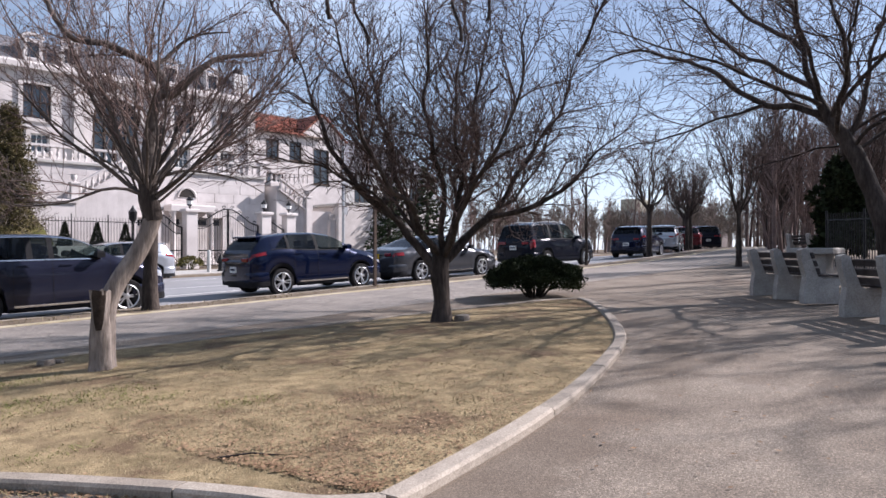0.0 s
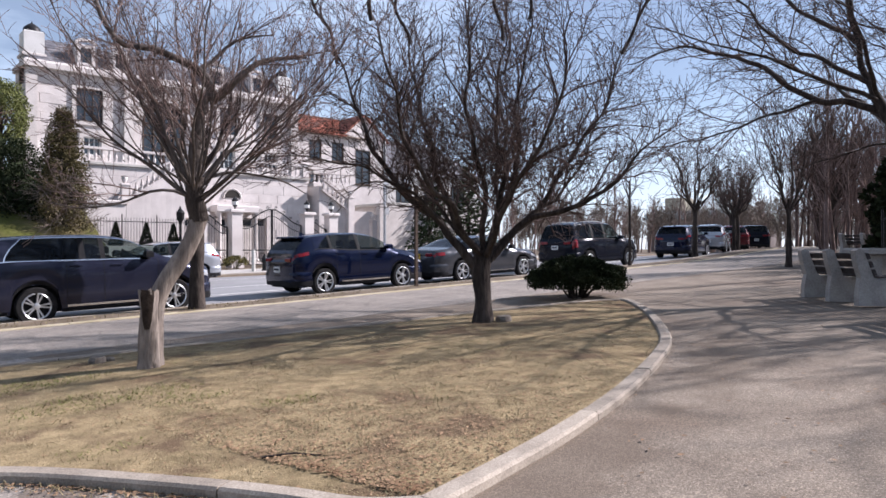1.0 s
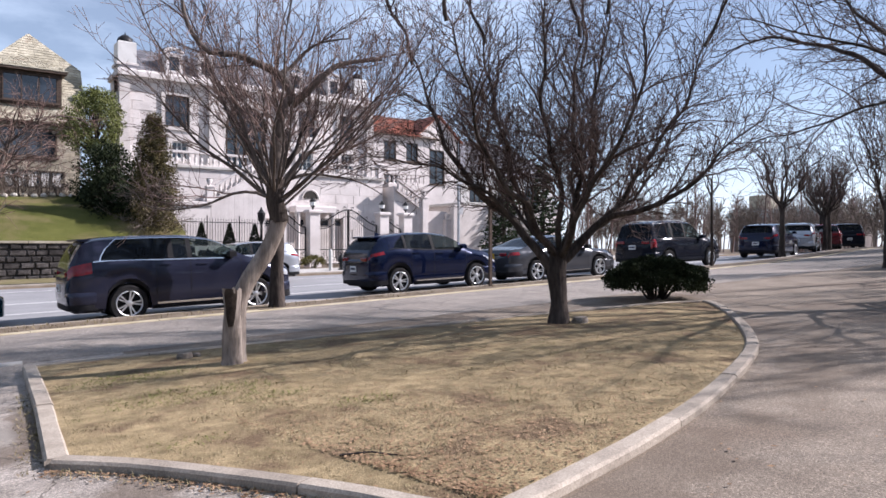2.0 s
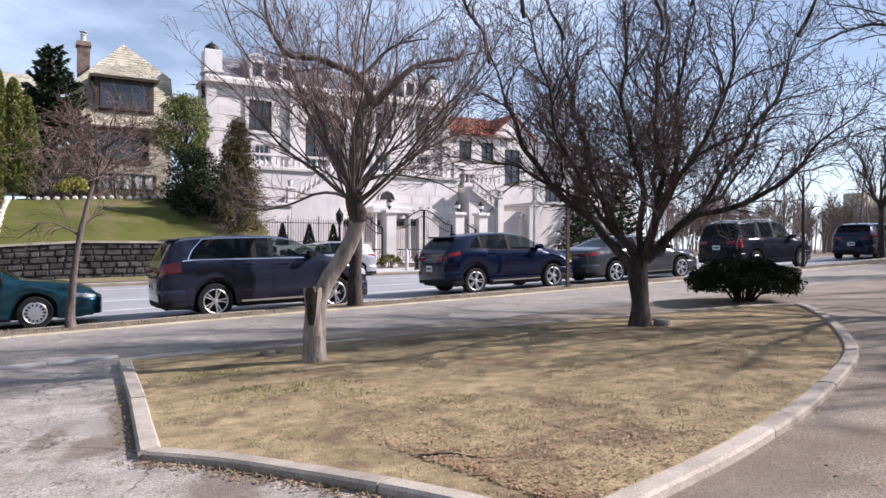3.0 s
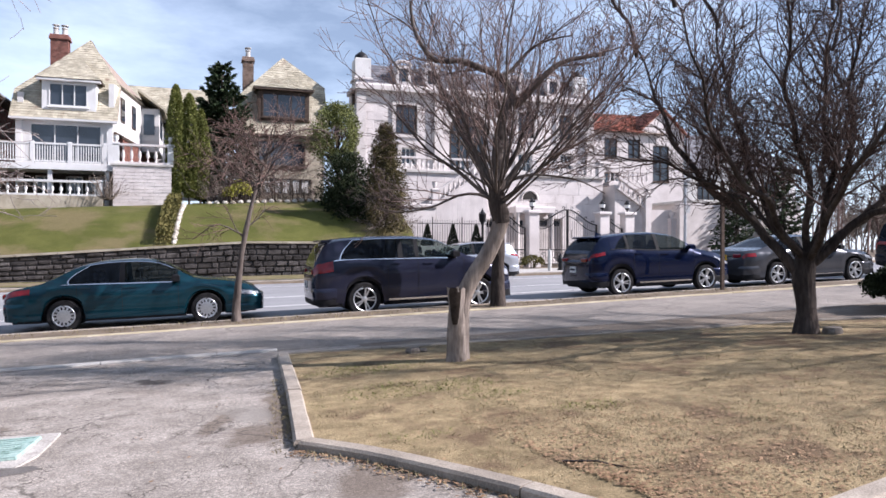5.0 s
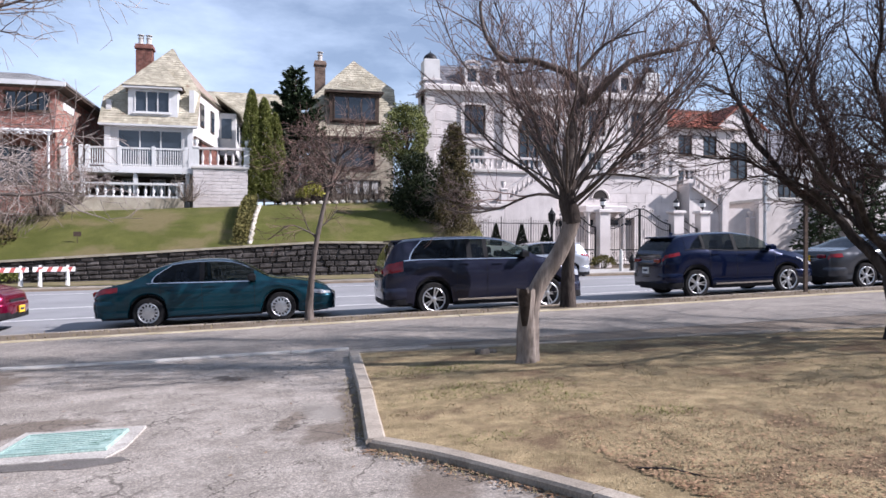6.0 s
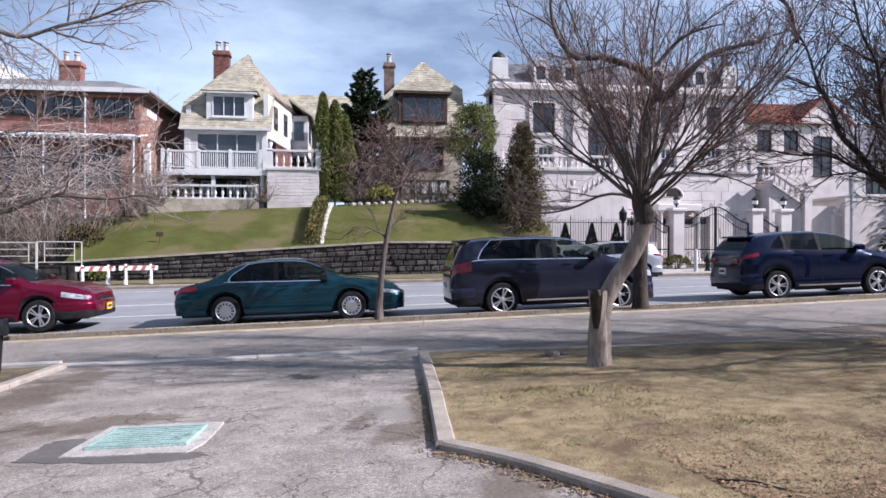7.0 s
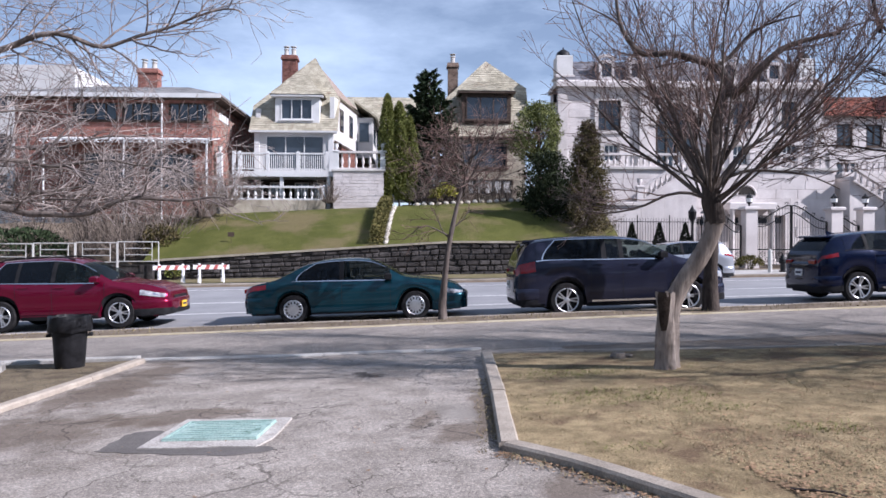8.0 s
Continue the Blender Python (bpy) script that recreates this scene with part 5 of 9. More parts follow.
# the broad, dense tree in the middle of the bed
S2 = dict(levels=4, dens=(6.4, 7.4, 5.6, 0), bare=(0.2, 0.1, 0.1, 0), ang=((22, 60), (20, 55), (20, 60)), lift=(0.32, 0.12, 0.05), len=(1.35, 0.66, 0.3), rad=(0.015, 0.0065, 0.0036), seg=(0.12, 0.13, 0.1, 0.1), wob=0.22, grow=(0.06, 0.035, 0.0), thin=0.0030, taper=0.13)
limbs2 = [([(-0.05, 0, 0.75), (-0.4, 0.05, 1.2), (-0.75, 0.1, 1.6), (-1.34, 0.1, 2.17), (-1.9, 0.1, 3.1), (-2.25, 0.1, 4.2)], 0.085),
          ([(-0.03, 0.05, 1.0), (-0.35, 0.2, 1.5), (-0.62, 0.3, 2.1), (-0.95, 0.4, 3.1), (-1.15, 0.5, 4.6)], 0.068),
          ([(0.02, 0, 1.05), (0.02, -0.25, 1.7), (-0.12, -0.45, 2.5), (-0.2, -0.6, 3.5), (-0.25, -0.7, 4.9)], 0.06),
          ([(0.1, 0, 1.0), (0.35, 0.2, 1.7), (0.5, 0.35, 2.5), (0.62, 0.5, 3.6), (0.75, 0.6, 5.0)], 0.065),
          ([(0.1, 0, 0.95), (0.45, 0.05, 1.3), (0.85, 0.1, 1.55), (1.5, 0.05, 1.85), (2.2, 0, 2.35), (2.9, 0, 2.95)], 0.07),
          ([(0.3, 0.05, 1.2), (0.75, 0.2, 1.7), (1.25, 0.3, 2.3), (1.85, 0.4, 3.3), (2.2, 0.5, 4.4)], 0.055),
          ([(-0.5, 0.1, 1.35), (-1.0, -0.1, 1.95), (-1.7, -0.2, 2.25), (-2.4, -0.3, 2.5), (-3.0, -0.3, 2.55)], 0.04),
          ([(0.05, -0.05, 1.0), (0.2, -0.7, 1.5), (0.5, -1.3, 2.0), (0.9, -1.8, 2.9), (1.1, -2.1, 4.0)], 0.06),
          ([(0.0, -0.05, 1.0), (-0.4, -0.6, 1.55), (-0.8, -1.2, 2.2), (-1.2, -1.6, 3.2), (-1.4, -1.9, 4.2)], 0.06),
          ([(0.0, 0.1, 1.0), (0.2, 0.8, 1.6), (0.3, 1.5, 2.3), (0.4, 2.0, 3.5), (0.4, 2.2, 4.5)], 0.06),
          ([(-0.1, 0.1, 1.05), (-0.6, 0.9, 1.7), (-1.1, 1.5, 2.5), (-1.5, 1.9, 3.6)], 0.055),
          ([(0.15, 0.05, 1.1), (0.9, 0.8, 1.7), (1.6, 1.4, 2.4), (2.0, 1.7, 3.5)], 0.055),
          ([(0.1, 0.0, 1.15), (0.28, -0.1, 2.0), (0.25, -0.2, 3.0), (0.3, -0.3, 4.4)], 0.06)]
limbs2 += fan(np.random.default_rng(17), 5, 1.45, 1.7, 0.95, 0.016, lift=0.5)
limbs2 += [([(-1.15, 0.5, 4.4), (-1.4, 0.6, 5.4), (-1.5, 0.7, 6.6)], 0.035), ([(-0.25, -0.7, 4.7), (-0.3, -0.8, 5.8), (-0.2, -0.9, 7.0)], 0.035), ([(0.75, 0.6, 4.8), (0.9, 0.7, 5.9), (1.1, 0.7, 7.0)], 0.035),
           ([(2.2, 0.5, 4.2), (2.6, 0.6, 5.2), (2.8, 0.6, 6.3)], 0.035), ([(0.3, -0.3, 4.2), (0.2, -0.2, 5.4), (0.3, 0.0, 6.8)], 0.035), ([(-2.25, 0.1, 4.0), (-2.6, 0.2, 5.0), (-2.8, 0.2, 6.0)], 0.035),
           ([(0.4, 2.2, 4.3), (0.5, 2.4, 5.4), (0.4, 2.5, 6.4)], 0.035), ([(-1.4, -1.9, 4.0), (-1.6, -2.1, 5.2), (-1.7, -2.2, 6.2)], 0.035)]
tree("spreading_tree", facing_eye(7.62, 7.54, 0.05), [(0, 0, -0.12, 0.17), (0.01, 0, 0.3, 0.135), (-0.02, 0, 0.7, 0.145), (0.02, 0, 1.1, 0.13)], [(q, r * 0.85) for q, r in limbs2], S2, M_bark, M_twig_d, "broad dark bare tree with many rising limbs in turf", 23, flare=1.5)

# the old tree beyond the benches, its limbs over the path
S3 = dict(S2, dens=(3.6, 4.4, 4.4, 0), len=(1.7, 0.85, 0.4), rad=(0.016, 0.007, 0.004), lift=(0.08, 0.0, -0.05), wob=0.14, grow=(0.01, 0.0, -0.02), thin=0.0032, sway=0.035)
limbs3 = [([(-1.45, 0, 4.0), (-2.1, 0.1, 4.25), (-2.8, 0.1, 4.5), (-3.9, 0.1, 5.35), (-5.3, 0.2, 5.95), (-6.8, 0.2, 5.85)], 0.13),
          ([(-2.6, 0.1, 4.4), (-3.4, 0.0, 4.2), (-4.4, 0, 3.9), (-5.4, -0.1, 3.75), (-6.4, -0.1, 3.45)], 0.06),
          ([(-1.5, 0, 4.0), (-1.85, 0, 5.2), (-2.15, 0.1, 6.6), (-2.2, 0.2, 8)], 0.13),
          ([(-1.7, 0, 4.6), (-2.5, -0.2, 5.1), (-3.3, -0.3, 5.7), (-4.3, -0.4, 6.9), (-4.9, -0.4, 7.6)], 0.09),
          ([(-1.2, 0, 3.2), (-0.8, 0.1, 4.4), (-0.6, 0.2, 5.6), (-0.2, 0.3, 7)], 0.11),
          ([(-1.4, 0, 3.9), (-1.0, -0.9, 4.8), (-1.2, -1.9, 5.6), (-1.8, -2.8, 6.6)], 0.10),
          ([(-1.4, 0, 3.8), (-2.2, 1.0, 4.6), (-3.2, 2.0, 5.4), (-4.2, 2.8, 6.2)], 0.09),
          ([(-0.7, 0, 5.0), (0.4, 0.2, 5.6), (1.4, 0.3, 5.8)], 0.06),
          ([(-1.55, -0.2, 4.2), (-2.6, -1.2, 4.7), (-3.8, -2.2, 5.2), (-5.0, -3.0, 5.6)], 0.08),
          ([(-1.2, 0.1, 3.4), (-2.2, 0.4, 3.3), (-3.2, 0.5, 3.0), (-4.0, 0.5, 2.9)], 0.04),
          ([(-1.9, 0, 5.4), (-3.2, 0.4, 6.6), (-4.6, 0.6, 7.8), (-6.0, 0.6, 8.8)], 0.09),
          ([(-2.1, 0, 6.4), (-2.6, 1.2, 7.6), (-3.4, 2.4, 8.8), (-4.0, 3.2, 9.8)], 0.08),
          ([(-2.1, 0, 6.4), (-2.8, -1.2, 7.6), (-3.6, -2.2, 8.8), (-4.6, -3.0, 9.6)], 0.08),
          ([(-0.6, 0, 5.6), (0.2, 1.0, 6.8), (0.6, 2.0, 8.0)], 0.08),
          ([(-0.4, 0, 6.2), (-0.2, -1.2, 7.4), (0.2, -2.0, 8.6)], 0.08),
          ([(-1.3, 0, 3.6), (-0.6, 0.4, 4.0), (0.3, 0.5, 4.3), (1.2, 0.5, 4.4)], 0.07),
          ([(-1.3, 0, 3.6), (-1.0, -1.6, 4.4), (-0.7, -3.2, 5.0), (-0.5, -4.8, 5.4)], 0.09),
          ([(-1.4, 0, 3.9), (-0.4, -1.4, 4.8), (0.6, -2.8, 5.4), (1.4, -4.2, 5.8)], 0.09),
          ([(-1.5, 0, 4.2), (-1.7, -1.6, 5.4), (-1.6, -3.2, 6.4), (-1.4, -4.6, 7.2)], 0.08),
          ([(-1.2, 0, 3.2), (-0.2, -0.6, 3.9), (1.0, -1.4, 4.4), (2.2, -2.0, 4.6)], 0.08),
          ([(-1.2, 0, 3.1), (-0.2, 0.8, 3.9), (1.0, 1.6, 4.6), (2.0, 2.4, 5.0)], 0.07)]
tree("old_tree", facing_eye(15.75, 2.6), [(-0.55, 0, -0.15, 0.26), (-0.72, 0, 0.8, 0.21), (-0.9, 0, 1.5, 0.19), (-1.08, 0, 2.1, 0.175), (-1.34, 0, 2.75, 0.16), (-1.76, 0, 3.45, 0.14), (-1.95, 0, 3.85, 0.1)], [([(x - 0.35, y, z - 0.5) for x, y, z in q], r * 0.6) for q, r in limbs3], S3, M_bark, M_twig_d, "old dark bare tree with long limbs over the path", 37, flare=1.4)

# the tree whose boughs hang in beside the litter bin
S4 = dict(S2, floor=2.02, dens=(5.6, 5.6, 5.0, 0), len=(1.25, 0.65, 0.34), rad=(0.016, 0.008, 0.004), lift=(0.12, 0.03, 0.0), wob=0.16, grow=(0.0, -0.01, -0.01), thin=0.003, ang=((25, 70), (25, 65), (25, 65)))
limbs4 = [([(0, 0, 1.6), (1.0, 0, 2.0), (2.0, 0.05, 2.2), (2.8, 0.1, 2.24), (3.7, 0.1, 2.18), (4.6, 0.1, 2.3), (5.5, 0.1, 2.4)], 0.075),
          ([(0, 0, 2.2), (1.2, 0.1, 2.6), (2.4, 0.2, 2.75), (3.6, 0.2, 2.8), (4.6, 0.3, 2.7), (5.2, 0.3, 2.6)], 0.05),
          ([(0, 0, 2.6), (1.2, 0, 3.4), (2.6, 0, 3.85), (3.4, 0, 4.15), (4.2, 0.1, 4.2), (5.0, 0.1, 4.4), (5.6, 0.1, 4.5)], 0.07),
          ([(0.8, 0, 3.1), (1.6, 0.1, 4.0), (2.6, 0.1, 4.6), (3.6, 0.1, 4.9)], 0.05),
          ([(0, 0, 2.4), (1.0, 0.5, 2.7), (2.2, 1.0, 3.0), (3.4, 1.3, 3.2), (4.4, 1.5, 3.3)], 0.045),
          ([(0, 0, 1.9), (1.2, 0.5, 2.25), (2.4, 0.9, 2.35), (3.6, 1.1, 2.4), (4.4, 1.2, 2.35)], 0.04),
          ([(0, 0, 2.8), (0.2, 0.2, 3.8), (0.6, 0.3, 5.0), (0.8, 0.3, 6.0)], 0.08),
          ([(0, 0, 2.6), (-1.0, 0.2, 3.4), (-2.0, 0.2, 4.2)], 0.07),
          ([(0, 0, 2.0), (0.8, -0.5, 2.3), (2.0, -0.6, 2.4), (3.0, -0.6, 2.35), (3.6, -0.6, 2.3)], 0.03),
          ([(0, 0, 1.9), (1.3, 0.9, 2.3), (2.6, 1.4, 2.5), (3.8, 1.7, 2.6), (4.8, 1.8, 2.7)], 0.045),
          ([(0, 0, 2.0), (1.4, 0.3, 2.2), (2.6, 0.5, 2.35), (3.6, 0.6, 2.4), (4.4, 0.6, 2.35)], 0.035),
          ([(0, 0, 2.5), (1.2, -0.3, 3.0), (2.4, -0.4, 3.3), (3.4, -0.4, 3.3), (4.2, -0.4, 3.2)], 0.04)]
tree("low_tree", Matrix.Translation((-7.7, 8.4, park_z(-7.7, 8.4))), [(0, 0, -0.15, 0.22), (0, 0, 0.8, 0.18), (0.05, 0, 1.7, 0.16), (0, 0, 2.9, 0.12)], limbs4, S4, M_bark_grey, M_twig_l, "low bare tree with drooping grey boughs over a bed", 41, flare=1.4)

# street trees on the verge
S5 = dict(levels=3, dens=(7.5, 8.0, 0), bare=(0.15, 0.1, 0), ang=((25, 65), (25, 60)), lift=(-0.02, -0.08), len=(0.6, 0.34), rad=(0.008, 0.004), seg=(0.12, 0.12, 0.1), wob=0.14, grow=(-0.01, -0.02), thin=0.0035, taper=0.3)
rg = np.random.default_rng(8)
moved = lambda fans, dx: [([np.array(p) + np.array((dx, 0, 0)) for p in q], r) for q, r in fans]
limbs5 = moved(fan(rg, 13, 2.75, 1.35, 1.35, 0.018, lift=0.0), 0.42) + moved(fan(rg, 10, 3.25, 1.25, 0.95, 0.018, lift=0.1), 0.55) + [([(0.1, 0, 1.75), (-0.35, 0, 1.9), (-0.6, 0.1, 1.75), (-0.8, 0.1, 1.7)], 0.018), ([(0.15, 0, 1.9), (0.4, 0, 2.1), (0.55, 0, 2.3)], 0.018), ([(0.1, 0, 1.7), (-0.15, 0, 2.0), (-0.3, 0, 2.3)], 0.014)]
tree("street_tree", Matrix.Translation((0.57, 14.75, park_z(0.57, 14.75))), [(-0.02, 0, -0.1, 0.085), (0.0, 0, 0.6, 0.066), (0.1, 0, 1.5, 0.058), (0.28, 0, 2.4, 0.046), (0.46, 0, 3.0, 0.036), (0.58, 0, 3.45, 0.026)], limbs5, S5, M_bark_mid, M_twig_r, "young bare street tree with drooping twigs on the verge", 5)
S6 = dict(S2, levels=3, dens=(3.2, 4.2, 0), len=(1.1, 0.5), rad=(0.016, 0.007), thin=0.004)
tree("street_tree", facing_eye(6.1, 14.5), [(0, 0, -0.1, 0.17), (0, 0, 1.2, 0.145), (0.02, 0, 2.3, 0.135), (0, 0, 2.9, 0.1)], fan(np.random.default_rng(3), 10, 2.7, 2.9, 0.7, 0.06), S6, M_bark, M_twig, "bare street tree with a straight brown trunk at the kerb", 6)
S7 = dict(S2, levels=3, dens=(2.4, 3.0, 0), len=(0.7, 0.35), rad=(0.012, 0.006), thin=0.005)
sap = tree("sapling", Matrix.Translation((23.1, 15.0, park_z(23.1, 15))), [(0, 0, -0.1, 0.06), (0.02, 0, 1.5, 0.05), (0, 0, 3.2, 0.035)], fan(np.random.default_rng(5), 7, 2.6, 1.5, 0.5, 0.025), S7, M_bark, M_twig_d, "slender bare street sapling", 7, group="street trees up the hill")
S8 = dict(S2, levels=3, dens=(3.0, 3.6, 0), len=(1.4, 0.7), rad=(0.02, 0.01), thin=0.006, lift=(0.4, 0.15))
vase = tree("street_tree", Matrix.Translation((31.6, 16.9, park_z(31.6, 15.0))), [(0, 0, -0.1, 0.15), (0, 0, 1.1, 0.12), (0.05, 0, 2.2, 0.11)], fan(np.random.default_rng(6), 13, 2.0, 3.6, 0.66, 0.055, lift=0.6), S8, M_bark, M_twig_d, "vase-shaped bare street tree up the hill", 8, flare=1.3, group="street trees up the hill")
S9 = dict(S8, dens=(3.4, 4.0, 0), len=(1.2, 0.6), lift=(0.55, 0.25))
up = tree("park_tree", Matrix.Translation((23.4, 9.3, park_z(23.4, 9.3))), [(0, 0, -0.1, 0.11), (0.02, 0, 1.0, 0.08), (0, 0, 2.2, 0.055)], fan(np.random.default_rng(9), 15, 1.7, 3.4, 0.5, 0.028, lift=0.8), S9, M_bark, M_twig_d, "upright bare park tree with fine rising twigs", 9, group="bare trees along the path")
for x, y, s, r in ((40.5, 19.2, 0.85, 40), (42.5, 19.9, 0.95, 150), (48, 23.0, 1.0, 260)):
    copy_thing(vase, Matrix.Translation((x, y, park_z(x, 14))) @ pose(0, 0, 0, 0, 0, r) @ Matrix.Scale(s, 4))
# copies with y near or below 2 are unseen, added to cast branch shadows
for x, y, s, r in ((34.0, 11.6, 1.15, 70), (30.0, 7.2, 1.05, 200), (39.0, 13.2, 1.0, 300), (44.5, 12.0, 1.2, 30), (37, 8.5, 1.25, 120), (28.5, 4.6, 1.2, 250), (46, 16.5, 1.1, 10), (20.5, -1.2, 1.7, 40), (24.0, 1.2, 1.6, 160), (27.5, -3.5, 1.8, 290), (21.5, -6.5, 1.8, 90), (32.5, 2.0, 1.6, 220), (19.0, -4.5, 1.5, 330)):
    copy_thing(up, Matrix.Translation((x, y, park_z(x, y))) @ pose(0, 0, 0, 0, 0, r) @ Matrix.Scale(s, 4))


def wood(name, spots, seed, mat, label, thin, hmin=5, hmax=9, girth=(0.09, 0.2), dens=(1.4, 2.4, 0), lean_by=0.5):
    """A far stand of bare trees."""
    rng = np.random.default_rng(seed)
    mb = MB()
    S = dict(levels=3, dens=dens, bare=(0.25, 0.1, 0), ang=((20, 55), (20, 60)), lift=(0.35, 0.1), len=(2.2, 1.0), rad=(0.04, 0.018), seg=(0.5, 0.5, 0.4), wob=0.12, grow=(0.04, 0.0), thin=thin)
    for x, y, z in spots:
        h = rng.uniform(hmin, hmax)
        lean = rng.normal(size=2) * lean_by
        pts = polyline([(x, y, z - 0.2), (x + lean[0] * 0.4, y + lean[1] * 0.4, z + h * 0.45), (x + lean[0], y + lean[1], z + h)], 0.7)
        radii = np.linspace(rng.uniform(*girth), 0.02, len(pts))
        mb.tube(pts, radii, 5, cap=False)
        sprout(mb, rng, pts, radii, 0, S)
    return tagged(part(name, mb, mat), label, "woodland", kind="stuff")


rg = np.random.default_rng(12)
wood("far_woods", [(x, y, park_z(x, y)) for x, y in zip(rg.uniform(48, 80, 80), rg.uniform(2, 24, 80))], 13, M_twig_d, "dense bare woodland at the end of the path", 0.012)
wood("far_woods", [(x, y, park_z(x, y)) for x, y in zip(rg.uniform(25, 48, 50), rg.uniform(-14, 5, 50))], 14, M_twig_d, "bare woodland beside the path", 0.009)
rw_ = np.random.default_rng(31)
gx_ = rw_.uniform(31, 66, 100)
wood("grove", [(x, x * r_, park_z(x, x * r_)) for x, r_ in zip(gx_, rw_.uniform(0.17, 0.36, 100))], 19, M_twig, "brown leafless grove behind the park fence", 0.008, 4, 8.5, (0.05, 0.12), (2.4, 2.8, 0), 1.1)
wood("far_street_trees", [(x, y, park_z(x, 14)) for x, y in zip(rw_.uniform(85, 150, 70), rw_.uniform(32, 90, 70))], 20, M_twig, "low bare trees on the horizon", 0.03, 4, 7)
wood("far_street_trees", [(x, y, far_z(x, 31)) for x, y in zip(rg.uniform(52, 112, 95), rg.uniform(36, 85, 95))], 15, M_twig, "bare trees far down the street", 0.02, 5, 10)
# unseen trees behind the camera, added so the car paint reflects something dark
wood("woods_behind", [(x, y, park_z(x, y)) for x, y in zip(rg.uniform(-60, 40, 30), rg.uniform(-45, -14, 30))], 16, M_twig_d, "unseen bare woodland behind the camera, added for dark reflections", 0.015, 7, 12)
wood("far_scrub", [(r_ * math.sin(a_), r_ * math.cos(a_), park_z(r_ * math.sin(a_), 14) - 0.3) for r_, a_ in zip(rw_.uniform(78, 118, 210), np.radians(rw_.uniform(48, 80, 210)))], 21, M_scrub, "low brown scrub closing the end of the street", 0.022, 2.5, 5.5, (0.05, 0.1), (3.2, 3.4, 0), 0.6)
# unseen mass of dark quads behind the camera that darkens the car reflections
thick = MB()
for i in range(26000):
    c = np.array((rg.uniform(-70, 45), -13 - 10 * rg.random() ** 1.5, 0.0))
    c[2] = park_z(c[0], c[1]) + 8.5 * rg.random() ** 1.3
    u, v = unit(rg.normal(size=3)) * rg.uniform(0.1, 0.35), unit(rg.normal(size=3)) * rg.uniform(0.1, 0.35)
    thick.add([c - u, c + v, c + u, c - v], [(0, 1, 2, 3)])
tagged(part("thicket", thick, M_twig_d), "unseen dark brown thicket behind the camera, added for dark reflections", "thicket", kind="stuff")


def foliage(mb, rng, n, inside_fn, size, aspect=1.6, up=0.2):
    """Small leaf sprays scattered through a volume. inside_fn gives a point and an outward direction."""
    for i in range(n):
        p, o = inside_fn(rng)
        d = unit(np.array(o) + rng.normal(size=3) * 0.7 + np.array((0, 0, up)))
        s = unit(np.cross(d, rng.normal(size=3)))
        L, w = size * rng.uniform(0.6, 1.4), size * rng.uniform(0.25, 0.5)
        p = np.array(p)
        mb.add([p - s * w * 0.4, p + d * L * 0.5 - s * w, p + d * L, p + d * L * 0.45 + s * w], [(0, 1, 2, 3)])


def conifer(name, x, y, z, h, r, mat, label, seed, shape="column", n=2600, size=0.16):
    rng = np.random.default_rng(seed)
    top = thing(name, Matrix.Translation((x, y, z)), label, "evergreen")
    part("trunk", MB().tube([(0, 0, -0.2), (0, 0, h * 0.5), (0, 0, h * 0.92)], [r * 0.12, r * 0.09, 0.02], 8), M_bark, top, smooth=60)
    lumps = rng.uniform(0, 6.28, 3)

    def pt(g):
        t = g.random() ** (1.4 if shape == "cone" else 0.9)
        a = g.uniform(0, 2 * math.pi)
        if shape == "column":
            prof = math.sin(min(1, t * 1.6 + 0.25) * math.pi / 2) * (1 - t ** 4) ** 0.7
        elif shape == "cone":
            prof = (1 - t) * (0.70 + 0.30 * math.cos(t * h * 5.5 + 2.2 * math.sin(a * 2))) + 0.02
        else:
            prof = math.sin(math.pi * min(0.98, t * 0.9 + 0.12)) ** 0.7
        prof *= 1 + 0.16 * math.sin(3 * a + lumps[0] + t * 5) + 0.12 * math.sin(5 * a + lumps[1] - t * 9)
        rr = r * prof * (0.55 + 0.45 * g.random() ** 0.5)
        return (rr * math.cos(a), rr * math.sin(a), h * (0.04 + 0.96 * t)), (math.cos(a), math.sin(a), {"column": 1.1, "cone": -0.1}.get(shape, 0.3))

    mb = MB()
    foliage(mb, rng, n, pt, size)
    part("crown", mb, mat, top)
    return top


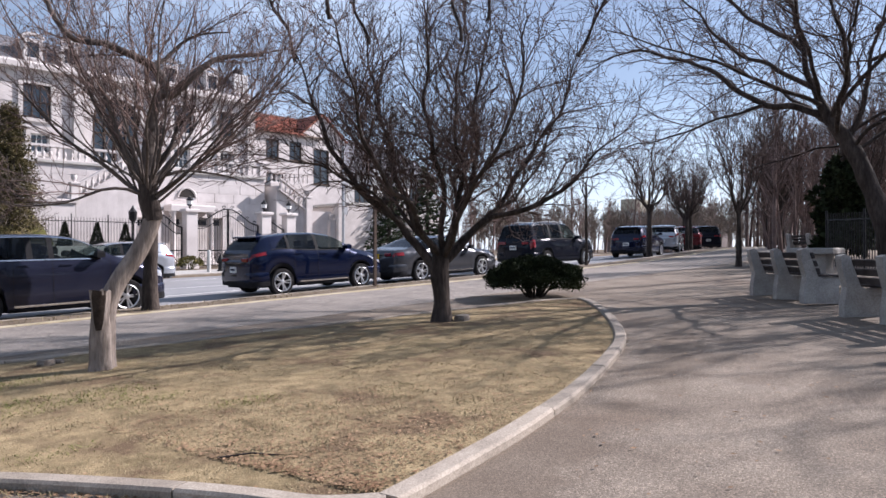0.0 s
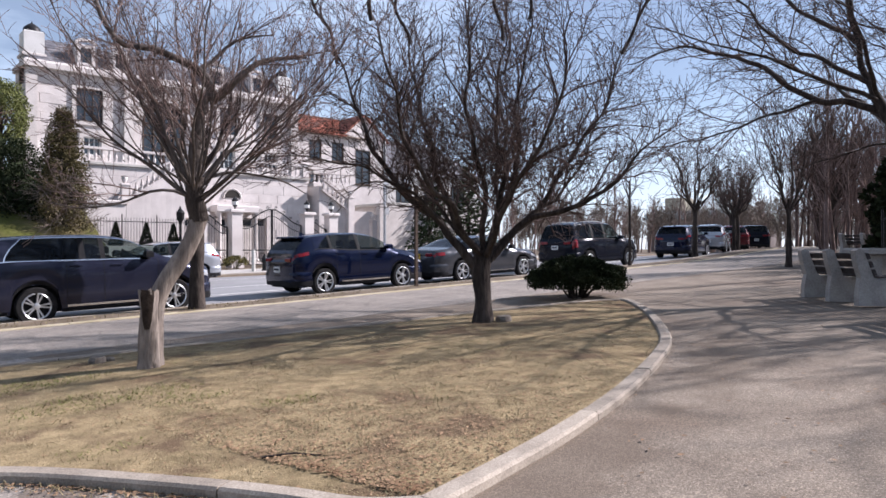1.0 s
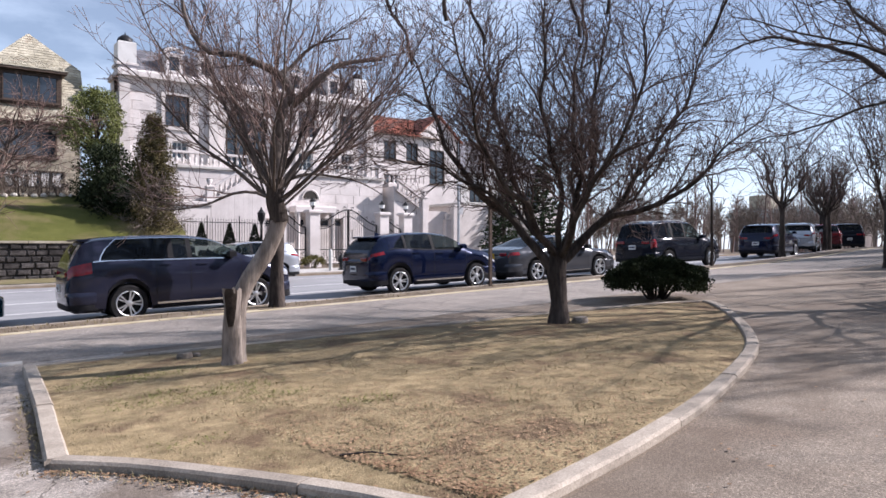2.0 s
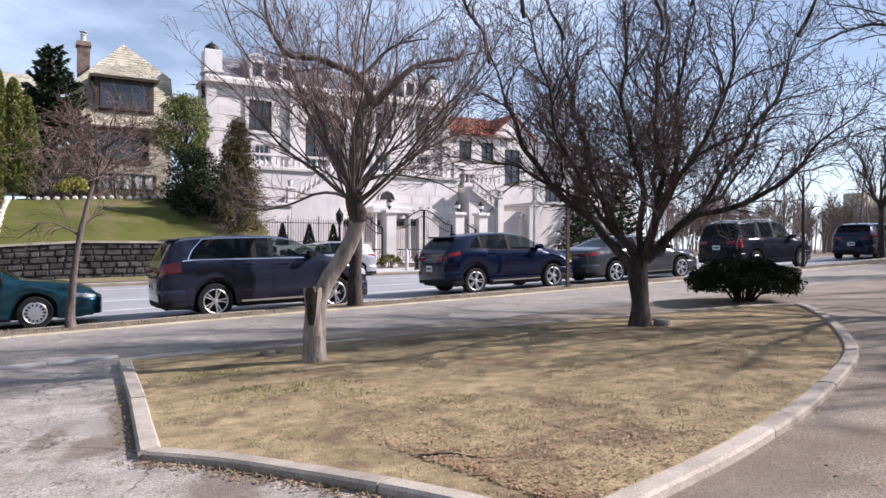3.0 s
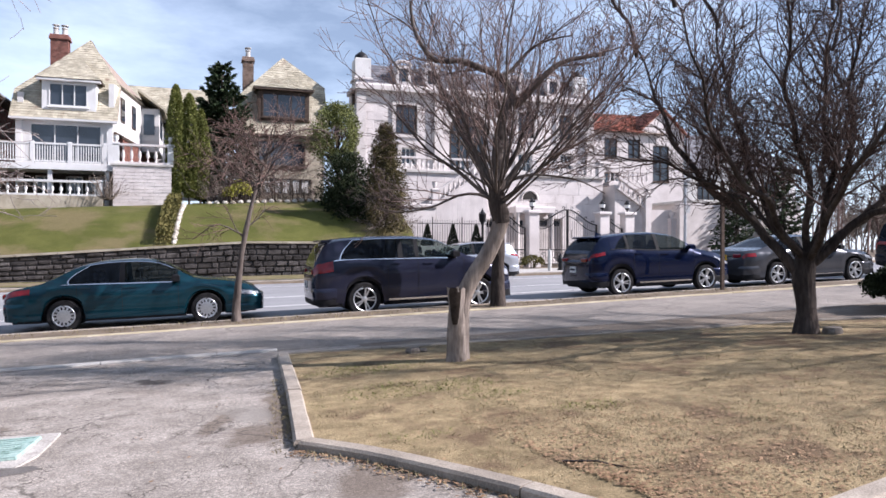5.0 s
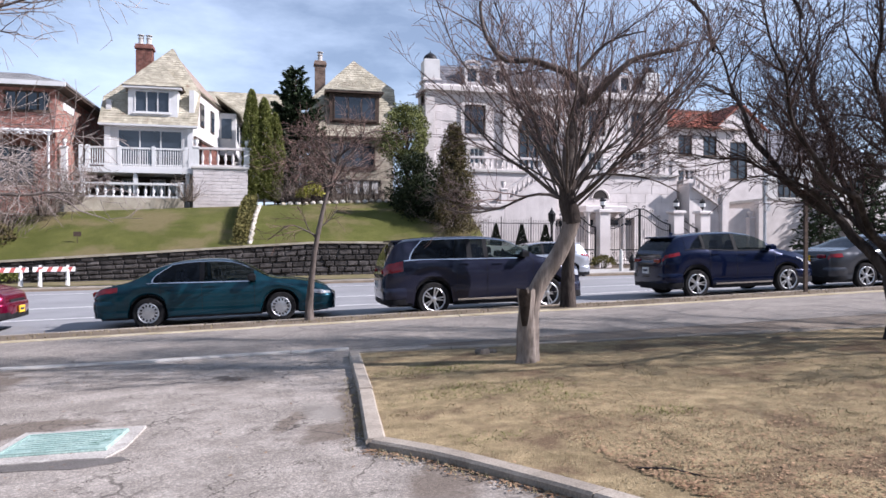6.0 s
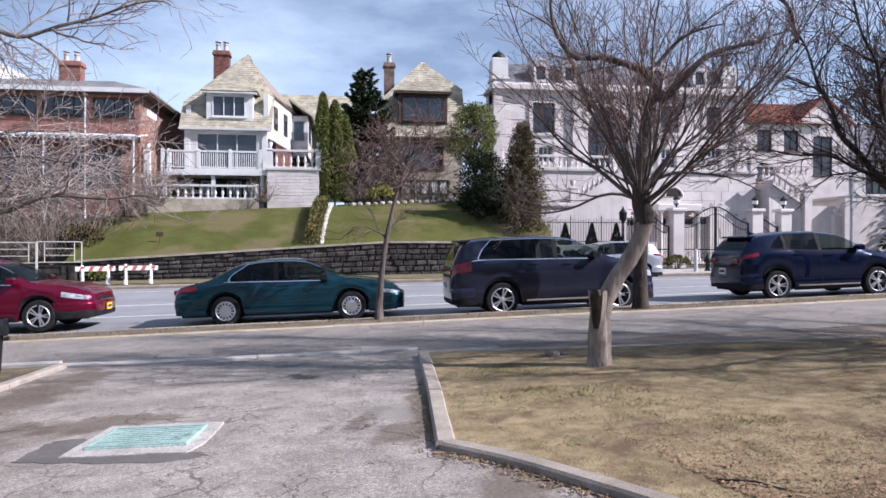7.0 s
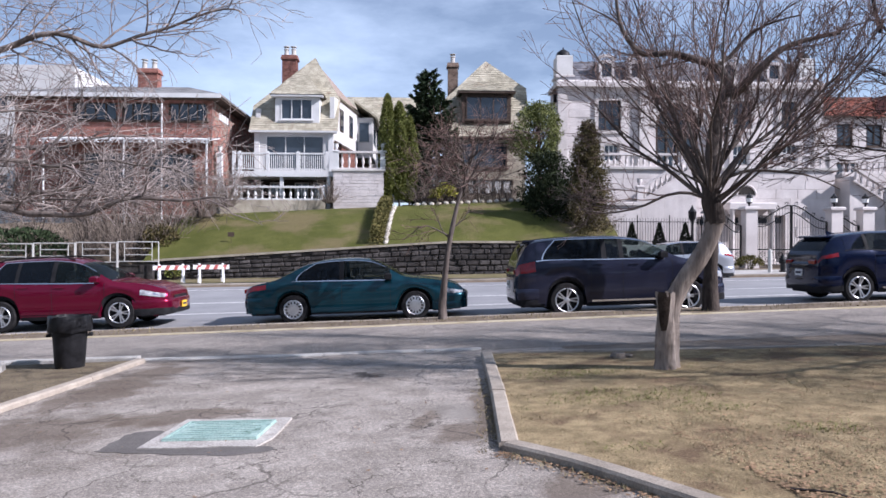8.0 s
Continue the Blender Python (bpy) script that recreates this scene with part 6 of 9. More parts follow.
def spruce(name, x, y, z, h, r, mat, label, seed, whorls=26, sprays=46, size=0.16, base=0.1):
    """Tiers of boughs, drooping then lifting at the tips, hung with needle sprays."""
    rng = np.random.default_rng(seed)
    top = thing(name, Matrix.Translation((x, y, z)), label, "evergreen")
    part("trunk", MB().tube([(0, 0, -0.2), (0, 0, h * 0.5), (0, 0, h * 0.97)], [r * 0.09, r * 0.06, 0.015], 8), M_bark, top, smooth=60)
    mb, wd = MB(), MB()
    for k in range(whorls):
        t = base + (0.97 - base) * (k / whorls) ** 0.9
        for j in range(9 if t < 0.8 else 6):
            a = rng.uniform(0, 6.28)
            L = r * (1 - t) ** 0.75 * rng.uniform(0.55, 1.12) + 0.1
            c, s = math.cos(a), math.sin(a)
            z0 = h * t + rng.uniform(-0.1, 0.1)
            rise = 0.35 * (t - 0.35)
            line = np.array([(c * L * u, s * L * u, z0 + L * (rise * u - 0.22 * math.sin(u * math.pi) + 0.12 * u * u)) for u in np.linspace(0, 1, 6)])
            wd.tube(line, np.linspace(0.03, 0.008, 6), 4, cap=False)
            for q in range(max(6, int(sprays * L / r))):
                u = rng.uniform(0.12, 1) ** 0.8
                p = np.array([np.interp(u, np.linspace(0, 1, 6), line[:, ax]) for ax in range(3)])
                d = unit(np.array((c, s, 0.1)) + rng.normal(size=3) * np.array((0.6, 0.6, 0.3)) + np.array((0, 0, -0.15)))
                w = unit(np.cross(d, rng.normal(size=3)))
                Ls, ws = size * rng.uniform(0.7, 1.6), size * rng.uniform(0.18, 0.34)
                mb.add([p - w * ws * 0.3, p + d * Ls * 0.45 - w * ws, p + d * Ls, p + d * Ls * 0.5 + w * ws], [(0, 1, 2, 3)])
    part("branchwork", wd, M_bark, top)
    part("crown", mb, mat, top)
    return top


def clump_tree(name, x, y, z, h, r, mat, label, seed, clumps=46, leaves=150, size=0.14, pointed=0.0, base=0.25, bare=0, lean=0.0):
    """An evergreen of separate leafy clumps on forking limbs, with gaps between them."""
    rng = np.random.default_rng(seed)
    top = thing(name, Matrix.Translation((x, y, z)), label, "evergreen")
    wd, mb = MB(), MB()
    wd.tube([(0, 0, -0.25), (0.05, 0, h * 0.3), (lean * 0.5, 0, h * 0.6), (lean, 0, h * 0.9)], [r * 0.11, r * 0.085, r * 0.05, 0.02], 8)
    for k in range(clumps):
        t = base + (1 - base) * ((k + rng.random()) / clumps)
        a = k * 2.4 + rng.uniform(-0.5, 0.5)
        f = (t - base) / (1 - base)
        prof = (math.sin(math.pi * min(0.97, 0.18 + 0.82 * f)) ** 0.6) * (1 - pointed) + pointed * (1 - f) ** 0.7
        R = r * prof * rng.uniform(0.45, 1.0)
        cen = np.array((R * math.cos(a) + lean * t, R * math.sin(a), h * t))
        cr_ = r * rng.uniform(0.2, 0.36) * (1 - 0.35 * f * pointed)
        wd.tube([(lean * t * 0.7, 0, h * t * 0.72), tuple(cen * np.array((0.55, 0.55, 0.93))), tuple(cen)], [0.045, 0.03, 0.012], 4, cap=False)
        for q in range(leaves):
            o = unit(rng.normal(size=3))
            p = cen + o * cr_ * rng.random() ** 0.4 * np.array((1, 1, 0.75 + 0.5 * pointed))
            d = unit(o + rng.normal(size=3) * 0.6 + np.array((0, 0, 0.25)))
            w = unit(np.cross(d, rng.normal(size=3)))
            Ls, ws = size * rng.uniform(0.6, 1.3), size * rng.uniform(0.22, 0.42)
            mb.add([p - w * ws * 0.3, p + d * Ls * 0.5 - w * ws, p + d * Ls, p + d * Ls * 0.45 + w * ws], [(0, 1, 2, 3)])
    part("branchwork", wd, M_bark, top)
    part("crown", mb, mat, top)
    if bare:
        tw = MB()
        S = dict(levels=3, dens=(3.5, 4.0, 0), bare=(0.2, 0.1, 0), ang=((20, 55), (20, 55)), lift=(0.05, 0.0), len=(0.8, 0.4), rad=(0.012, 0.007), seg=(0.2, 0.2, 0.2), wob=0.15, grow=(0.02, 0.0), thin=0.006)
        for k in range(bare):
            a = rng.uniform(0, 6.28)
            shoot(tw, rng, np.array((0.0, 0, h * rng.uniform(0.05, 0.45))), unit(np.array((math.cos(a), math.sin(a), 0.25))), r * rng.uniform(0.9, 1.5), 0.02, 0, S)
        part("bare_branchwork", tw, M_scrub, top)
    return top
# ---- houses across the street ----


def panel(mb, x0, x1, z0, z1, y0, y1, holes=()):
    """An upright wall from x0 to x1 with openings cut through it."""
    xs_ = sorted({x0, x1, *[v for h in holes for v in h[:2]]})
    zs_ = sorted({z0, z1, *[v for h in holes for v in h[2:4]]})
    nx, nz = len(xs_) - 1, len(zs_) - 1
    solid = lambda i, j: 0 <= i < nx and 0 <= j < nz and not any(h[0] < (xs_[i] + xs_[i + 1]) / 2 < h[1] and h[2] < (zs_[j] + zs_[j + 1]) / 2 < h[3] for h in holes)
    vs, fs = [(x, y, z) for y in (y0, y1) for x in xs_ for z in zs_], []
    at = lambda k, i, j: k * (nx + 1) * (nz + 1) + i * (nz + 1) + j
    for i in range(nx):
        for j in range(nz):
            if solid(i, j):
                fs.append((at(0, i, j), at(0, i + 1, j), at(0, i + 1, j + 1), at(0, i, j + 1)))
                fs.append((at(1, i, j), at(1, i, j + 1), at(1, i + 1, j + 1), at(1, i + 1, j)))
                for di, dj, p, q in ((-1, 0, (i, j), (i, j + 1)), (1, 0, (i + 1, j + 1), (i + 1, j)), (0, -1, (i + 1, j), (i, j)), (0, 1, (i, j + 1), (i + 1, j + 1))):
                    if not solid(i + di, j + dj):
                        fs.append((at(0, *p), at(0, *q), at(1, *q), at(1, *p)))
    return mb.add(vs, fs)


def slant(mb, m):
    """The same mesh under another matrix."""
    mb.v = [tuple(m @ Vector(p)) for p in mb.v]
    return mb


def stones(parent, name, mat, x0, x1, y, z0, z1, course, length, seed, proud=0.025, holes=()):
    """Facing stones in running bond, each a piece of its own."""
    rng = random.Random(seed)
    z, n = z0, 0
    while z < z1 - 0.02:
        zt = min(z1, z + course - 0.015)
        x = x0 - (length / 2 if n % 2 else 0)
        while x < x1:
            w = length * rng.uniform(0.85, 1.15)
            a, b = max(x0, x), min(x1, x + w - 0.016)
            if b - a > 0.06 and not any(h[0] < b and h[1] > a and h[2] < zt and h[3] > z for h in holes):
                k = proud * rng.uniform(0.7, 1.3)
                part(name, MB().bevel_box(a, b, z, zt, 0, k, 0.008, Matrix(((1, 0, 0, 0), (0, 0, -1, y), (0, 1, 0, 0), (0, 0, 0, 1)))), mat, parent)
            x += w
        z += course
        n += 1


def window(parent, x0, x1, z0, z1, y, frame_mat=None, nx=2, nz=1, depth=0.12, sill=True, name="window"):
    """A framed window set into an opening, its panes behind the bars."""
    f = 0.07
    frame_mat = frame_mat or M_white
    mb = MB()
    mb.box(x0, x0 + f, y - 0.03, y + depth, z0, z1)
    mb.box(x1 - f, x1, y - 0.03, y + depth, z0, z1)
    mb.box(x0 + f, x1 - f, y - 0.03, y + depth, z0, z0 + f)
    mb.box(x0 + f, x1 - f, y - 0.03, y + depth, z1 - f, z1)
    w = part(name, mb, frame_mat, parent)
    cols, rows_ = steps(x0 + f, x1 - f, nx), steps(z0 + f, z1 - f, nz)
    for x in cols[1:-1]:
        part("mullion", MB().box(x - 0.025, x + 0.025, y - 0.01, y + depth * 0.8, z0 + f, z1 - f), frame_mat, w)
    for z in rows_[1:-1]:
        part("transom", MB().box(x0 + f, x1 - f, y, y + depth * 0.7, z - 0.02, z + 0.02), frame_mat, w)
    for a, b in zip(cols, cols[1:]):
        part("pane", MB().box(a, b, y + depth * 0.5, y + depth * 0.5 + 0.02, z0 + f, z1 - f), M_win, w)
    if sill:
        part("sill", MB().bevel_box(x0 - 0.08, x1 + 0.08, y - 0.12, y + 0.05, z0 - 0.09, z0 - 0.003, 0.02), frame_mat, w)
    return w


def slates(outline, O, U, V, course=0.2, width=0.28, seed=1, thick=0.025):
    """Overlapping slates laid in courses over a sloping plane; the outline is given along the eave and up the slope."""
    rng = random.Random(seed)
    O, U, V = Vector(O), Vector(U).normalized(), Vector(V).normalized()
    N = U.cross(V).normalized()
    mb = MB()
    v0, v1 = min(p[1] for p in outline), max(p[1] for p in outline)
    n = 0
    v = v0
    m = len(outline)

    def cuts(q):
        """Where a level line meets the outline, in pairs."""
        c = []
        for i in range(m):
            (ax, ay), (bx, by) = outline[i], outline[(i + 1) % m]
            if (ay > q) != (by > q):
                c.append(ax + (q - ay) / (by - ay) * (bx - ax))
        c.sort()
        return list(zip(c[::2], c[1::2]))

    while v < v1:
        low = cuts(v + 1e-3)
        high = cuts(min(v + course * 1.2, v1 - 1e-3))
        if len(high) != len(low):
            high = low
        for (a, b), (a2, b2) in zip(low, high):
            u = a - (0 if n % 2 else width / 2)
            while u < b:
                w = width * rng.uniform(0.75, 1.3)
                ua, ub = max(a, u), min(b, u + w - 0.012)
                if ub - ua > 0.03:
                    k = thick * rng.uniform(0.8, 1.5)
                    ha, hb = min(b2, max(a2, ua)), max(a2, min(b2, ub))
                    lo, hi = O + V * (v - 0.02 * rng.random()), O + V * min(v1, v + course * 1.2)
                    mb.add([lo + U * ua + N * k, lo + U * ub + N * k, hi + U * hb + N * 0.004, hi + U * ha + N * 0.004, lo + U * ua, lo + U * ub], [(0, 1, 2, 3), (4, 5, 1, 0), (4, 0, 3), (5, 2, 1)])
                u += w
        v += course
        n += 1
    return mb


def slab(pts, thick=0.15):
    """A solid slab under a flat outline in space."""
    p = [Vector(q) for q in pts]
    n = (p[1] - p[0]).cross(p[2] - p[0]).normalized()
    if n.z < 0:
        n = -n
    m = len(p)
    return MB().add(p + [q - n * thick for q in p], [tuple(range(m)), tuple(range(m, 2 * m))[::-1]] + [(i, (i + 1) % m, m + (i + 1) % m, m + i) for i in range(m)])


def bricks(mb, x0, x1, y, z0, z1, course=0.15, length=0.42, seed=1, axis="x", out=-1, proud=0.02, holes=()):
    """A face of small blocks in running bond, each proud of its joints."""
    rng = random.Random(seed)
    z, n = z0, 0
    while z < z1 - 0.02:
        zt = min(z1, z + course - 0.012)
        x = x0 - (length / 2 if n % 2 else 0)
        while x < x1:
            w = length * rng.uniform(0.85, 1.15)
            a, b = max(x0, x), min(x1, x + w - 0.014)
            if b - a > 0.04 and not any(h[0] < (a + b) / 2 < h[1] and h[2] < (z + zt) / 2 < h[3] for h in holes):
                k = proud * rng.uniform(0.4, 1.3)
                ya, yb = (y - k, y + 0.01) if out < 0 else (y - 0.01, y + k)
                if axis == "x":
                    mb.box(a, b, ya, yb, z, zt)
                else:
                    mb.box(ya, yb, a, b, z, zt)
            x += w
        z += course
        n += 1
    return mb


BALUSTER = [(0.07, 0.0), (0.07, 0.06), (0.045, 0.09), (0.04, 0.14), (0.085, 0.28), (0.09, 0.36), (0.06, 0.52), (0.038, 0.66), (0.042, 0.7), (0.065, 0.73), (0.065, 0.8)]


def balustrade(parent, a, b, z0, z1, mat, every=0.33, rail=0.12, radius=1.0):
    """Turned balusters between a plinth and a coping, from plan point a to b; heights may differ at the ends."""
    a, b = Vector(a), Vector(b)
    za0, zb0 = z0 if isinstance(z0, tuple) else (z0, z0)
    za1, zb1 = z1 if isinstance(z1, tuple) else (z1, z1)
    L = (b - a).length
    d = (b - a) / L
    nrm = Vector((-d.y, d.x))
    for lo, hi, w, nm in ((0, 0.1, 0.14, "plinth"), (None, 0, 0.17, "coping")):
        vs = []
        for p, zl, zh in ((a, za0, za1), (b, zb0, zb1)):
            l0, h0 = (zl, zl + 0.1) if lo == 0 else (zh - rail, zh)
            for s in (-w, w):
                q = p + nrm * s
                vs += [(q.x, q.y, l0), (q.x, q.y, h0)]
        part(nm, MB().add(vs, [(0, 4, 5, 1), (2, 3, 7, 6), (1, 5, 7, 3), (0, 2, 6, 4), (0, 1, 3, 2), (4, 6, 7, 5)]), mat, parent)
    n = max(2, int(L / every))
    share = None
    for i in range(n):
        t = (i + 0.5) / n
        p = a.lerp(b, t)
        zl, zh = za0 + (zb0 - za0) * t + 0.1, za1 + (zb1 - za1) * t - rail
        if share is None:
            share = MB().lathe([(r * radius, z / 0.8) for r, z in BALUSTER], 10).mesh("baluster", mat, 50)
        ob = new("baluster", share)
        ob.parent = parent
        ob.matrix_basis = Matrix.Translation((p.x, p.y, zl)) @ Matrix.Diagonal((1, 1, zh - zl, 1))


def post(parent, x, y, z0, z1, w, mat, name="post", cap=True, ball=False):
    mb = MB().bevel_box(x - w, x + w, y - w, y + w, z0, z1, 0.02)
    if cap:
        mb.bevel_box(x - w * 1.25, x + w * 1.25, y - w * 1.25, y + w * 1.25, z1 + 0.002, z1 + 0.1, 0.03)
        mb.bevel_box(x - w * 1.15, x + w * 1.15, y - w * 1.15, y + w * 1.15, z0 - 0.002, z0 + 0.12, 0.02)
    if ball:
        mb.lathe([(w * 0.3, 0.1), (w * 0.5, 0.16), (w * 0.95, 0.36), (w * 0.8, 0.46), (w * 1.05, 0.5), (0.01, 0.52)], 12, (x, y, z1))
    return part(name, mb, mat, parent, smooth=40)


def chimney(parent, x0, x1, y0, y1, z0, z1, mat, pots=1, cap_mat=None, seed=3):
    body = MB().box(x0 + 0.02, x1 - 0.02, y0 + 0.02, y1 - 0.02, z0, z1)
    ch = part("chimney", body, M_mortar, parent)
    br = MB()
    bricks(br, x0, x1, y0 + 0.02, z0, z1, 0.1, 0.26, seed)
    bricks(br, y0, y1, x0 + 0.02, z0, z1, 0.1, 0.26, seed + 1, "y", -1)
    bricks(br, y0, y1, x1 - 0.02, z0, z1, 0.1, 0.26, seed + 2, "y", 1)
    part("brickwork", br, mat, ch, kind="stuff")
    cp = MB().bevel_box(x0 - 0.08, x1 + 0.08, y0 - 0.08, y1 + 0.08, z1 - 0.25, z1 - 0.1, 0.02)
    cp.bevel_box(x0 - 0.04, x1 + 0.04, y0 - 0.04, y1 + 0.04, z1 - 0.1, z1 + 0.05, 0.02)
    part("cap", cp, cap_mat or mat, ch)
    for i in range(pots):
        cx = x0 + (x1 - x0) * (i + 0.5) / pots
        pot = MB().lathe([(0.2, 0.05), (0.17, 0.1), (0.15, 0.45), (0.19, 0.5), (0.17, 0.56), (0.12, 0.56)], 12, (cx, (y0 + y1) / 2, z1))
        pot.lathe([(0.22, 0.68), (0.22, 0.72), (0.02, 0.76)], 12, (cx, (y0 + y1) / 2, z1))
        for a in (0.5, 2.6, 4.7):
            pot.tube([(cx + 0.13 * math.cos(a), (y0 + y1) / 2 + 0.13 * math.sin(a), z1 + 0.5), (cx + 0.15 * math.cos(a), (y0 + y1) / 2 + 0.15 * math.sin(a), z1 + 0.7)], 0.015, 4)
        part("chimney_pot", pot, M_conc, ch, smooth=40)
    return ch


def steep_house(name, x0, x1, yf, zb, eave, side_eave, ax, apex_y, apex_z, back, wall_mat, slate_mat, dorm, trim, label, seed, skew=0.0):
    """A house whose front roof sweeps low under a wide dormer and rises to one peak."""
    h = thing(name, Matrix.Translation((0, 0, 0)), label, "house")
    ov = 0.3
    kx = [x0 - ov, x1 + ov]
    # front slope
    k = (apex_z - eave) / (apex_y - (yf - ov))
    O = Vector((0, yf - ov, eave))
    V = Vector((0, 1, k)).normalized()
    ls = (side_eave - eave) / (apex_z - eave)
    Ltot = math.hypot(apex_y - yf + ov, apex_z - eave)
    outline = [(kx[0], 0), (kx[1], 0), (kx[1], Ltot * ls), (ax, Ltot), (kx[0], Ltot * ls * 0.75)]
    to3 = lambda u, v: O + Vector((1, 0, 0)) * u + V * v
    roof = part("roof", slab([to3(*p) for p in outline], 0.14), M_mortar, h)
    part("front_slate_covering", slates(outline, O + V.cross(Vector((1, 0, 0))) * -0.006, (1, 0, 0), V, seed=seed), slate_mat, roof, kind="stuff")
    # right and left slopes run back from the peak
    ye = yf - ov + (side_eave - eave) / k
    yl = yf - ov + (side_eave * 0.75 + eave * 0.25 - eave) / k
    zl = eave + (side_eave - eave) * 0.75
    right = [(kx[1], ye, side_eave), (kx[1] + skew, back, side_eave), (ax, back, apex_z), (ax, apex_y, apex_z)]
    left = [(kx[0], back, zl), (kx[0], yl, zl), (ax, apex_y, apex_z), (ax, back, apex_z)]
    for pts in (right, left):
        o, e = Vector(pts[0]), Vector(pts[1])
        u = (e - o).normalized()
        top_ = Vector(pts[2])
        v = (top_ - e) - u * (top_ - e).dot(u)
        v.normalize()
        part("slope", slab(pts, 0.14), M_mortar, roof)
        nrm = u.cross(v).normalized()
        out2 = [((Vector(p) - o).dot(u), (Vector(p) - o).dot(v)) for p in pts]
        part("side_slate_covering", slates(out2, o + nrm * 0.006, u, v, 0.25, 0.34, seed + 5), slate_mat, roof, kind="stuff")
    gut = MB().box(kx[0], kx[1], yf - ov - 0.09, yf - ov + 0.01, eave - 0.12, eave - 0.01)
    part("gutter", gut, trim, roof)
    part("eave_soffit", MB().box(kx[0] + 0.05, kx[1] - 0.05, yf - ov + 0.02, yf - 0.002, eave - 0.13, eave - 0.05), trim, roof)
    # dormer
    dx0, dx1, dz0, dz1 = dorm["box"]
    dy = yf + 0.05
    d = part("dormer", panel(MB(), dx0, dx1, dz0, dz1, dy, dy + 0.2, [dorm["win"]]), dorm["mat"], h)
    part("cheek", MB().box(dx0, dx0 + 0.15, dy + 0.2, dy + 3.0, dz0, dz1), dorm["mat"], d)
    part("cheek", MB().box(dx1 - 0.15, dx1, dy + 0.2, dy + 3.0, dz0, dz1), dorm["mat"], d)
    part("dormer_fascia", MB().box(dx0 - 0.25, dx1 + 0.25, dy - 0.3, dy + 0.1, dz1, dz1 + 0.14), dorm["mat"], d)
    window(h, *dorm["win"], dy, dorm["frame"], nx=3, name="dormer_window")
    px, py, pz = dorm["peak"]
    for pts in ([(dx0 - 0.3, dy - 0.32, dz1 + 0.14), (dx1 + 0.3, dy - 0.32, dz1 + 0.14), (px, py, pz)], [(dx1 + 0.3, dy - 0.32, dz1 + 0.14), (dx1 + 0.3, py + 0.8, dz1 + 0.14), (px, py, pz)], [(dx0 - 0.3, py + 0.8, dz1 + 0.14), (dx0 - 0.3, dy - 0.32, dz1 + 0.14), (px, py, pz)]):
        o, e = Vector(pts[0]), Vector(pts[1])
        u = (e - o).normalized()
        v = ((Vector(pts[2]) - o) - u * (Vector(pts[2]) - o).dot(u)).normalized()
        nrm = u.cross(v).normalized()
        part("dormer_slope", slab(pts, 0.08), M_mortar, d)
        part("dormer_slate_covering", slates([((Vector(p) - o).dot(u), (Vector(p) - o).dot(v)) for p in pts], o + nrm * 0.006, u, v, seed=seed + 9), slate_mat, d, kind="stuff")
    # body
    return h, kx, ye


# the white house with the veranda
H1 = dict(box=(-9.2, -6.35, 9.35, 11.1), win=(-8.85, -6.8, 9.65, 11.0), mat=M_white, frame=M_white, peak=(-7.55, 48.2, 13.15))
h1, kx, ye = steep_house("white_house", -10.5, -5.45, 46.0, 4.2, 8.88, 11.25, -7.15, 49.6, 14.6, 57.0, M_stucco, M_slate, H1, M_white, "white stucco house with a steep slate roof and veranda", 31, skew=1.5)
front = panel(MB(), -10.5, -5.45, 6.0, 8.8, 46.0, 46.3, [(-9.8, -6.05, 6.3, 8.6)])
part("front_wall", front, M_stucco, h1)
window(h1, -9.8, -6.05, 6.3, 8.6, 46.05, M_white, nx=3, name="picture_window")
for cx in (-10.35, -5.6):
    part("corner_pilaster", MB().bevel_box(cx - 0.16, cx + 0.16, 45.92, 45.998, 6.05, 8.75, 0.02), M_white, h1)
# wall below the deck coloured near black for the shade under the veranda
part("lower_wall", panel(MB(), -10.5, -5.45, 3.6, 5.9, 46.4, 46.7, [(-9.6, -8.7, 4.4, 5.6), (-8.0, -7.1, 4.4, 5.6), (-6.8, -5.9, 4.4, 5.6)]), M_shade, h1)
for a in (-9.6, -8.0, -6.8):
    window(h1, a, a + 0.9, 4.4, 5.6, 46.45, M_white, nx=2, sill=False, name="lower_window")
lean_ = Matrix(((1, 0.15, 0, -0.15 * 46.0), (0, 1, 0, 0), (0, 0, 1, 0), (0, 0, 0, 1)))
part("side_wall", MB().box(-5.75, -5.45, 46.3, 57, 8.3, 11.2, lean_), M_stucco, h1)
low = part("brick_side", MB().box(-5.75, -5.47, 46.3, 57, 3.6, 8.3, lean_), M_mortar, h1)
part("brickwork", slant(bricks(MB(), 46.35, 57, -5.47, 3.6, 8.3, 0.11, 0.3, 4, "y", 1), lean_), M_brick_d, low, kind="stuff")
part("side_timber", MB().box(-5.445, -5.40, 46.3, 57, 8.18, 8.36, lean_), M_wood_d, h1)
part("back_wall", MB().box(-10.5, -5.45, 56.7, 57, 3.6, 11.2), M_stucco, h1)
part("left_wall", MB().box(-10.5, -10.2, 46.3, 56.7, 3.6, 10.4), M_stucco, h1)
for y in (47.6, 50.2):
    w = part("side_window", MB().box(-5.46, -5.40, y, y + 0.9, 9.2, 10.7, lean_), M_wood_d, h1)
    part("pane", MB().box(-5.41, -5.39, y + 0.08, y + 0.82, 9.28, 10.62, lean_), M_win, w)
bay = part("side_bay", MB().box(-4.6, -3.3, 52.6, 56.6, 8.0, 11.0), M_stucco, h1)
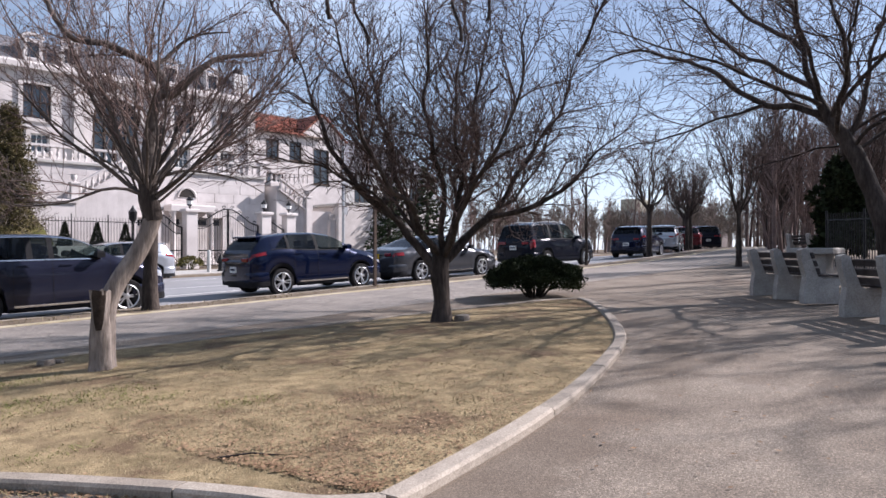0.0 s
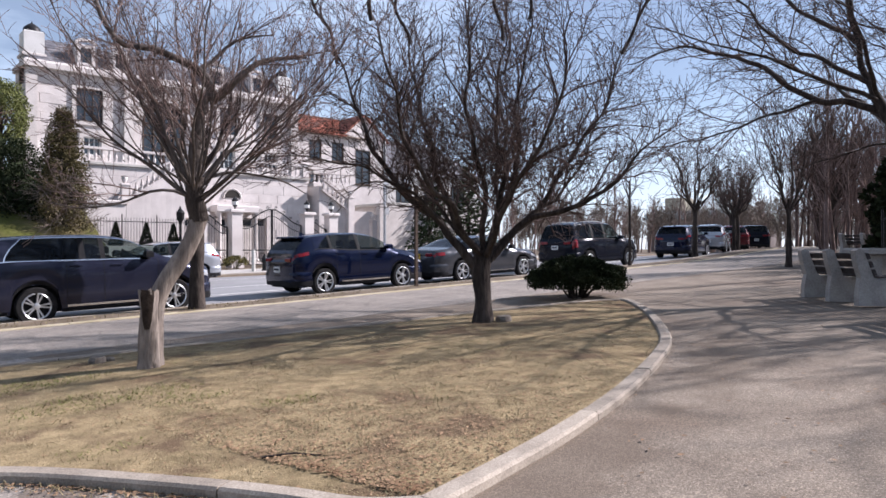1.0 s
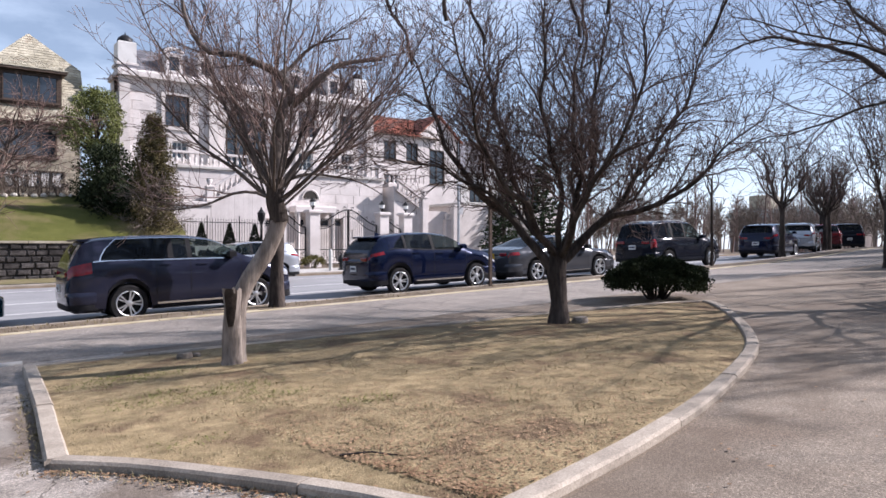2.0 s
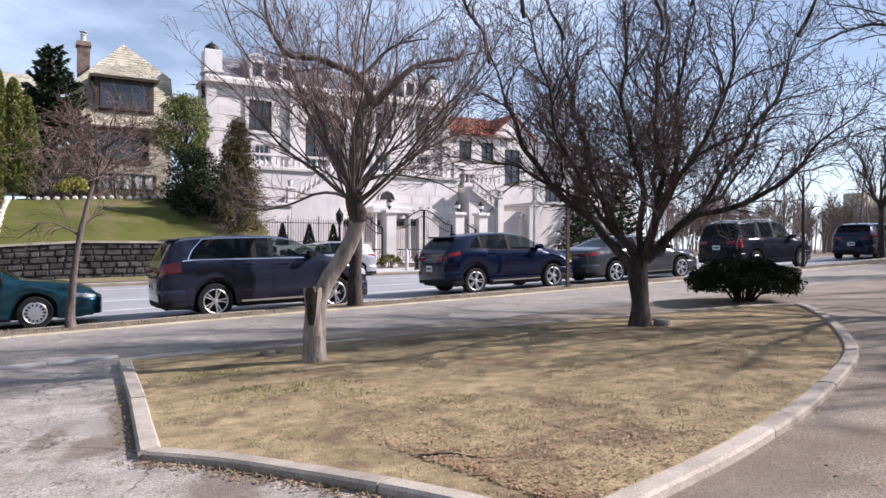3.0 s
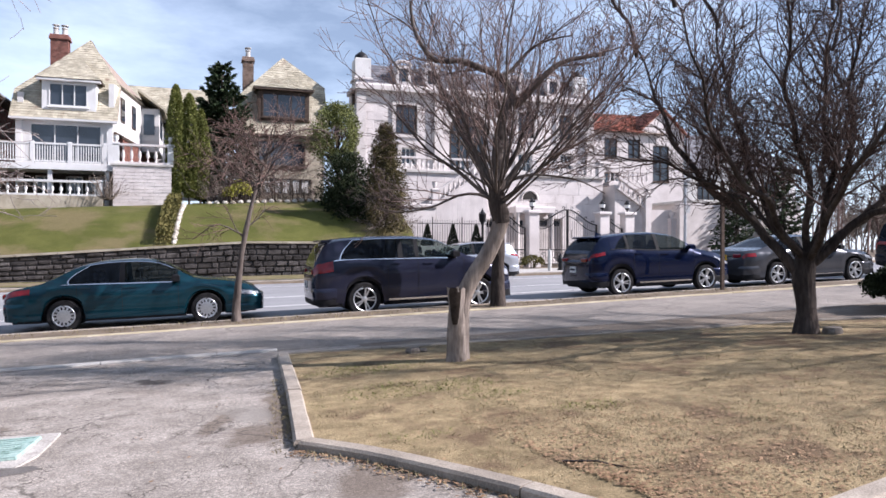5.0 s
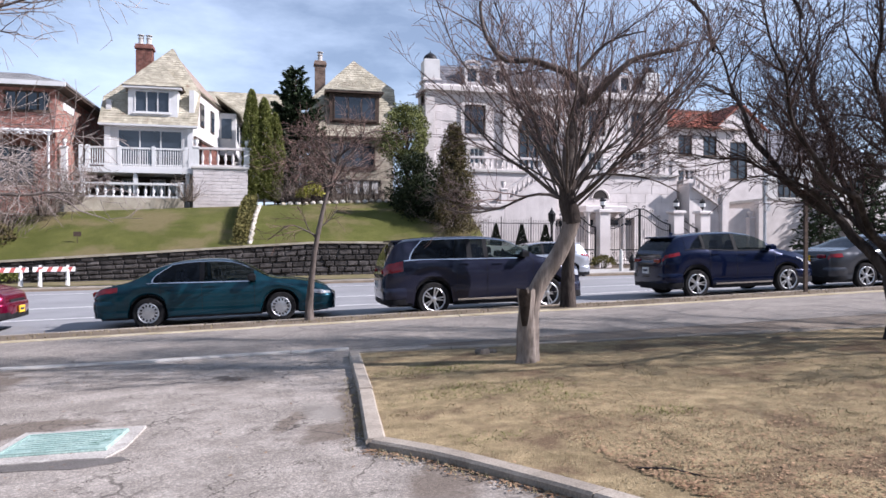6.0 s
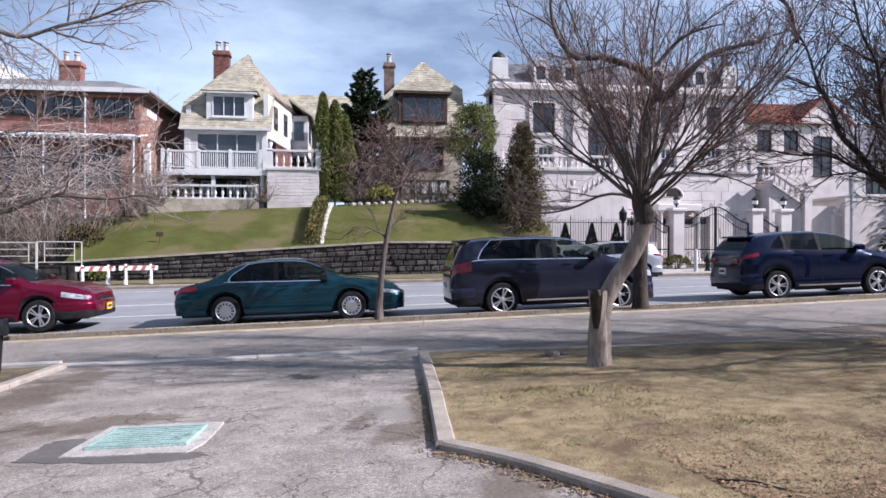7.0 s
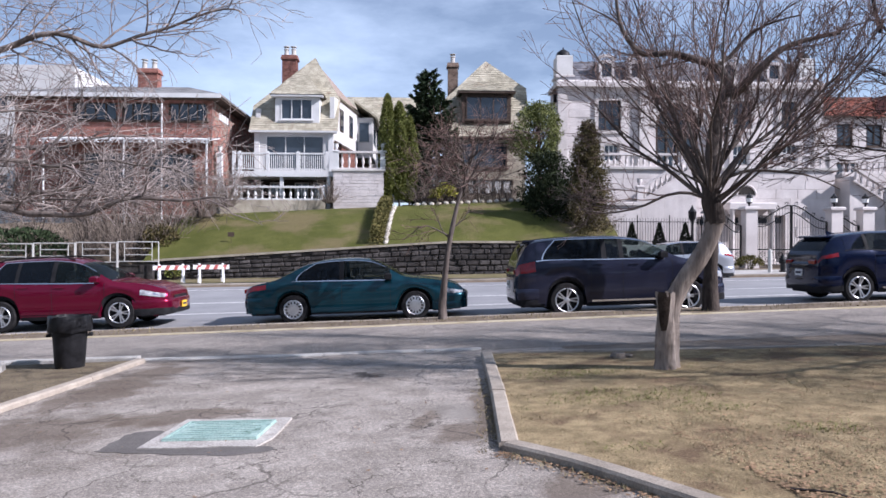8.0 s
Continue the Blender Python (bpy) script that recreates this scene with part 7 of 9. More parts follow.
part("bay_roof", slab([(-4.6, 52.2, 12.2), (-2.9, 52.2, 11.0), (-2.9, 57.0, 11.0), (-4.6, 57.0, 12.2)], 0.12), M_slate, bay)
for a, b in ((-4.3, -3.6),):
    part("pane", MB().box(a, b, 52.55, 52.59, 9.2, 10.6), M_win, bay)
part("pane", MB().box(-3.31, -3.27, 53.3, 55.8, 9.2, 10.6), M_win, bay)
rear = part("rear_wing", panel(MB(), -6.0, 0.8, 5.0, 11.4, 57.2, 57.5, [(-3.3, -2.0, 9.3, 10.9)]), M_stucco, h1)
part("pane", MB().box(-3.3, -2.0, 57.35, 57.4, 9.3, 10.9), M_win, rear)
part("rear_roof", slab([(-6.0, 56.8, 11.2), (1.0, 56.8, 11.2), (1.0, 60.0, 14.1), (-6.0, 60.0, 14.1)], 0.14), M_mortar, rear)
part("rear_slate_covering", slates([(0, 0), (7.0, 0), (7.0, 4.3), (0, 4.3)], (-6.0, 56.8, 11.21), (1, 0, 0), (0, 3.2, 2.9), 0.25, 0.34, 8), M_slate, rear, kind="stuff")
chimney(h1, -9.45, -8.45, 49.6, 50.4, 11.0, 14.75, M_brick_d, 2, seed=5)
# veranda
ver = part("veranda_deck", MB().box(-11.35, -4.75, 43.7, 45.95, 5.72, 6.05), M_white, h1)
for x in (-11.2, -8.36, -5.5):
    part("veranda_post", MB().bevel_box(x - 0.11, x + 0.11, 43.85, 44.07, 3.7, 5.72, 0.01), M_white, ver)
for x in (-11.25, -10.9, -9.2, -7.35, -5.55):
    part("rail_post", MB().bevel_box(x - 0.1, x + 0.1, 43.72, 43.92, 6.05, 7.28, 0.04), M_white, ver)
part("rail", MB().box(-11.3, -5.45, 43.75, 43.89, 7.1, 7.2), M_white, ver)
part("rail", MB().box(-11.3, -5.45, 43.77, 43.87, 6.15, 6.23), M_white, ver)
slat = MB().box(-0.022, 0.022, -0.03, 0.03, 0, 0.87).mesh("rail_slat", M_white)
for i in range(44):
    x = -11.15 + i * 0.128
    ob = new("rail_slat", slat)
    ob.parent, ob.location = ver, (x, 43.82, 6.23)
lowb = thing("terrace_balustrade", Matrix.Identity(4), "white turned stone balustrade below the veranda", "balustrade")
part("footing", MB().box(-11.75, -5.5, 42.5, 42.9, 3.3, 4.2), M_rubble, lowb)
balustrade(lowb, (-11.6, 42.7), (-5.7, 42.7), 4.2, 5.05, M_white, 0.4)
for x in (-11.65, -5.65):
    post(lowb, x, 42.7, 4.2, 5.0, 0.13, M_white)
tower = thing("terrace_stair_block", Matrix.Identity(4), "white painted stone terrace block with a turned balustrade", "terrace")
part("core", MB().box(-4.98, -2.02, 42.35, 46, 3.2, 5.9), M_conc, tower)
stones(tower, "stone", M_lime, -5.0, -2.0, 42.35, 3.3, 5.92, 0.19, 0.5, 9, 0.035)
part("terrace_slab", MB().bevel_box(-5.12, -1.9, 42.25, 46.0, 5.93, 6.05, 0.03), M_conc, tower)
balustrade(tower, (-4.7, 42.5), (-2.2, 42.5), 6.05, 7.15, M_lime, 0.38)
for x in (-4.85, -2.05):
    post(tower, x, 42.5, 6.05, 7.1, 0.16, M_white, ball=True)
sideb = thing("side_balustrade", Matrix.Identity(4), "stepped white balustrade with urn posts beside the veranda", "balustrade")
part("footing", MB().box(-13.6, -11.75, 43.2, 43.6, 3.0, 4.6), M_conc, sideb)
balustrade(sideb, (-13.4, 43.4), (-11.9, 43.4), 4.6, 5.6, M_white, 0.4)
for x, z in ((-13.4, 6.6), (-12.0, 7.0)):
    post(sideb, x, 43.4, 4.6, z, 0.15, M_white, ball=True)

# the brown-trimmed twin of it
H2 = dict(box=(2.95, 6.15, 9.55, 11.45), win=(3.2, 5.95, 9.75, 11.3), mat=M_wood_d, frame=M_wood_d, peak=(4.6, 48.6, 13.0))
h2, kx2, _ = steep_house("stone_house", 2.15, 7.1, 46.0, 4.6, 8.6, 12.2, 4.75, 49.0, 14.35, 57.0, M_rubble, M_slate, H2, M_wood_d, "tan stone house with a steep slate roof and brown dormer", 61)
hl = [(2.9, 5.9, 6.6, 8.25), (3.15, 6.3, 4.85, 5.85)]
part("front_wall", panel(MB(), 2.2, 7.05, 3.8, 8.55, 46.02, 46.3, hl), M_mortar, h2)
part("stonework", bricks(MB(), 2.15, 7.1, 46.02, 4.0, 8.5, 0.2, 0.5, 12, holes=hl), M_rubble, h2, kind="stuff")
window(h2, *hl[0], 46.02, M_wood_d, nx=4, name="picture_window")
window(h2, *hl[1], 46.02, M_wood_d, nx=5, sill=False, name="basement_window")
for i in range(5):
    a = 3.25 + i * 0.61
    part("window_blind", MB().box(a, a + 0.42, 46.06, 46.075, 4.95, 5.75), M_stucco, h2)
part("side_wall", MB().box(6.8, 7.1, 48.0, 57, 3.8, 12.1), M_rubble, h2)
part("side_wall", MB().box(2.15, 2.45, 47.6, 57, 3.8, 11.15), M_rubble, h2)
part("side_wall", MB().box(6.8, 7.1, 46.3, 48.0, 3.8, 8.9), M_rubble, h2)
part("side_wall", MB().box(2.15, 2.45, 46.3, 47.6, 3.8, 8.9), M_rubble, h2)
part("back_wall", MB().box(2.45, 6.8, 56.7, 57, 3.8, 11.1), M_rubble, h2)
part("side_dormer", MB().box(7.1, 7.7, 49.5, 51.5, 9.6, 11.4), M_wood_d, h2)
chimney(h2, 2.15, 2.85, 49.4, 50.1, 10.0, 14.3, M_brick_t, 1, M_brick_t, seed=7)

# the broad brick house
h3 = thing("brick_house", Matrix.Identity(4), "red-brown brick house with a low grey hipped roof", "house")
hb = [(-20.6, -18.0, 8.94, 10.05), (-17.7, -15.4, 8.94, 10.05), (-14.95, -12.65, 8.94, 10.05), (-20.0, -17.0, 4.9, 7.0), (-16.2, -13.4, 4.9, 7.0)]
part("front_wall", panel(MB(), -24, -12.38, 3.2, 10.2, 43.02, 43.3, hb), M_mortar, h3)
part("brickwork", bricks(MB(), -24, -12.35, 43.02, 3.3, 10.2, 0.12, 0.34, 15, holes=hb, proud=0.014), M_brick, h3, kind="stuff")
for a in hb:
    window(h3, *a, 43.04, M_wood_d, nx=4 if a[2] > 8 else 3)
sd = part("side_wall", MB().box(-12.66, -12.36, 43.3, 55, 3.2, 10.2), M_mortar, h3)
part("brickwork", bricks(MB(), 43.02, 55, -12.37, 3.3, 10.2, 0.12, 0.34, 16, "y", 1, 0.014), M_brick, sd, kind="stuff")
for i in range(4):
    part("vent_block", MB().box(-12.36, -12.31, 44.4 + i * 0.55, 44.8 + i * 0.55, 9.3, 9.75), M_white, sd)
part("back_wall", MB().box(-24, -12.7, 54.7, 55, 3.2, 10.2), M_brick, h3)
rf = part("roof", MB().box(-24.6, -11.7, 42.3, 55.7, 10.2, 10.42), M_wood_d, h3)
rpts = [(-24.7, 42.2, 10.43), (-11.6, 42.2, 10.43), (-15.5, 48.5, 12.2), (-21.5, 48.5, 12.2)]
part("front_slope", slab(rpts, 0.1), M_roof_g, rf)
part("front_shingle_course", slates([(0, 0), (13.1, 0), (9.2, 6.54), (3.2, 6.54)], (-24.7, 42.2, 10.435), (1, 0, 0), (0, 6.3, 1.77), 0.3, 0.5, 17, 0.012), M_roof_g, rf, kind="stuff")
part("side_slope", slab([(-11.6, 42.2, 10.43), (-11.6, 55.8, 10.43), (-15.5, 49.5, 12.2), (-15.5, 48.5, 12.2)], 0.1), M_roof_g, rf)
part("back_slope", slab([(-11.6, 55.8, 10.43), (-24.7, 55.8, 10.43), (-21.5, 49.5, 12.2), (-15.5, 49.5, 12.2)], 0.1), M_roof_g, rf)
part("fascia", MB().box(-24.7, -11.6, 42.12, 42.2, 10.2, 10.45), M_white, rf)
chimney(h3, -18.6, -17.3, 47.6, 48.4, 11.4, 13.2, M_brick, 2, seed=19)
aw = thing("scalloped_awning", Matrix.Identity(4), "white scalloped awning over the brick house terrace", "awning")
part("canopy", slab([(-21.5, 40.9, 7.55), (-11.9, 40.9, 7.55), (-11.9, 43.0, 7.95), (-21.5, 43.0, 7.95)], 0.08), M_white, aw)
for i in range(24):
    x = -21.5 + i * 0.4
    part("scallop", MB().tube([(x + 0.2 + 0.2 * math.cos(a), 40.9, 7.5 - 0.16 * math.sin(a)) for a in [math.pi * j / 6 for j in range(7)]], 0.035, 5), M_white, aw)
for x in (-21.3, -16.8, -12.1):
    part("awning_post", MB().tube([(x, 41.0, 3.0), (x, 41.0, 7.5)], 0.06, 8), M_white, aw, smooth=60)
part("flag_pole", MB().tube([(-15.0, 42.0, 3.0), (-15.0, 42.0, 9.8)], 0.05, 8), M_white, aw, smooth=60)
# a pale flat block beyond it
h5 = thing("pale_apartment_block", Matrix.Identity(4), "pale rendered apartment block behind the brick house", "building")
part("wall", panel(MB(), -44, -24.8, -1.2, 14.5, 52, 52.4, [(-43 + 3 * i, -41.6 + 3 * i, z, z + 1.5) for i in range(6) for z in (5, 8, 11)]), M_stucco, h5)
part("backing", MB().box(-44, -24.8, 52.6, 60, 3, 14.4), M_stucco, h5)
for i in range(6):
    for z in (5, 8, 11):
        window(h5, -43 + 3 * i, -41.6 + 3 * i, z, z + 1.5, 52.1, M_wood_d, nx=2, sill=False)

# the limestone mansion
man = thing("limestone_mansion", Matrix.Identity(4), "cream limestone mansion with a grey mansard and arched window", "house")
mh = [(11.9, 13.4, 9.1, 11.1), (12.3, 13.3, 7.1, 8.2), (15.75, 18.55, 6.4, 10.9), (20.9, 22.2, 9.3, 11.15), (24.15, 25.3, 9.3, 11.15), (20.9, 22.0, 6.9, 8.2), (24.25, 25.3, 7.2, 8.25)]
part("front_wall", panel(MB(), 9.2, 26.9, 0.4, 12.0, 46.0, 46.5, mh), M_lime, man)
part("side_wall", MB().box(9.2, 9.6, 46.5, 48.4, 0.4, 12.0), M_lime, man)
part("side_wall", MB().box(26.5, 26.9, 46.5, 48.4, 0.4, 12.0), M_lime, man)
part("back_wall", MB().box(9.6, 26.5, 48.0, 48.4, 0.4, 12.0), M_lime, man)
stones(man, "ashlar_block", M_lime, 9.2, 26.9, 46.0, 6.1, 11.6, 0.55, 1.3, 21, 0.03, holes=[(a - 0.26, b + 0.26, c - 0.21, d + 0.36) for a, b, c, d in mh] + [(14.6, 15.2, 6, 12), (19.1, 19.7, 6, 12), (15.1, 19.2, 9.4, 11.6)])
for i, a in enumerate(mh):
    if i != 2:
        window(man, *a, 46.1, M_wood_d if a[2] > 8 else M_white, nx=3, nz=2, name="window")
        part("window_surround", panel(MB(), a[0] - 0.25, a[1] + 0.25, a[2] - 0.2, a[3] + 0.35, 45.88, 45.965, [a]), M_lime_d, man)
# the tall arched window: bars and a stone arch ring
aw_ = part("arched_window", MB().tube([(17.15 + 1.35 * math.cos(a), 45.98, 9.5 + 1.35 * math.sin(a)) for a in [math.pi * i / 16 for i in range(17)]], 0.12, 8), M_wood_d, man, smooth=60)
part("pane", MB().box(15.8, 18.5, 46.2, 46.23, 6.4, 10.9), M_win, aw_)
for x in (15.85, 16.5, 17.15, 17.8, 18.45):
    part("mullion", MB().box(x - 0.04, x + 0.04, 46.05, 46.19, 6.4, 10.85), M_wood_d, aw_)
for z in (7.6, 8.7, 9.5):
    part("transom", MB().box(15.8, 18.5, 46.06, 46.18, z - 0.035, z + 0.035), M_wood_d, aw_)
for i in range(15):
    a0, a1 = math.pi * i / 15 + 0.01, math.pi * (i + 1) / 15 - 0.01
    p = [(17.15 + r * math.cos(a), 9.5 + r * math.sin(a)) for r, a in ((1.45, a0), (1.95, a0), (1.95, a1), (1.45, a1))]
    part("arch_stone", MB().add([(x, 45.8, z) for x, z in p] + [(x, 46.0, z) for x, z in p], [(0, 1, 2, 3), (0, 4, 5, 1), (1, 5, 6, 2), (2, 6, 7, 3), (3, 7, 4, 0)]), M_lime_d, aw_)
spand = MB()
for sg in (-1, 1):
    c = (17.15 + sg * 1.4, 10.9)
    ring_ = [(17.15 + sg * 1.4 * math.cos(a), 9.5 + 1.4 * math.sin(a)) for a in [math.pi / 2 * i / 8 for i in range(9)]]
    for (xa, za), (xb, zb) in zip(ring_, ring_[1:]):
        spand.add([(c[0], 46.0, c[1]), (xa, 46.0, za), (xb, 46.0, zb)], [(0, 1, 2)])
part("spandrel", spand, M_lime, aw_)
for x in (14.9, 19.4, 9.5, 26.6):
    part("pilaster", MB().bevel_box(x - 0.3, x + 0.3, 45.75, 45.968, 6.1, 11.9, 0.04), M_lime_d, man)
part("cornice", MB().bevel_box(9.05, 27.1, 45.5, 48.5, 11.9, 12.35, 0.15), M_lime_d, man)
mans = part("mansard", MB().add([(9.2, 45.9, 12.35), (26.9, 45.9, 12.35), (26.9, 48.4, 12.35), (9.2, 48.4, 12.35), (10.4, 47.1, 13.9), (25.7, 47.1, 13.9), (25.7, 47.7, 13.9), (10.4, 47.7, 13.9)], [(0, 1, 5, 4), (1, 2, 6, 5), (2, 3, 7, 6), (3, 0, 4, 7), (4, 5, 6, 7)]), M_mansard, man)
part("mansard_slate_covering", slates([(0, 0), (17.7, 0), (16.5, 1.96), (1.2, 1.96)], (9.2, 45.89, 12.36), (1, 0, 0), (0, 1.2, 1.55), 0.25, 0.35, 23), M_mansard, mans, kind="stuff")
for x in (12.4, 14.4, 20.6, 23.6):
    dm = part("roof_dormer", panel(MB(), x - 0.5, x + 0.5, 12.4, 13.7, 45.75, 46.0, [(x - 0.32, x + 0.32, 12.6, 13.5)]), M_lime, man)
    part("dormer_body", MB().box(x - 0.5, x + 0.5, 46.1, 47.2, 12.4, 13.65), M_lime, dm)
    part("pane", MB().box(x - 0.32, x + 0.32, 45.9, 45.95, 12.6, 13.5), M_win, dm)
    part("dormer_hood", MB().tube([(x + 0.58 * math.cos(a), 45.9, 13.7 + 0.3 * math.sin(a)) for a in [math.pi * i / 8 for i in range(9)]], 0.12, 6), M_lime_d, dm, smooth=60)
for x0, x1, zt in ((9.2, 10.27, 14.1), (25.5, 26.6, 14.1)):
    ch = part("chimney", MB().bevel_box(x0, x1, 46.2, 47.4, 11.0, zt, 0.05), M_stucco, man)
    part("chimney_moulding", MB().bevel_box(x0 - 0.1, x1 + 0.1, 46.1, 47.5, zt - 1.5, zt - 1.3, 0.04), M_lime_d, ch)
    part("chimney_dome", MB().lathe([(0.48, 0), (0.48, 0.12), (0.42, 0.3), (0.2, 0.48), (0.05, 0.55), (0.01, 0.7)], 14, ((x0 + x1) / 2, 46.8, zt)), M_black, ch, smooth=50)
# raised terrace in front of it
ter = thing("mansion_terrace", Matrix.Identity(4), "cream limestone terrace wall with balustrade before the mansion", "terrace")
th = [(16.0, 17.4, 0.6, 3.2), (17.9, 21.3, 0.6, 3.3)]
part("terrace_wall", panel(MB(), 10.3, 24.2, 0.3, 5.9, 40.0, 40.5, th), M_lime, ter)
stones(ter, "ashlar_block", M_lime, 10.3, 24.2, 40.0, 0.4, 5.8, 0.55, 1.25, 25, 0.025, holes=th)
part("terrace_side", MB().box(10.3, 10.8, 40.5, 46, 0.3, 5.9), M_lime, ter)
part("terrace_floor", MB().box(10.2, 24.3, 39.85, 45.98, 5.9, 6.02), M_conc, ter)
for a in th:
    gd = part("garage_door", MB().box(a[0], a[1], 40.3, 40.36, a[2], a[3]), M_lime_d, ter)
    for i in range(4):
        u = a[0] + (a[1] - a[0]) * (i + 0.12) / 4
        part("pane", MB().box(u, u + (a[1] - a[0]) * 0.19, 40.27, 40.3, a[3] - 0.45, a[3] - 0.12), M_win, gd)
part("porch_lintel", MB().bevel_box(17.6, 20.3, 39.0, 39.975, 3.6, 3.98, 0.06), M_lime, ter)
for x in (17.8, 20.1):
    part("porch_column", MB().lathe([(0.24, 0.6), (0.24, 0.75), (0.17, 0.82), (0.15, 3.4), (0.22, 3.5), (0.22, 3.6)], 14, (x, 39.25, 0)), M_lime, ter, smooth=40)
arc_ = [(0.5 * math.cos(math.pi * i / 14), 0.5 * math.sin(math.pi * i / 14)) for i in range(15)]
lun = part("lunette", MB().add([(18.97 + u, 39.93, 4.48 + v) for u, v in arc_] + [(18.97 + u, 39.98, 4.48 + v) for u, v in arc_], [tuple(range(15)), *[(i + 1, i, i + 15, i + 16) for i in range(14)], (0, 14, 29, 15)]), M_shade, ter, "dark arched lunette")
part("lunette_moulding", MB().tube([(18.97 + u * 1.12, 39.95, 4.46 + v * 1.12) for u, v in arc_], 0.07, 6), M_lime_d, lun, smooth=60)
balustrade(ter, (10.5, 40.2), (15.3, 40.2), 6.02, 6.85, M_lime, 0.34)
balustrade(ter, (19.5, 40.2), (24.0, 40.2), 6.02, 6.85, M_lime, 0.34)
for x in (10.4, 15.4, 19.4, 24.1):
    post(ter, x, 40.2, 6.02, 6.9, 0.2, M_lime)
# stair that climbs along the wall
stair = thing("garden_stair", Matrix.Identity(4), "limestone stair with a raking balustrade along the terrace", "stairs")
part("landing_block", MB().box(10.4, 12.4, 38.6, 39.97, 0.3, 3.75), M_lime, stair)
part("landing_moulding", MB().bevel_box(10.3, 12.5, 38.5, 39.97, 3.752, 3.95, 0.05), M_lime_d, stair)
for i in range(12):
    x = 12.42 + i * 0.26
    part("step", MB().box(x, x + 0.258, 38.6, 39.97, 0.3, 3.92 + 0.17 * (i + 1)), M_lime, stair)
balustrade(stair, (12.5, 38.7), (15.5, 38.7), (4.0, 5.95), (4.8, 6.75), M_lime, 0.3)
post(stair, 12.35, 38.7, 3.96, 4.75, 0.17, M_lime, ball=True)
st2 = thing("garden_stair", Matrix.Identity(4), "limestone stair with a raking balustrade beside the gates", "stairs")
for i in range(9):
    x = 24.6 + i * 0.26
    part("step", MB().box(x, x + 0.258, 39.2, 41.0, 0.6, 5.5 - 0.17 * i), M_lime, st2)
part("lower_landing", MB().box(26.95, 28.9, 39.2, 41.0, 0.6, 3.95), M_lime, st2)
balustrade(st2, (24.7, 39.1), (26.75, 39.1), (5.2, 3.95), (6.05, 4.8), M_lime, 0.3)
part("landing_wall", MB().box(25.6, 29.0, 41.5, 46.0, 0.5, 5.9), M_lime_d, st2)
balustrade(st2, (25.6, 41.7), (28.9, 41.7), 5.9, 6.75, M_lime, 0.34)
post(st2, 26.87, 39.05, 0.6, 4.8, 0.2, M_lime, ball=True)
post(st2, 28.8, 39.05, 0.6, 3.3, 0.2, M_lime, ball=True)
part("garden_wall", MB().box(29.0, 36.0, 38.5, 39.0, 0.5, 4.4), M_lime_d, st2)

# gates, pillars and iron fence on the sidewalk line
ZG = far_z(17, 34)


def scroll(mb, x, z, r, y, turns=1.4, sg=1):
    mb.tube([(x + sg * r * (1 - 0.6 * t) * math.cos(t * turns * 6.28), y, z + r * (1 - 0.6 * t) * math.sin(t * turns * 6.28)) for t in [i / 14 for i in range(15)]], 0.014, 4, cap=False)


def gate_leaf(name, x0, x1, zl, zr, label):
    g = thing(name, Matrix.Translation((0, 36.0, 0)), label, "gate")
    mid = (x0 + x1) / 2
    arch_z = lambda x: zl + (zr - zl) * (0.5 - 0.5 * math.cos(math.pi * (x - x0) / (x1 - x0)))
    part("top_rail", MB().tube([(x, 0, arch_z(x)) for x in steps(x0, x1, 10)], 0.035, 6), M_black, g, smooth=60)
    for z in (ZG + 0.15, ZG + 0.95):
        part("cross_rail", MB().box(x0, x1, -0.025, 0.025, z - 0.03, z + 0.03), M_black, g)
    for x in (x0, x1):
        part("stile", MB().box(x - 0.04, x + 0.04, -0.04, 0.04, ZG + 0.05, arch_z(x)), M_black, g)
    n = int((x1 - x0) / 0.14)
    for i in range(1, n):
        x = x0 + (x1 - x0) * i / n
        part("bar", MB().tube([(x, 0, ZG + 0.15), (x, 0, arch_z(x))], 0.012, 4), M_black, g)
    sc = MB()
    k = max(2, int((x1 - x0) / 0.4))
    for i in range(k):
        x = x0 + (x1 - x0) * (i + 0.5) / k
        scroll(sc, x - 0.09, ZG + 0.42, 0.16, -0.02)
        scroll(sc, x + 0.09, ZG + 0.7, 0.15, -0.02, sg=-1)
        scroll(sc, x, arch_z(x) + 0.12, 0.11, 0)
    part("scrollwork", sc, M_black, g, kind="stuff")
    part("swag", MB().tube([(x, -0.01, arch_z(x) - 0.35 - 0.12 * math.sin(3.14 * (x - x0) / (x1 - x0))) for x in steps(x0, x1, 8)], 0.025, 5), M_black, g, smooth=60)


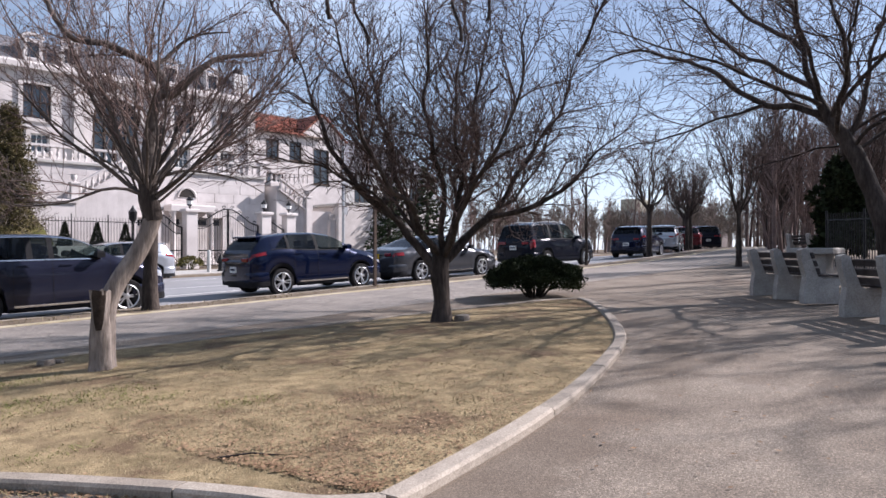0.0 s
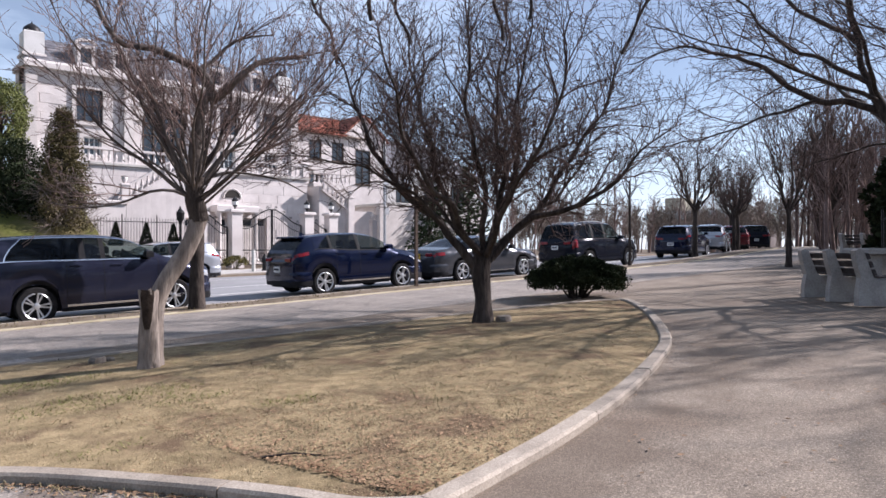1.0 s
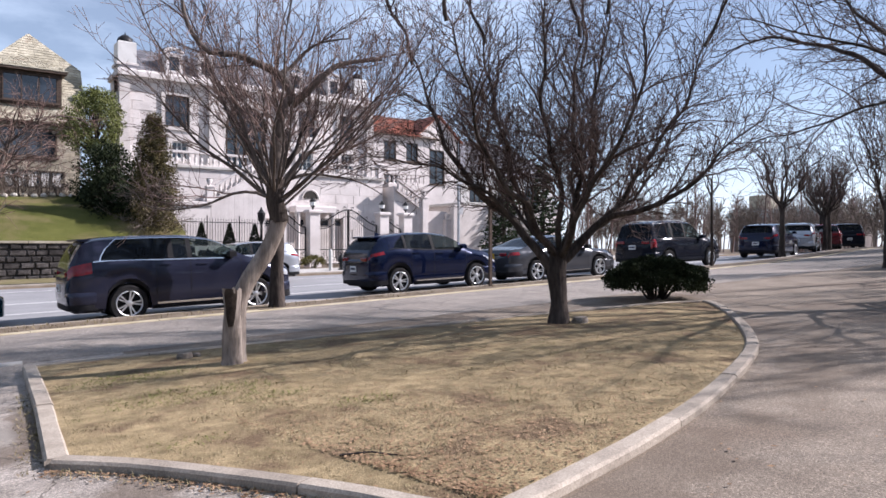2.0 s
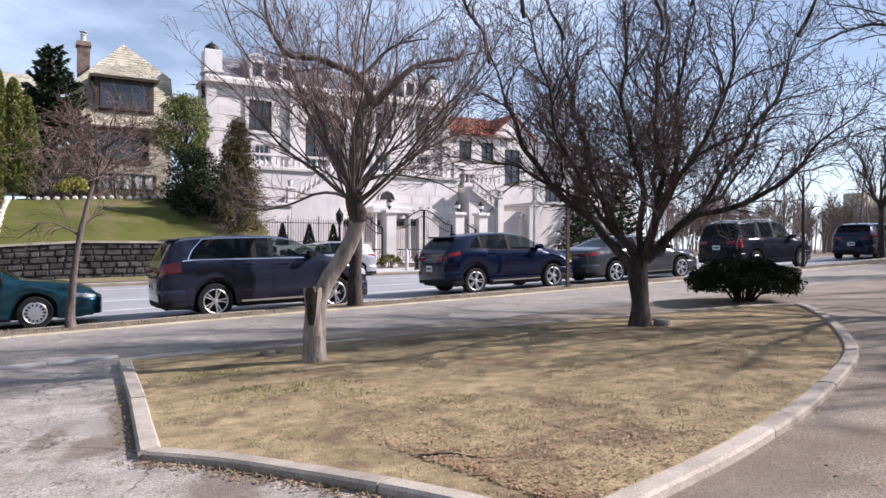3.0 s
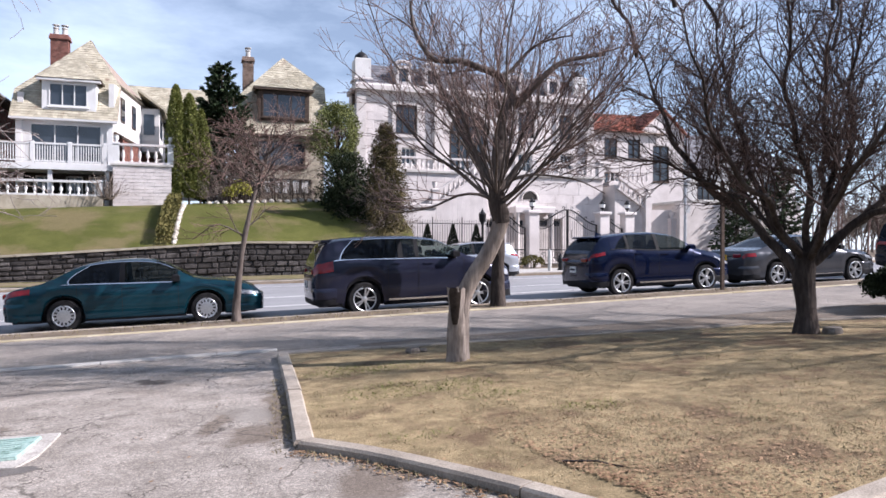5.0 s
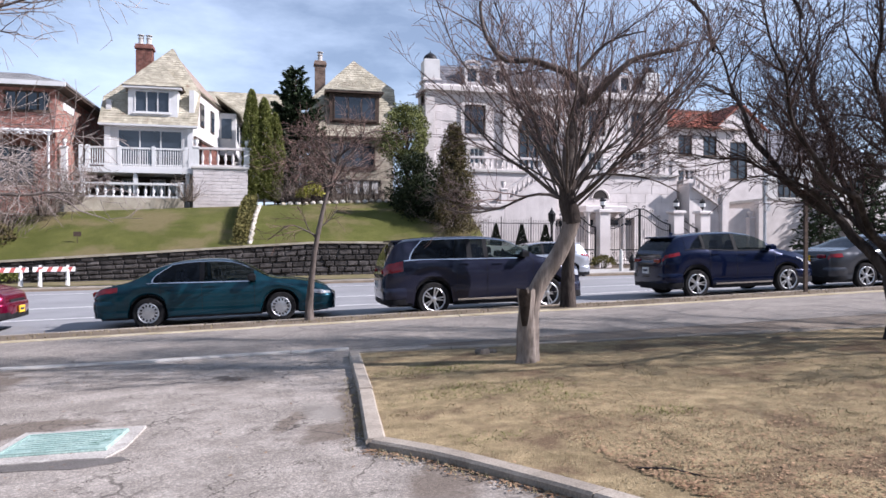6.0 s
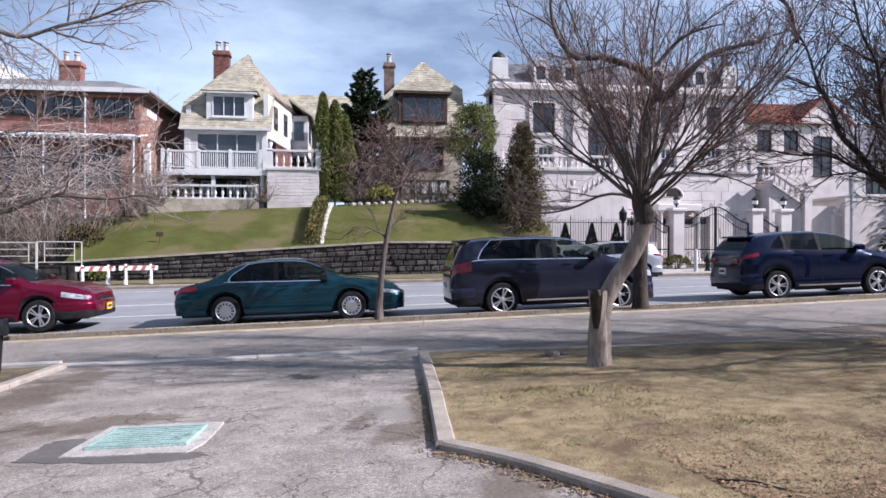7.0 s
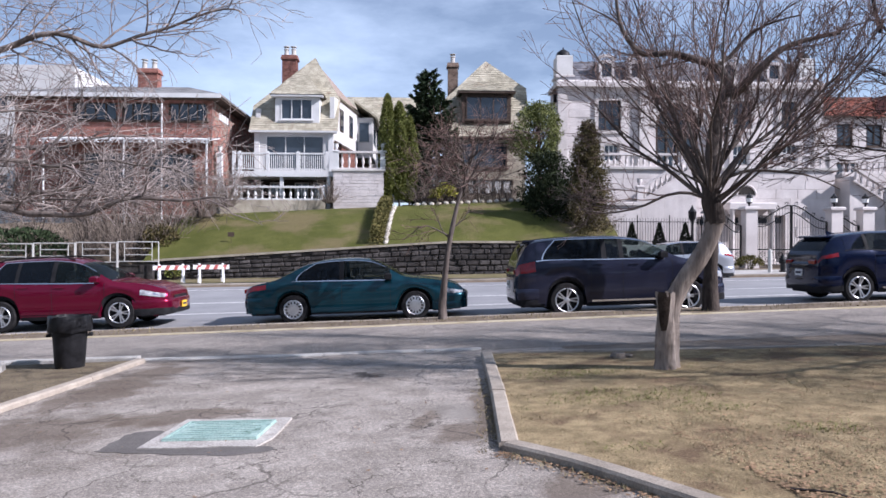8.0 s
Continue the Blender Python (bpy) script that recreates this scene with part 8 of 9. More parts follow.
gate_leaf("iron_gate", 17.65, 19.45, ZG + 2.5, ZG + 3.25, "tall black wrought iron drive gate with scrollwork")
gate_leaf("iron_gate", 19.5, 21.35, ZG + 3.25, ZG + 2.4, "tall black wrought iron drive gate with scrollwork")
gate_leaf("iron_gate", 15.5, 16.8, ZG + 2.9, ZG + 2.2, "narrow black wrought iron side gate")
gate_leaf("iron_gate", 22.15, 23.05, ZG + 2.6, ZG + 2.2, "narrow black wrought iron side gate")
for x, z in ((15.25, 3.2), (17.25, 3.4), (21.75, 3.4), (23.42, 3.4)):
    pl = thing("gate_pillar", Matrix.Translation((x, 36.0, ZG - 0.1)), "square cream limestone gate pillar with a lantern", "pillar", group="gate pillars")
    hgt = z - ZG + 0.1
    part("shaft", MB().bevel_box(-0.3, 0.3, -0.3, 0.3, 0, hgt, 0.02), M_lime, pl)
    part("pillar_base", MB().bevel_box(-0.36, 0.36, -0.36, 0.36, -0.02, 0.3, 0.03), M_lime, pl)
    part("pillar_cap", MB().bevel_box(-0.4, 0.4, -0.4, 0.4, hgt + 0.002, hgt + 0.16, 0.05), M_lime, pl)
    lan = part("lantern", MB().lathe([(0.05, 0.16), (0.05, 0.3), (0.14, 0.36), (0.17, 0.62), (0.2, 0.66), (0.06, 0.8), (0.02, 0.88)], 8, (0, 0, hgt)), M_black, pl, smooth=30)
    part("lantern_glass", MB().lathe([(0.15, 0.4), (0.178, 0.6)], 8, (0, 0, hgt)), M_plate, lan)
fw = thing("mansion_fence", Matrix.Translation((0, 36.0, 0)), "black iron fence on a low white wall", "fence")
part("low_wall", MB().bevel_box(9.6, 14.95, -0.15, 0.15, far_z(10, 34) - 0.1, 1.55, 0.03), M_stucco, fw)
for z in (1.75, 2.75):
    part("fence_rail", MB().box(9.6, 14.95, -0.02, 0.02, z - 0.02, z + 0.02), M_black, fw)
for i in range(38):
    x = 9.7 + i * 0.14
    tall = i % 12 == 0
    part("fence_post" if tall else "fence_bar", MB().tube([(x, 0, 1.56), (x, 0, 2.95 if not tall else 3.1)], [0.03 if tall else 0.012] * 2, 5), M_black, fw)
for x in (11.45, 12.95, 14.35):
    pot = thing("planter", Matrix.Translation((x, 37.2, 1.2)), "clipped dark cone shrub in a black pot", "planter", group="cone shrubs by the fence")
    part("pot", MB().lathe([(0.2, -1.0), (0.2, 0), (0.28, 0.35), (0.3, 0.4), (0.25, 0.4)], 12), M_black, pot, smooth=40)
    mb = MB()
    foliage(mb, np.random.default_rng(int(x * 10)), 1900, lambda g: (lambda t, a: ((0.3 * (1 - t) * math.cos(a), 0.3 * (1 - t) * math.sin(a), 0.4 + 1.1 * t), (math.cos(a), math.sin(a), 0.6)))(g.random() ** 1.4, g.uniform(0, 6.28)), 0.09)
    part("shrub", mb, M_yew, pot)
lp = thing("garden_lamp", Matrix.Translation((14.65, 37.0, far_z(14, 34) - 0.1)), "black cast iron garden lamp on a stone base", "lamp")
part("lamp_base", MB().bevel_box(-0.25, 0.25, -0.25, 0.25, 0, 1.5, 0.03), M_lime, lp)
part("lamp_stem", MB().lathe([(0.14, 1.5), (0.08, 1.65), (0.05, 1.9), (0.05, 2.5), (0.1, 2.6)], 10), M_black, lp, smooth=40)
part("lamp_head", MB().lathe([(0.1, 2.6), (0.2, 2.75), (0.22, 3.05), (0.24, 3.1), (0.08, 3.3), (0.03, 3.45)], 8), M_black, lp, smooth=30)

# houses farther along
h6 = thing("tiled_villa", Matrix.Identity(4), "cream villa with a red clay tile roof", "house")
vh = [(30.4, 31.6, 8.8, 10.4), (32.6, 33.8, 8.8, 10.4), (35.0, 36.6, 7.0, 10.0), (30.4, 32.0, 5.6, 7.6)]
part("front_wall", panel(MB(), 29.3, 38.0, 1.0, 11.0, 50.0, 50.4, vh), M_lime, h6)
for a in vh:
    window(h6, *a, 50.05, M_wood_d, nx=2)
part("gable", MB().add([(33.4, 49.9, 11.0), (38.2, 49.9, 11.0), (35.8, 49.9, 12.9), (33.4, 50.3, 11.0), (38.2, 50.3, 11.0), (35.8, 50.3, 12.9)], [(0, 1, 2), (3, 5, 4), (0, 3, 4, 1)]), M_lime, h6)
part("side_wall", MB().box(29.3, 29.7, 50.4, 60, 1.0, 11.0), M_lime, h6)
part("left_slope", slab([(29.0, 49.6, 10.9), (35.9, 49.6, 10.9), (35.9, 54, 13.2), (29.0, 54, 13.2)], 0.12), M_mortar, h6)
part("roof_tile_covering", slates([(0, 0), (4.8, 0), (6.9, 1.9), (6.9, 4.9), (0, 4.9)], (29.0, 49.58, 10.92), (1, 0, 0), (0, 4.4, 2.3), 0.3, 0.25, 29, 0.05), M_roof_r, h6, kind="stuff")
for sg, xa in ((1, 33.2), (-1, 38.4)):
    o = Vector((xa, 49.6, 10.85))
    part("gable_slope", slab([o, (35.8, 49.6, 13.1), (35.8, 56, 13.1), (xa, 56, 10.85)], 0.12), M_roof_r, h6)
h7 = thing("dark_roofed_house", Matrix.Identity(4), "white house with a dark blue-grey roof behind trees", "house")
part("front_wall", panel(MB(), 40, 52, 1.0, 8.6, 52.0, 52.4, [(41, 43, 5.5, 7.6), (44.5, 46.5, 5.5, 7.6), (48, 50, 5.5, 7.6)]), M_stucco, h7)
for a in (41, 44.5, 48):
    window(h7, a, a + 2, 5.5, 7.6, 52.05, M_wood_d, nx=3)
part("roof", slab([(39.5, 51.5, 8.5), (52.5, 51.5, 8.5), (50, 57, 12.4), (42, 57, 12.4)], 0.15), M_mansard, h7)
part("side_wall", MB().box(40, 40.4, 52.4, 60, 1, 8.6), M_stucco, h7)
gar = thing("white_garage", Matrix.Identity(4), "low white garden building behind the street trees", "building")
part("wall", MB().box(31.5, 41, 40.5, 45.5, 0.8, 4.6), M_lime_d, gar)
part("coping", MB().bevel_box(31.3, 41.2, 40.3, 45.7, 4.6, 4.8, 0.05), M_conc, gar)
fb = thing("far_flat_building", Matrix.Translation((118, 56, 1)), "long far building with a pale green roof edge", "building")
part("wall", MB().box(-6, 14, -2, 13, -0.5, 5.6), material("far grey brown wall", (0.2, 0.17, 0.16), (0.27, 0.235, 0.22), 0.5, 0.9, 0, 5), fb)
part("roof_edge", MB().bevel_box(-6.3, 14.3, -2.3, 13.3, 5.6, 7.0, 0.6), material("pale green copper", (0.35, 0.42, 0.40), (0.45, 0.52, 0.49), 0.4, 0.8, 0, 5), fb)
part("roof_house", MB().bevel_box(0, 4, 9.5, 13, 7.0, 9.8, 0.1), M_rubble, fb)

# the retaining wall, each stone by itself
rw = thing("wall_retaining", Matrix.Identity(4), "dark rough stone retaining wall with a concrete coping", "wall", kind="structure")
wtop = lambda x: min(1.72, 1.62 + 0.066 * x) if x < 1.5 else 1.72
wbase = lambda x: far_z(x, 33.4) - 0.1
core = MB()
for a, b in zip(steps(-12.2, 9.4, 24), steps(-12.2, 9.4, 24)[1:]):
    core.add([(a, 33.6, wbase(a)), (b, 33.6, wbase(b)), (b, 33.6, wtop(b) - 0.1), (a, 33.6, wtop(a) - 0.1), (a, 34.0, wbase(a)), (b, 34.0, wbase(b)), (b, 34.0, wtop(b) - 0.1), (a, 34.0, wtop(a) - 0.1)], [(0, 1, 2, 3), (4, 7, 6, 5), (3, 2, 6, 7)])
part("mortar_core", core, M_wallstone, rw)
cop = MB()
for a, b in zip(steps(-12.3, 9.5, 14), steps(-12.3, 9.5, 14)[1:]):
    cm_ = MB().add([(a + 0.01, 33.46, wtop(a) - 0.1), (b - 0.01, 33.46, wtop(b) - 0.1), (b - 0.01, 33.46, wtop(b)), (a + 0.01, 33.46, wtop(a)), (a + 0.01, 34.1, wtop(a) - 0.1), (b - 0.01, 34.1, wtop(b) - 0.1), (b - 0.01, 34.1, wtop(b)), (a + 0.01, 34.1, wtop(a))], [(0, 1, 2, 3), (3, 2, 6, 7), (4, 7, 6, 5), (0, 4, 5, 1), (0, 3, 7, 4), (1, 5, 6, 2)])
    part("coping_stone", cm_, M_rubble, rw)
rr = random.Random(77)
for c in range(6):
    x = -12.2 - rr.random() * 0.3
    while x < 9.4:
        w = rr.uniform(0.3, 0.66)
        a, b = max(-12.2, x), min(9.4, x + w - 0.035)
        if b - a > 0.12:
            f0, f1 = c / 6, (c + 1) / 6
            k = rr.uniform(0.03, 0.12)
            zz = lambda q, f: wbase(q) + (wtop(q) - 0.1 - wbase(q)) * f
            j = 0.02
            i_ = 0.035
            p = [(a, zz(a, f0) + j), (b, zz(b, f0) + j), (b, zz(b, f1) - j), (a, zz(a, f1) - j)]
            q = [(a + i_, p[0][1] + i_), (b - i_, p[1][1] + i_ * rr.uniform(0.5, 1.5)), (b - i_ * rr.uniform(0.5, 1.5), p[2][1] - i_), (a + i_, p[3][1] - i_)]
            part("stone", MB().add([(u, 33.6, z) for u, z in p] + [(u, 33.6 - k * rr.uniform(0.8, 1.2), z) for u, z in q], [(4, 5, 6, 7), (0, 1, 5, 4), (1, 2, 6, 5), (2, 3, 7, 6), (3, 0, 4, 7)]), M_wallstone, rw)
        x += w
M_rough = material("rough winter verge", (0.12, 0.108, 0.048), (0.208, 0.176, 0.096), 1.2, 0.95, 0.7, 40, c3=(0.192, 0.152, 0.104), c3_scale=0.7, c3_at=0.5, fine_mix=0.5)
structure("ground_strip_far", MB().grid(steps(-30, 10, 80), steps(30.45, 33.6, 6), lambda x, y: far_z(x, y) + 0.03 + 0.02 * noise.noise((x, y * 2, 6))), M_rough, "rough brown grass strip below the retaining wall", "verge", smooth=40)
# ---- planting across the street ----
conifer("arborvitae", -1.80, 42.75, 4.0, 6.6, 0.5, M_ever_l, "tall narrow yellow-green arborvitae", 1, n=8000, size=0.13)
conifer("arborvitae", -1.08, 43.05, 4.0, 6.2, 0.55, M_ever_l, "tall narrow yellow-green arborvitae", 2, n=8000, size=0.13)
conifer("arborvitae", -0.46, 43.3, 4.0, 5.4, 0.5, M_ever_l, "shorter narrow yellow-green arborvitae", 3, n=7000, size=0.13)
spruce("spruce", 0.75, 45.2, 3.8, 9.2, 3.0, M_ever, "dark blue-green spruce beside the stone house", 4, whorls=34, sprays=190, size=0.24)
M_olive = material("olive leaves", (0.09, 0.105, 0.032), (0.19, 0.20, 0.07), 3, 0.7, 0, 20, island=0.5)
clump_tree("broad_evergreen", 7.35, 42.4, 3.6, 6.4, 1.7, M_olive, "open olive green evergreen with separate leafy clumps", 5, clumps=44, leaves=330, size=0.11, base=0.5)
# the next two low dark plants stand in for conifer shadow on the lawn
clump_tree("dark_yew", 7.7, 37.3, 2.0, 2.0, 1.5, M_yew, "low dark juniper mass standing in for shadow on the lawn", 18, clumps=44, leaves=120, size=0.17, base=0.06, bare=10)
clump_tree("dark_yew", 7.2, 38.4, 2.5, 2.7, 1.5, M_yew, "low dark yew mass standing in partly for shadow on the lawn", 17, clumps=40, leaves=120, size=0.17, base=0.08)
clump_tree("juniper", 8.75, 35.7, 1.5, 6.2, 1.35, M_ever_y, "tall ragged bronze-green juniper by the mansion", 6, clumps=110, leaves=200, size=0.10, pointed=0.7, base=0.05, bare=44)
clump_tree("dark_yew", 7.6, 40.2, 2.4, 4.3, 1.9, M_yew, "dark spreading yew under the juniper", 7, clumps=70, leaves=220, size=0.11, base=0.06)
spruce("street_conifer", 30.5, 35.0, 0.6, 6.5, 1.6, M_ever, "young spruce beside the garden wall", 8, sprays=26, size=0.22)
spruce("street_conifer", 36.0, 37.0, 0.8, 7.0, 2.0, M_ever, "dark spruce before the villa", 9, sprays=26, size=0.24)
clump_tree("park_evergreen", 27.4, 7.25, park_z(27, 7), 3.6, 1.1, M_yew, "dark dense evergreen behind the iron fence", 10, clumps=40, leaves=170, size=0.2, base=0.12, pointed=0.3)


def shrub(name, x, y, z, w, h, mat, label, seed, n=1200, size=0.12, stems=9, twigs=False):
    """A low bush: stems from one root and leaves or twigs over a lumpy dome."""
    rng = np.random.default_rng(seed)
    top = thing(name, Matrix.Translation((x, y, z)), label, "shrub")
    st = MB()
    for i in range(stems):
        a, s = rng.uniform(0, 6.28), rng.uniform(0.2, 0.8)
        e = (w * s * math.cos(a), w * s * math.sin(a), h * rng.uniform(0.5, 0.8))
        st.tube([(0.15 * w * math.cos(a), 0.15 * w * math.sin(a), -0.05), (e[0] * 0.55, e[1] * 0.55, e[2] * 0.45), e], [0.03, 0.02, 0.01], 5)
    part("branchwork", st, M_bark, top, smooth=60, kind="stuff")
    mb = MB()
    if twigs:
        S = dict(levels=2, dens=(5.0, 0), bare=(0.15, 0), ang=((20, 60),), lift=(0.25,), len=(h * 0.4,), rad=(0.01,), seg=(0.15, 0.15), wob=0.2, grow=(0.05,), thin=0.008)
        for i in range(n):
            a, s = rng.uniform(0, 6.28), rng.uniform(0.0, 1.0) ** 0.5
            p = np.array((w * 0.5 * s * math.cos(a), w * 0.5 * s * math.sin(a), 0.0))
            shoot(mb, rng, p, unit(np.array((math.cos(a) * s, math.sin(a) * s, 1.1))), h * rng.uniform(0.6, 1.1), 0.014, 1, S)
    else:
        ph = rng.uniform(0, 6.28, 4)

        def pt(g):
            a, t = g.uniform(0, 6.28), g.random()
            lump = 1 + 0.10 * math.sin(4 * a + ph[0] + t * 4) + 0.08 * math.sin(7 * a + ph[1] - 5 * t) + 0.06 * math.sin(11 * a + ph[2] + 9 * t)
            e = math.asin(t ** 0.8) if g.random() < 0.75 else g.uniform(-0.35, 0.2)
            k = lump * (0.72 + 0.28 * g.random() ** 0.4)
            return (w * k * math.cos(a) * math.cos(e), w * k * math.sin(a) * math.cos(e), h * 0.42 + h * 0.58 * math.sin(e) * k), (math.cos(a) * math.cos(e), math.sin(a) * math.cos(e), math.sin(e) + 0.5)

        foliage(mb, rng, n, pt, size)
    part("foliage", mb, mat, top)
    return top


shrub("yew_bush", 11.9, 9.0, park_z(11.9, 9.0) + 0.02, 0.92, 0.79, M_yew, "dark clipped yew bush on bare stems by the turf", 1, n=34000, size=0.042, stems=26)
shrub("yellow_shrub", 1.7, 41.3, 4.2, 0.55, 0.9, M_yellow, "small yellow-green shrub before the stone house", 2, n=700, size=0.14)
shrub("yellow_shrub", 1.1, 40.9, 4.1, 0.35, 0.6, M_yellow, "small yellow-green shrub before the stone house", 3, n=400, size=0.12)
for i, (x, y, w, h) in enumerate(((0.4, 41.6, 0.9, 1.6), (2.4, 42.5, 1.3, 3.6), (3.8, 42.6, 1.1, 2.8), (1.5, 43.2, 1.2, 4.6), (4.9, 43.0, 1.0, 2.6), (5.6, 42.2, 0.8, 1.3), (-5.2, 41.7, 0.6, 1.5))):
    shrub("bare_shrub", x, y, 4.0, w, h, M_scrub, "leafless grey-brown garden shrub", 20 + i, n=64, twigs=True)
for i, (x, y, z, w, h) in enumerate(((-13.6, 38.0, 2.0, 1.8, 4.2), (-15.4, 37.0, 1.6, 2.2, 3.6), (-17.5, 38.5, 1.5, 2.4, 4.0), (-20.0, 37.5, 1.2, 2.4, 3.8), (-12.8, 36.6, 1.3, 1.2, 2.4), (-11.6, 38.2, 3.0, 1.2, 3.0), (-10.6, 39.4, 3.6, 0.9, 2.6), (-14.2, 35.6, 0.9, 1.3, 2.6), (-16.4, 36.0, 1.0, 1.6, 3.2))):
    shrub("bare_shrub", x, y, z, w, h, M_scrub, "tall leafless tangle of shrubs below the brick house", 40 + i, n=90, twigs=True)
shrub("low_evergreen", -12.9, 36.0, 0.9, 0.9, 1.5, M_ever_y, "rough bronze-green shrub at the end of the lawn", 50, n=1100, size=0.16)
shrub("low_evergreen", -19.5, 35.3, 0.6, 2.2, 1.6, M_ever, "low spreading evergreen behind the rail", 51, n=2200, size=0.16)
shrub("box_ball", 16.6, 34.6, far_z(16.6, 34), 0.6, 0.6, M_hedge, "low clipped box plants by the gate", 52, n=700, size=0.1)
shrub("box_ball", -11.2, 33.0, far_z(-11.2, 33), 0.35, 0.6, M_ever_l, "small clipped bush at the wall's end", 53, n=500, size=0.1)
# earth bank left of the lawn
structure("ground_bank", MB().grid(steps(-30, -12.9, 20), steps(34.2, 43, 12), lambda x, y: far_z(x, 34) + 0.1 + max(0, min(1, (y - 34.2) / 8)) * 3.0 + 0.25 * noise.noise((x * 0.6, y * 0.6, 2))), M_ground, "bare brown earth bank below the brick house", "bank", smooth=60)
hed = thing("clipped_hedge", Matrix.Identity(4), "narrow clipped yellowing box hedge running up the lawn", "hedge")
mb = MB()
foliage(mb, np.random.default_rng(60), 5200, lambda g: (lambda t, u, v: ((-1.95 + 0.25 * t + 0.3 * u, 34.2 + 6.2 * t, lawn_z(-1.9, 34.2 + 6.2 * t) + 0.62 * v), (u, -0.3, v)))(g.random(), g.uniform(-1, 1), g.random() ** 0.6), 0.11)
part("foliage", mb, M_hedge, hed)
M_edge = material("weathered pale stone", (0.36, 0.33, 0.28), (0.56, 0.52, 0.46), 4, 0.9, 0.5, 40, rand=0.25)
for i in range(26):
    t = (i + 0.5) / 26
    x, y = -1.52 + 0.25 * t + 0.03 * math.sin(i * 2.1), 34.3 + 6.0 * t
    st = tagged(part("edging_stone", MB().lathe([(0.1, -0.05), (0.13, 0.03), (0.1, 0.1), (0.03, 0.13)], 7), M_edge), "pale rounded stone edging the lawn by the hedge", "stone", "edging stones along the hedge")
    st.matrix_basis = Matrix.Translation((x, y, lawn_z(x, y))) @ pose(0, 0, 0, 0, 0, i * 40)
for i in range(22):
    x = 0.0 + i * 0.42
    y = 40.7 + 0.15 * math.sin(i * 1.7)
    st = tagged(part("bed_stone", MB().lathe([(0.13, -0.06), (0.17, 0.04), (0.12, 0.13), (0.04, 0.16)], 7), M_edge if i % 3 else M_rubble), "pale field stone edging a flower bed", "stone", "edging stones of the flower bed")
    st.matrix_basis = Matrix.Translation((x, y, lawn_z(x, y))) @ pose(0, 0, 0, 0, 0, i * 70)
structure("ground_flower_bed", MB().grid(steps(-0.9, 9.0, 12), steps(40.8, 46, 6), lambda x, y: lawn_z(x, y) + 0.04 + 0.06 * noise.noise((x, y, 4))), M_ground, "brown earth flower bed before the stone house", "bed", smooth=60)
lg = thing("lawn_sign", Matrix.Translation((-9.2, 35.3, lawn_z(-9.2, 35.3))), "small dark yard sign on the lawn", "sign")
part("stake", MB().tube([(0, 0, -0.1), (0, 0, 0.4)], 0.015, 5), M_wood_d, lg)
part("board", MB().bevel_box(-0.16, 0.16, -0.02, 0.02, 0.3, 0.52, 0.01), M_wood_d, lg)

# ---- street furniture ----
rf_ = thing("steel_railing", Matrix.Translation((0.45, 33.0, 0)), "pale painted steel railing above a stone wall", "railing")
for x0 in steps(-29.4, -14.2, 8):
    for z, zz in ((far_z(x0, 33) + 0.95, 0.02), (far_z(x0, 33) + 1.85, 0.024)):
        part("rail", MB().tube([(x0, 0, z), (x0 + 1.85, 0, z)], zz, 6), M_rail, rf_, smooth=60)
    for dx in (0, 1.85):
        part("rail_post", MB().tube([(x0 + dx, 0, far_z(x0, 33) + 0.5), (x0 + dx, 0, far_z(x0, 33) + 1.87)], 0.026, 6), M_rail, rf_, smooth=60)
    for z in (1.25, 1.55):
        part("rail_bar", MB().tube([(x0 + 0.3, 0, far_z(x0, 33) + z), (x0 + 1.55, 0, far_z(x0, 33) + z)], 0.02, 5), M_rail, rf_)
    for dx in (0.3, 1.55):
        part("rail_bar", MB().tube([(x0 + dx, 0, far_z(x0, 33) + 0.95), (x0 + dx, 0, far_z(x0, 33) + 1.85)], 0.02, 5), M_rail, rf_)
rl = thing("wall_low", Matrix.Identity(4), "dark stone wall under the railing", "wall", kind="structure")
part("wall_body", MB().box(-31, -12.3, 33.3, 33.7, -1.2, 0.55), M_wallstone, rl)


def barricade(x, y, turn, label):
    b = thing("barricade", Matrix.Translation((x, y, far_z(x, y) + 0.02)) @ pose(0, 0, 0, 0, 0, turn) @ Matrix.Scale(0.88, 4), label, "barricade", "wooden barricades at the kerb")
    for sx in (-0.55, 0.55):
        for sg in (-1, 1):
            leg = MB().add([(sx - 0.05, sg * 0.3 - 0.03, 0), (sx + 0.05, sg * 0.3 - 0.03, 0), (sx + 0.05, sg * 0.3 + 0.03, 0), (sx - 0.05, sg * 0.3 + 0.03, 0), (sx - 0.05, sg * 0.03 - 0.03, 0.95), (sx + 0.05, sg * 0.03 - 0.03, 0.95), (sx + 0.05, sg * 0.03 + 0.03, 0.95), (sx - 0.05, sg * 0.03 + 0.03, 0.95)], [(0, 3, 2, 1), (4, 5, 6, 7), (0, 1, 5, 4), (1, 2, 6, 5), (2, 3, 7, 6), (3, 0, 4, 7)])
            part("leg", leg, M_white, b)
        part("leg_brace", MB().box(sx - 0.04, sx + 0.04, -0.2, 0.2, 0.3, 0.38), M_white, b)
    pl = part("plank", MB().box(-0.85, 0.85, -0.11, -0.08, 0.66, 0.88), M_white, b)
    for i in range(4):
        x0 = -0.72 + i * 0.4
        part("stripe", MB().add([(x0, -0.114, 0.665), (x0 + 0.18, -0.114, 0.665), (x0 + 0.28, -0.114, 0.875), (x0 + 0.1, -0.114, 0.875)], [(0, 1, 2, 3)]), M_orange, pl)


barricade(-10.55, 30.75, 28, "white sawhorse barricade with red stripes on the far sidewalk")
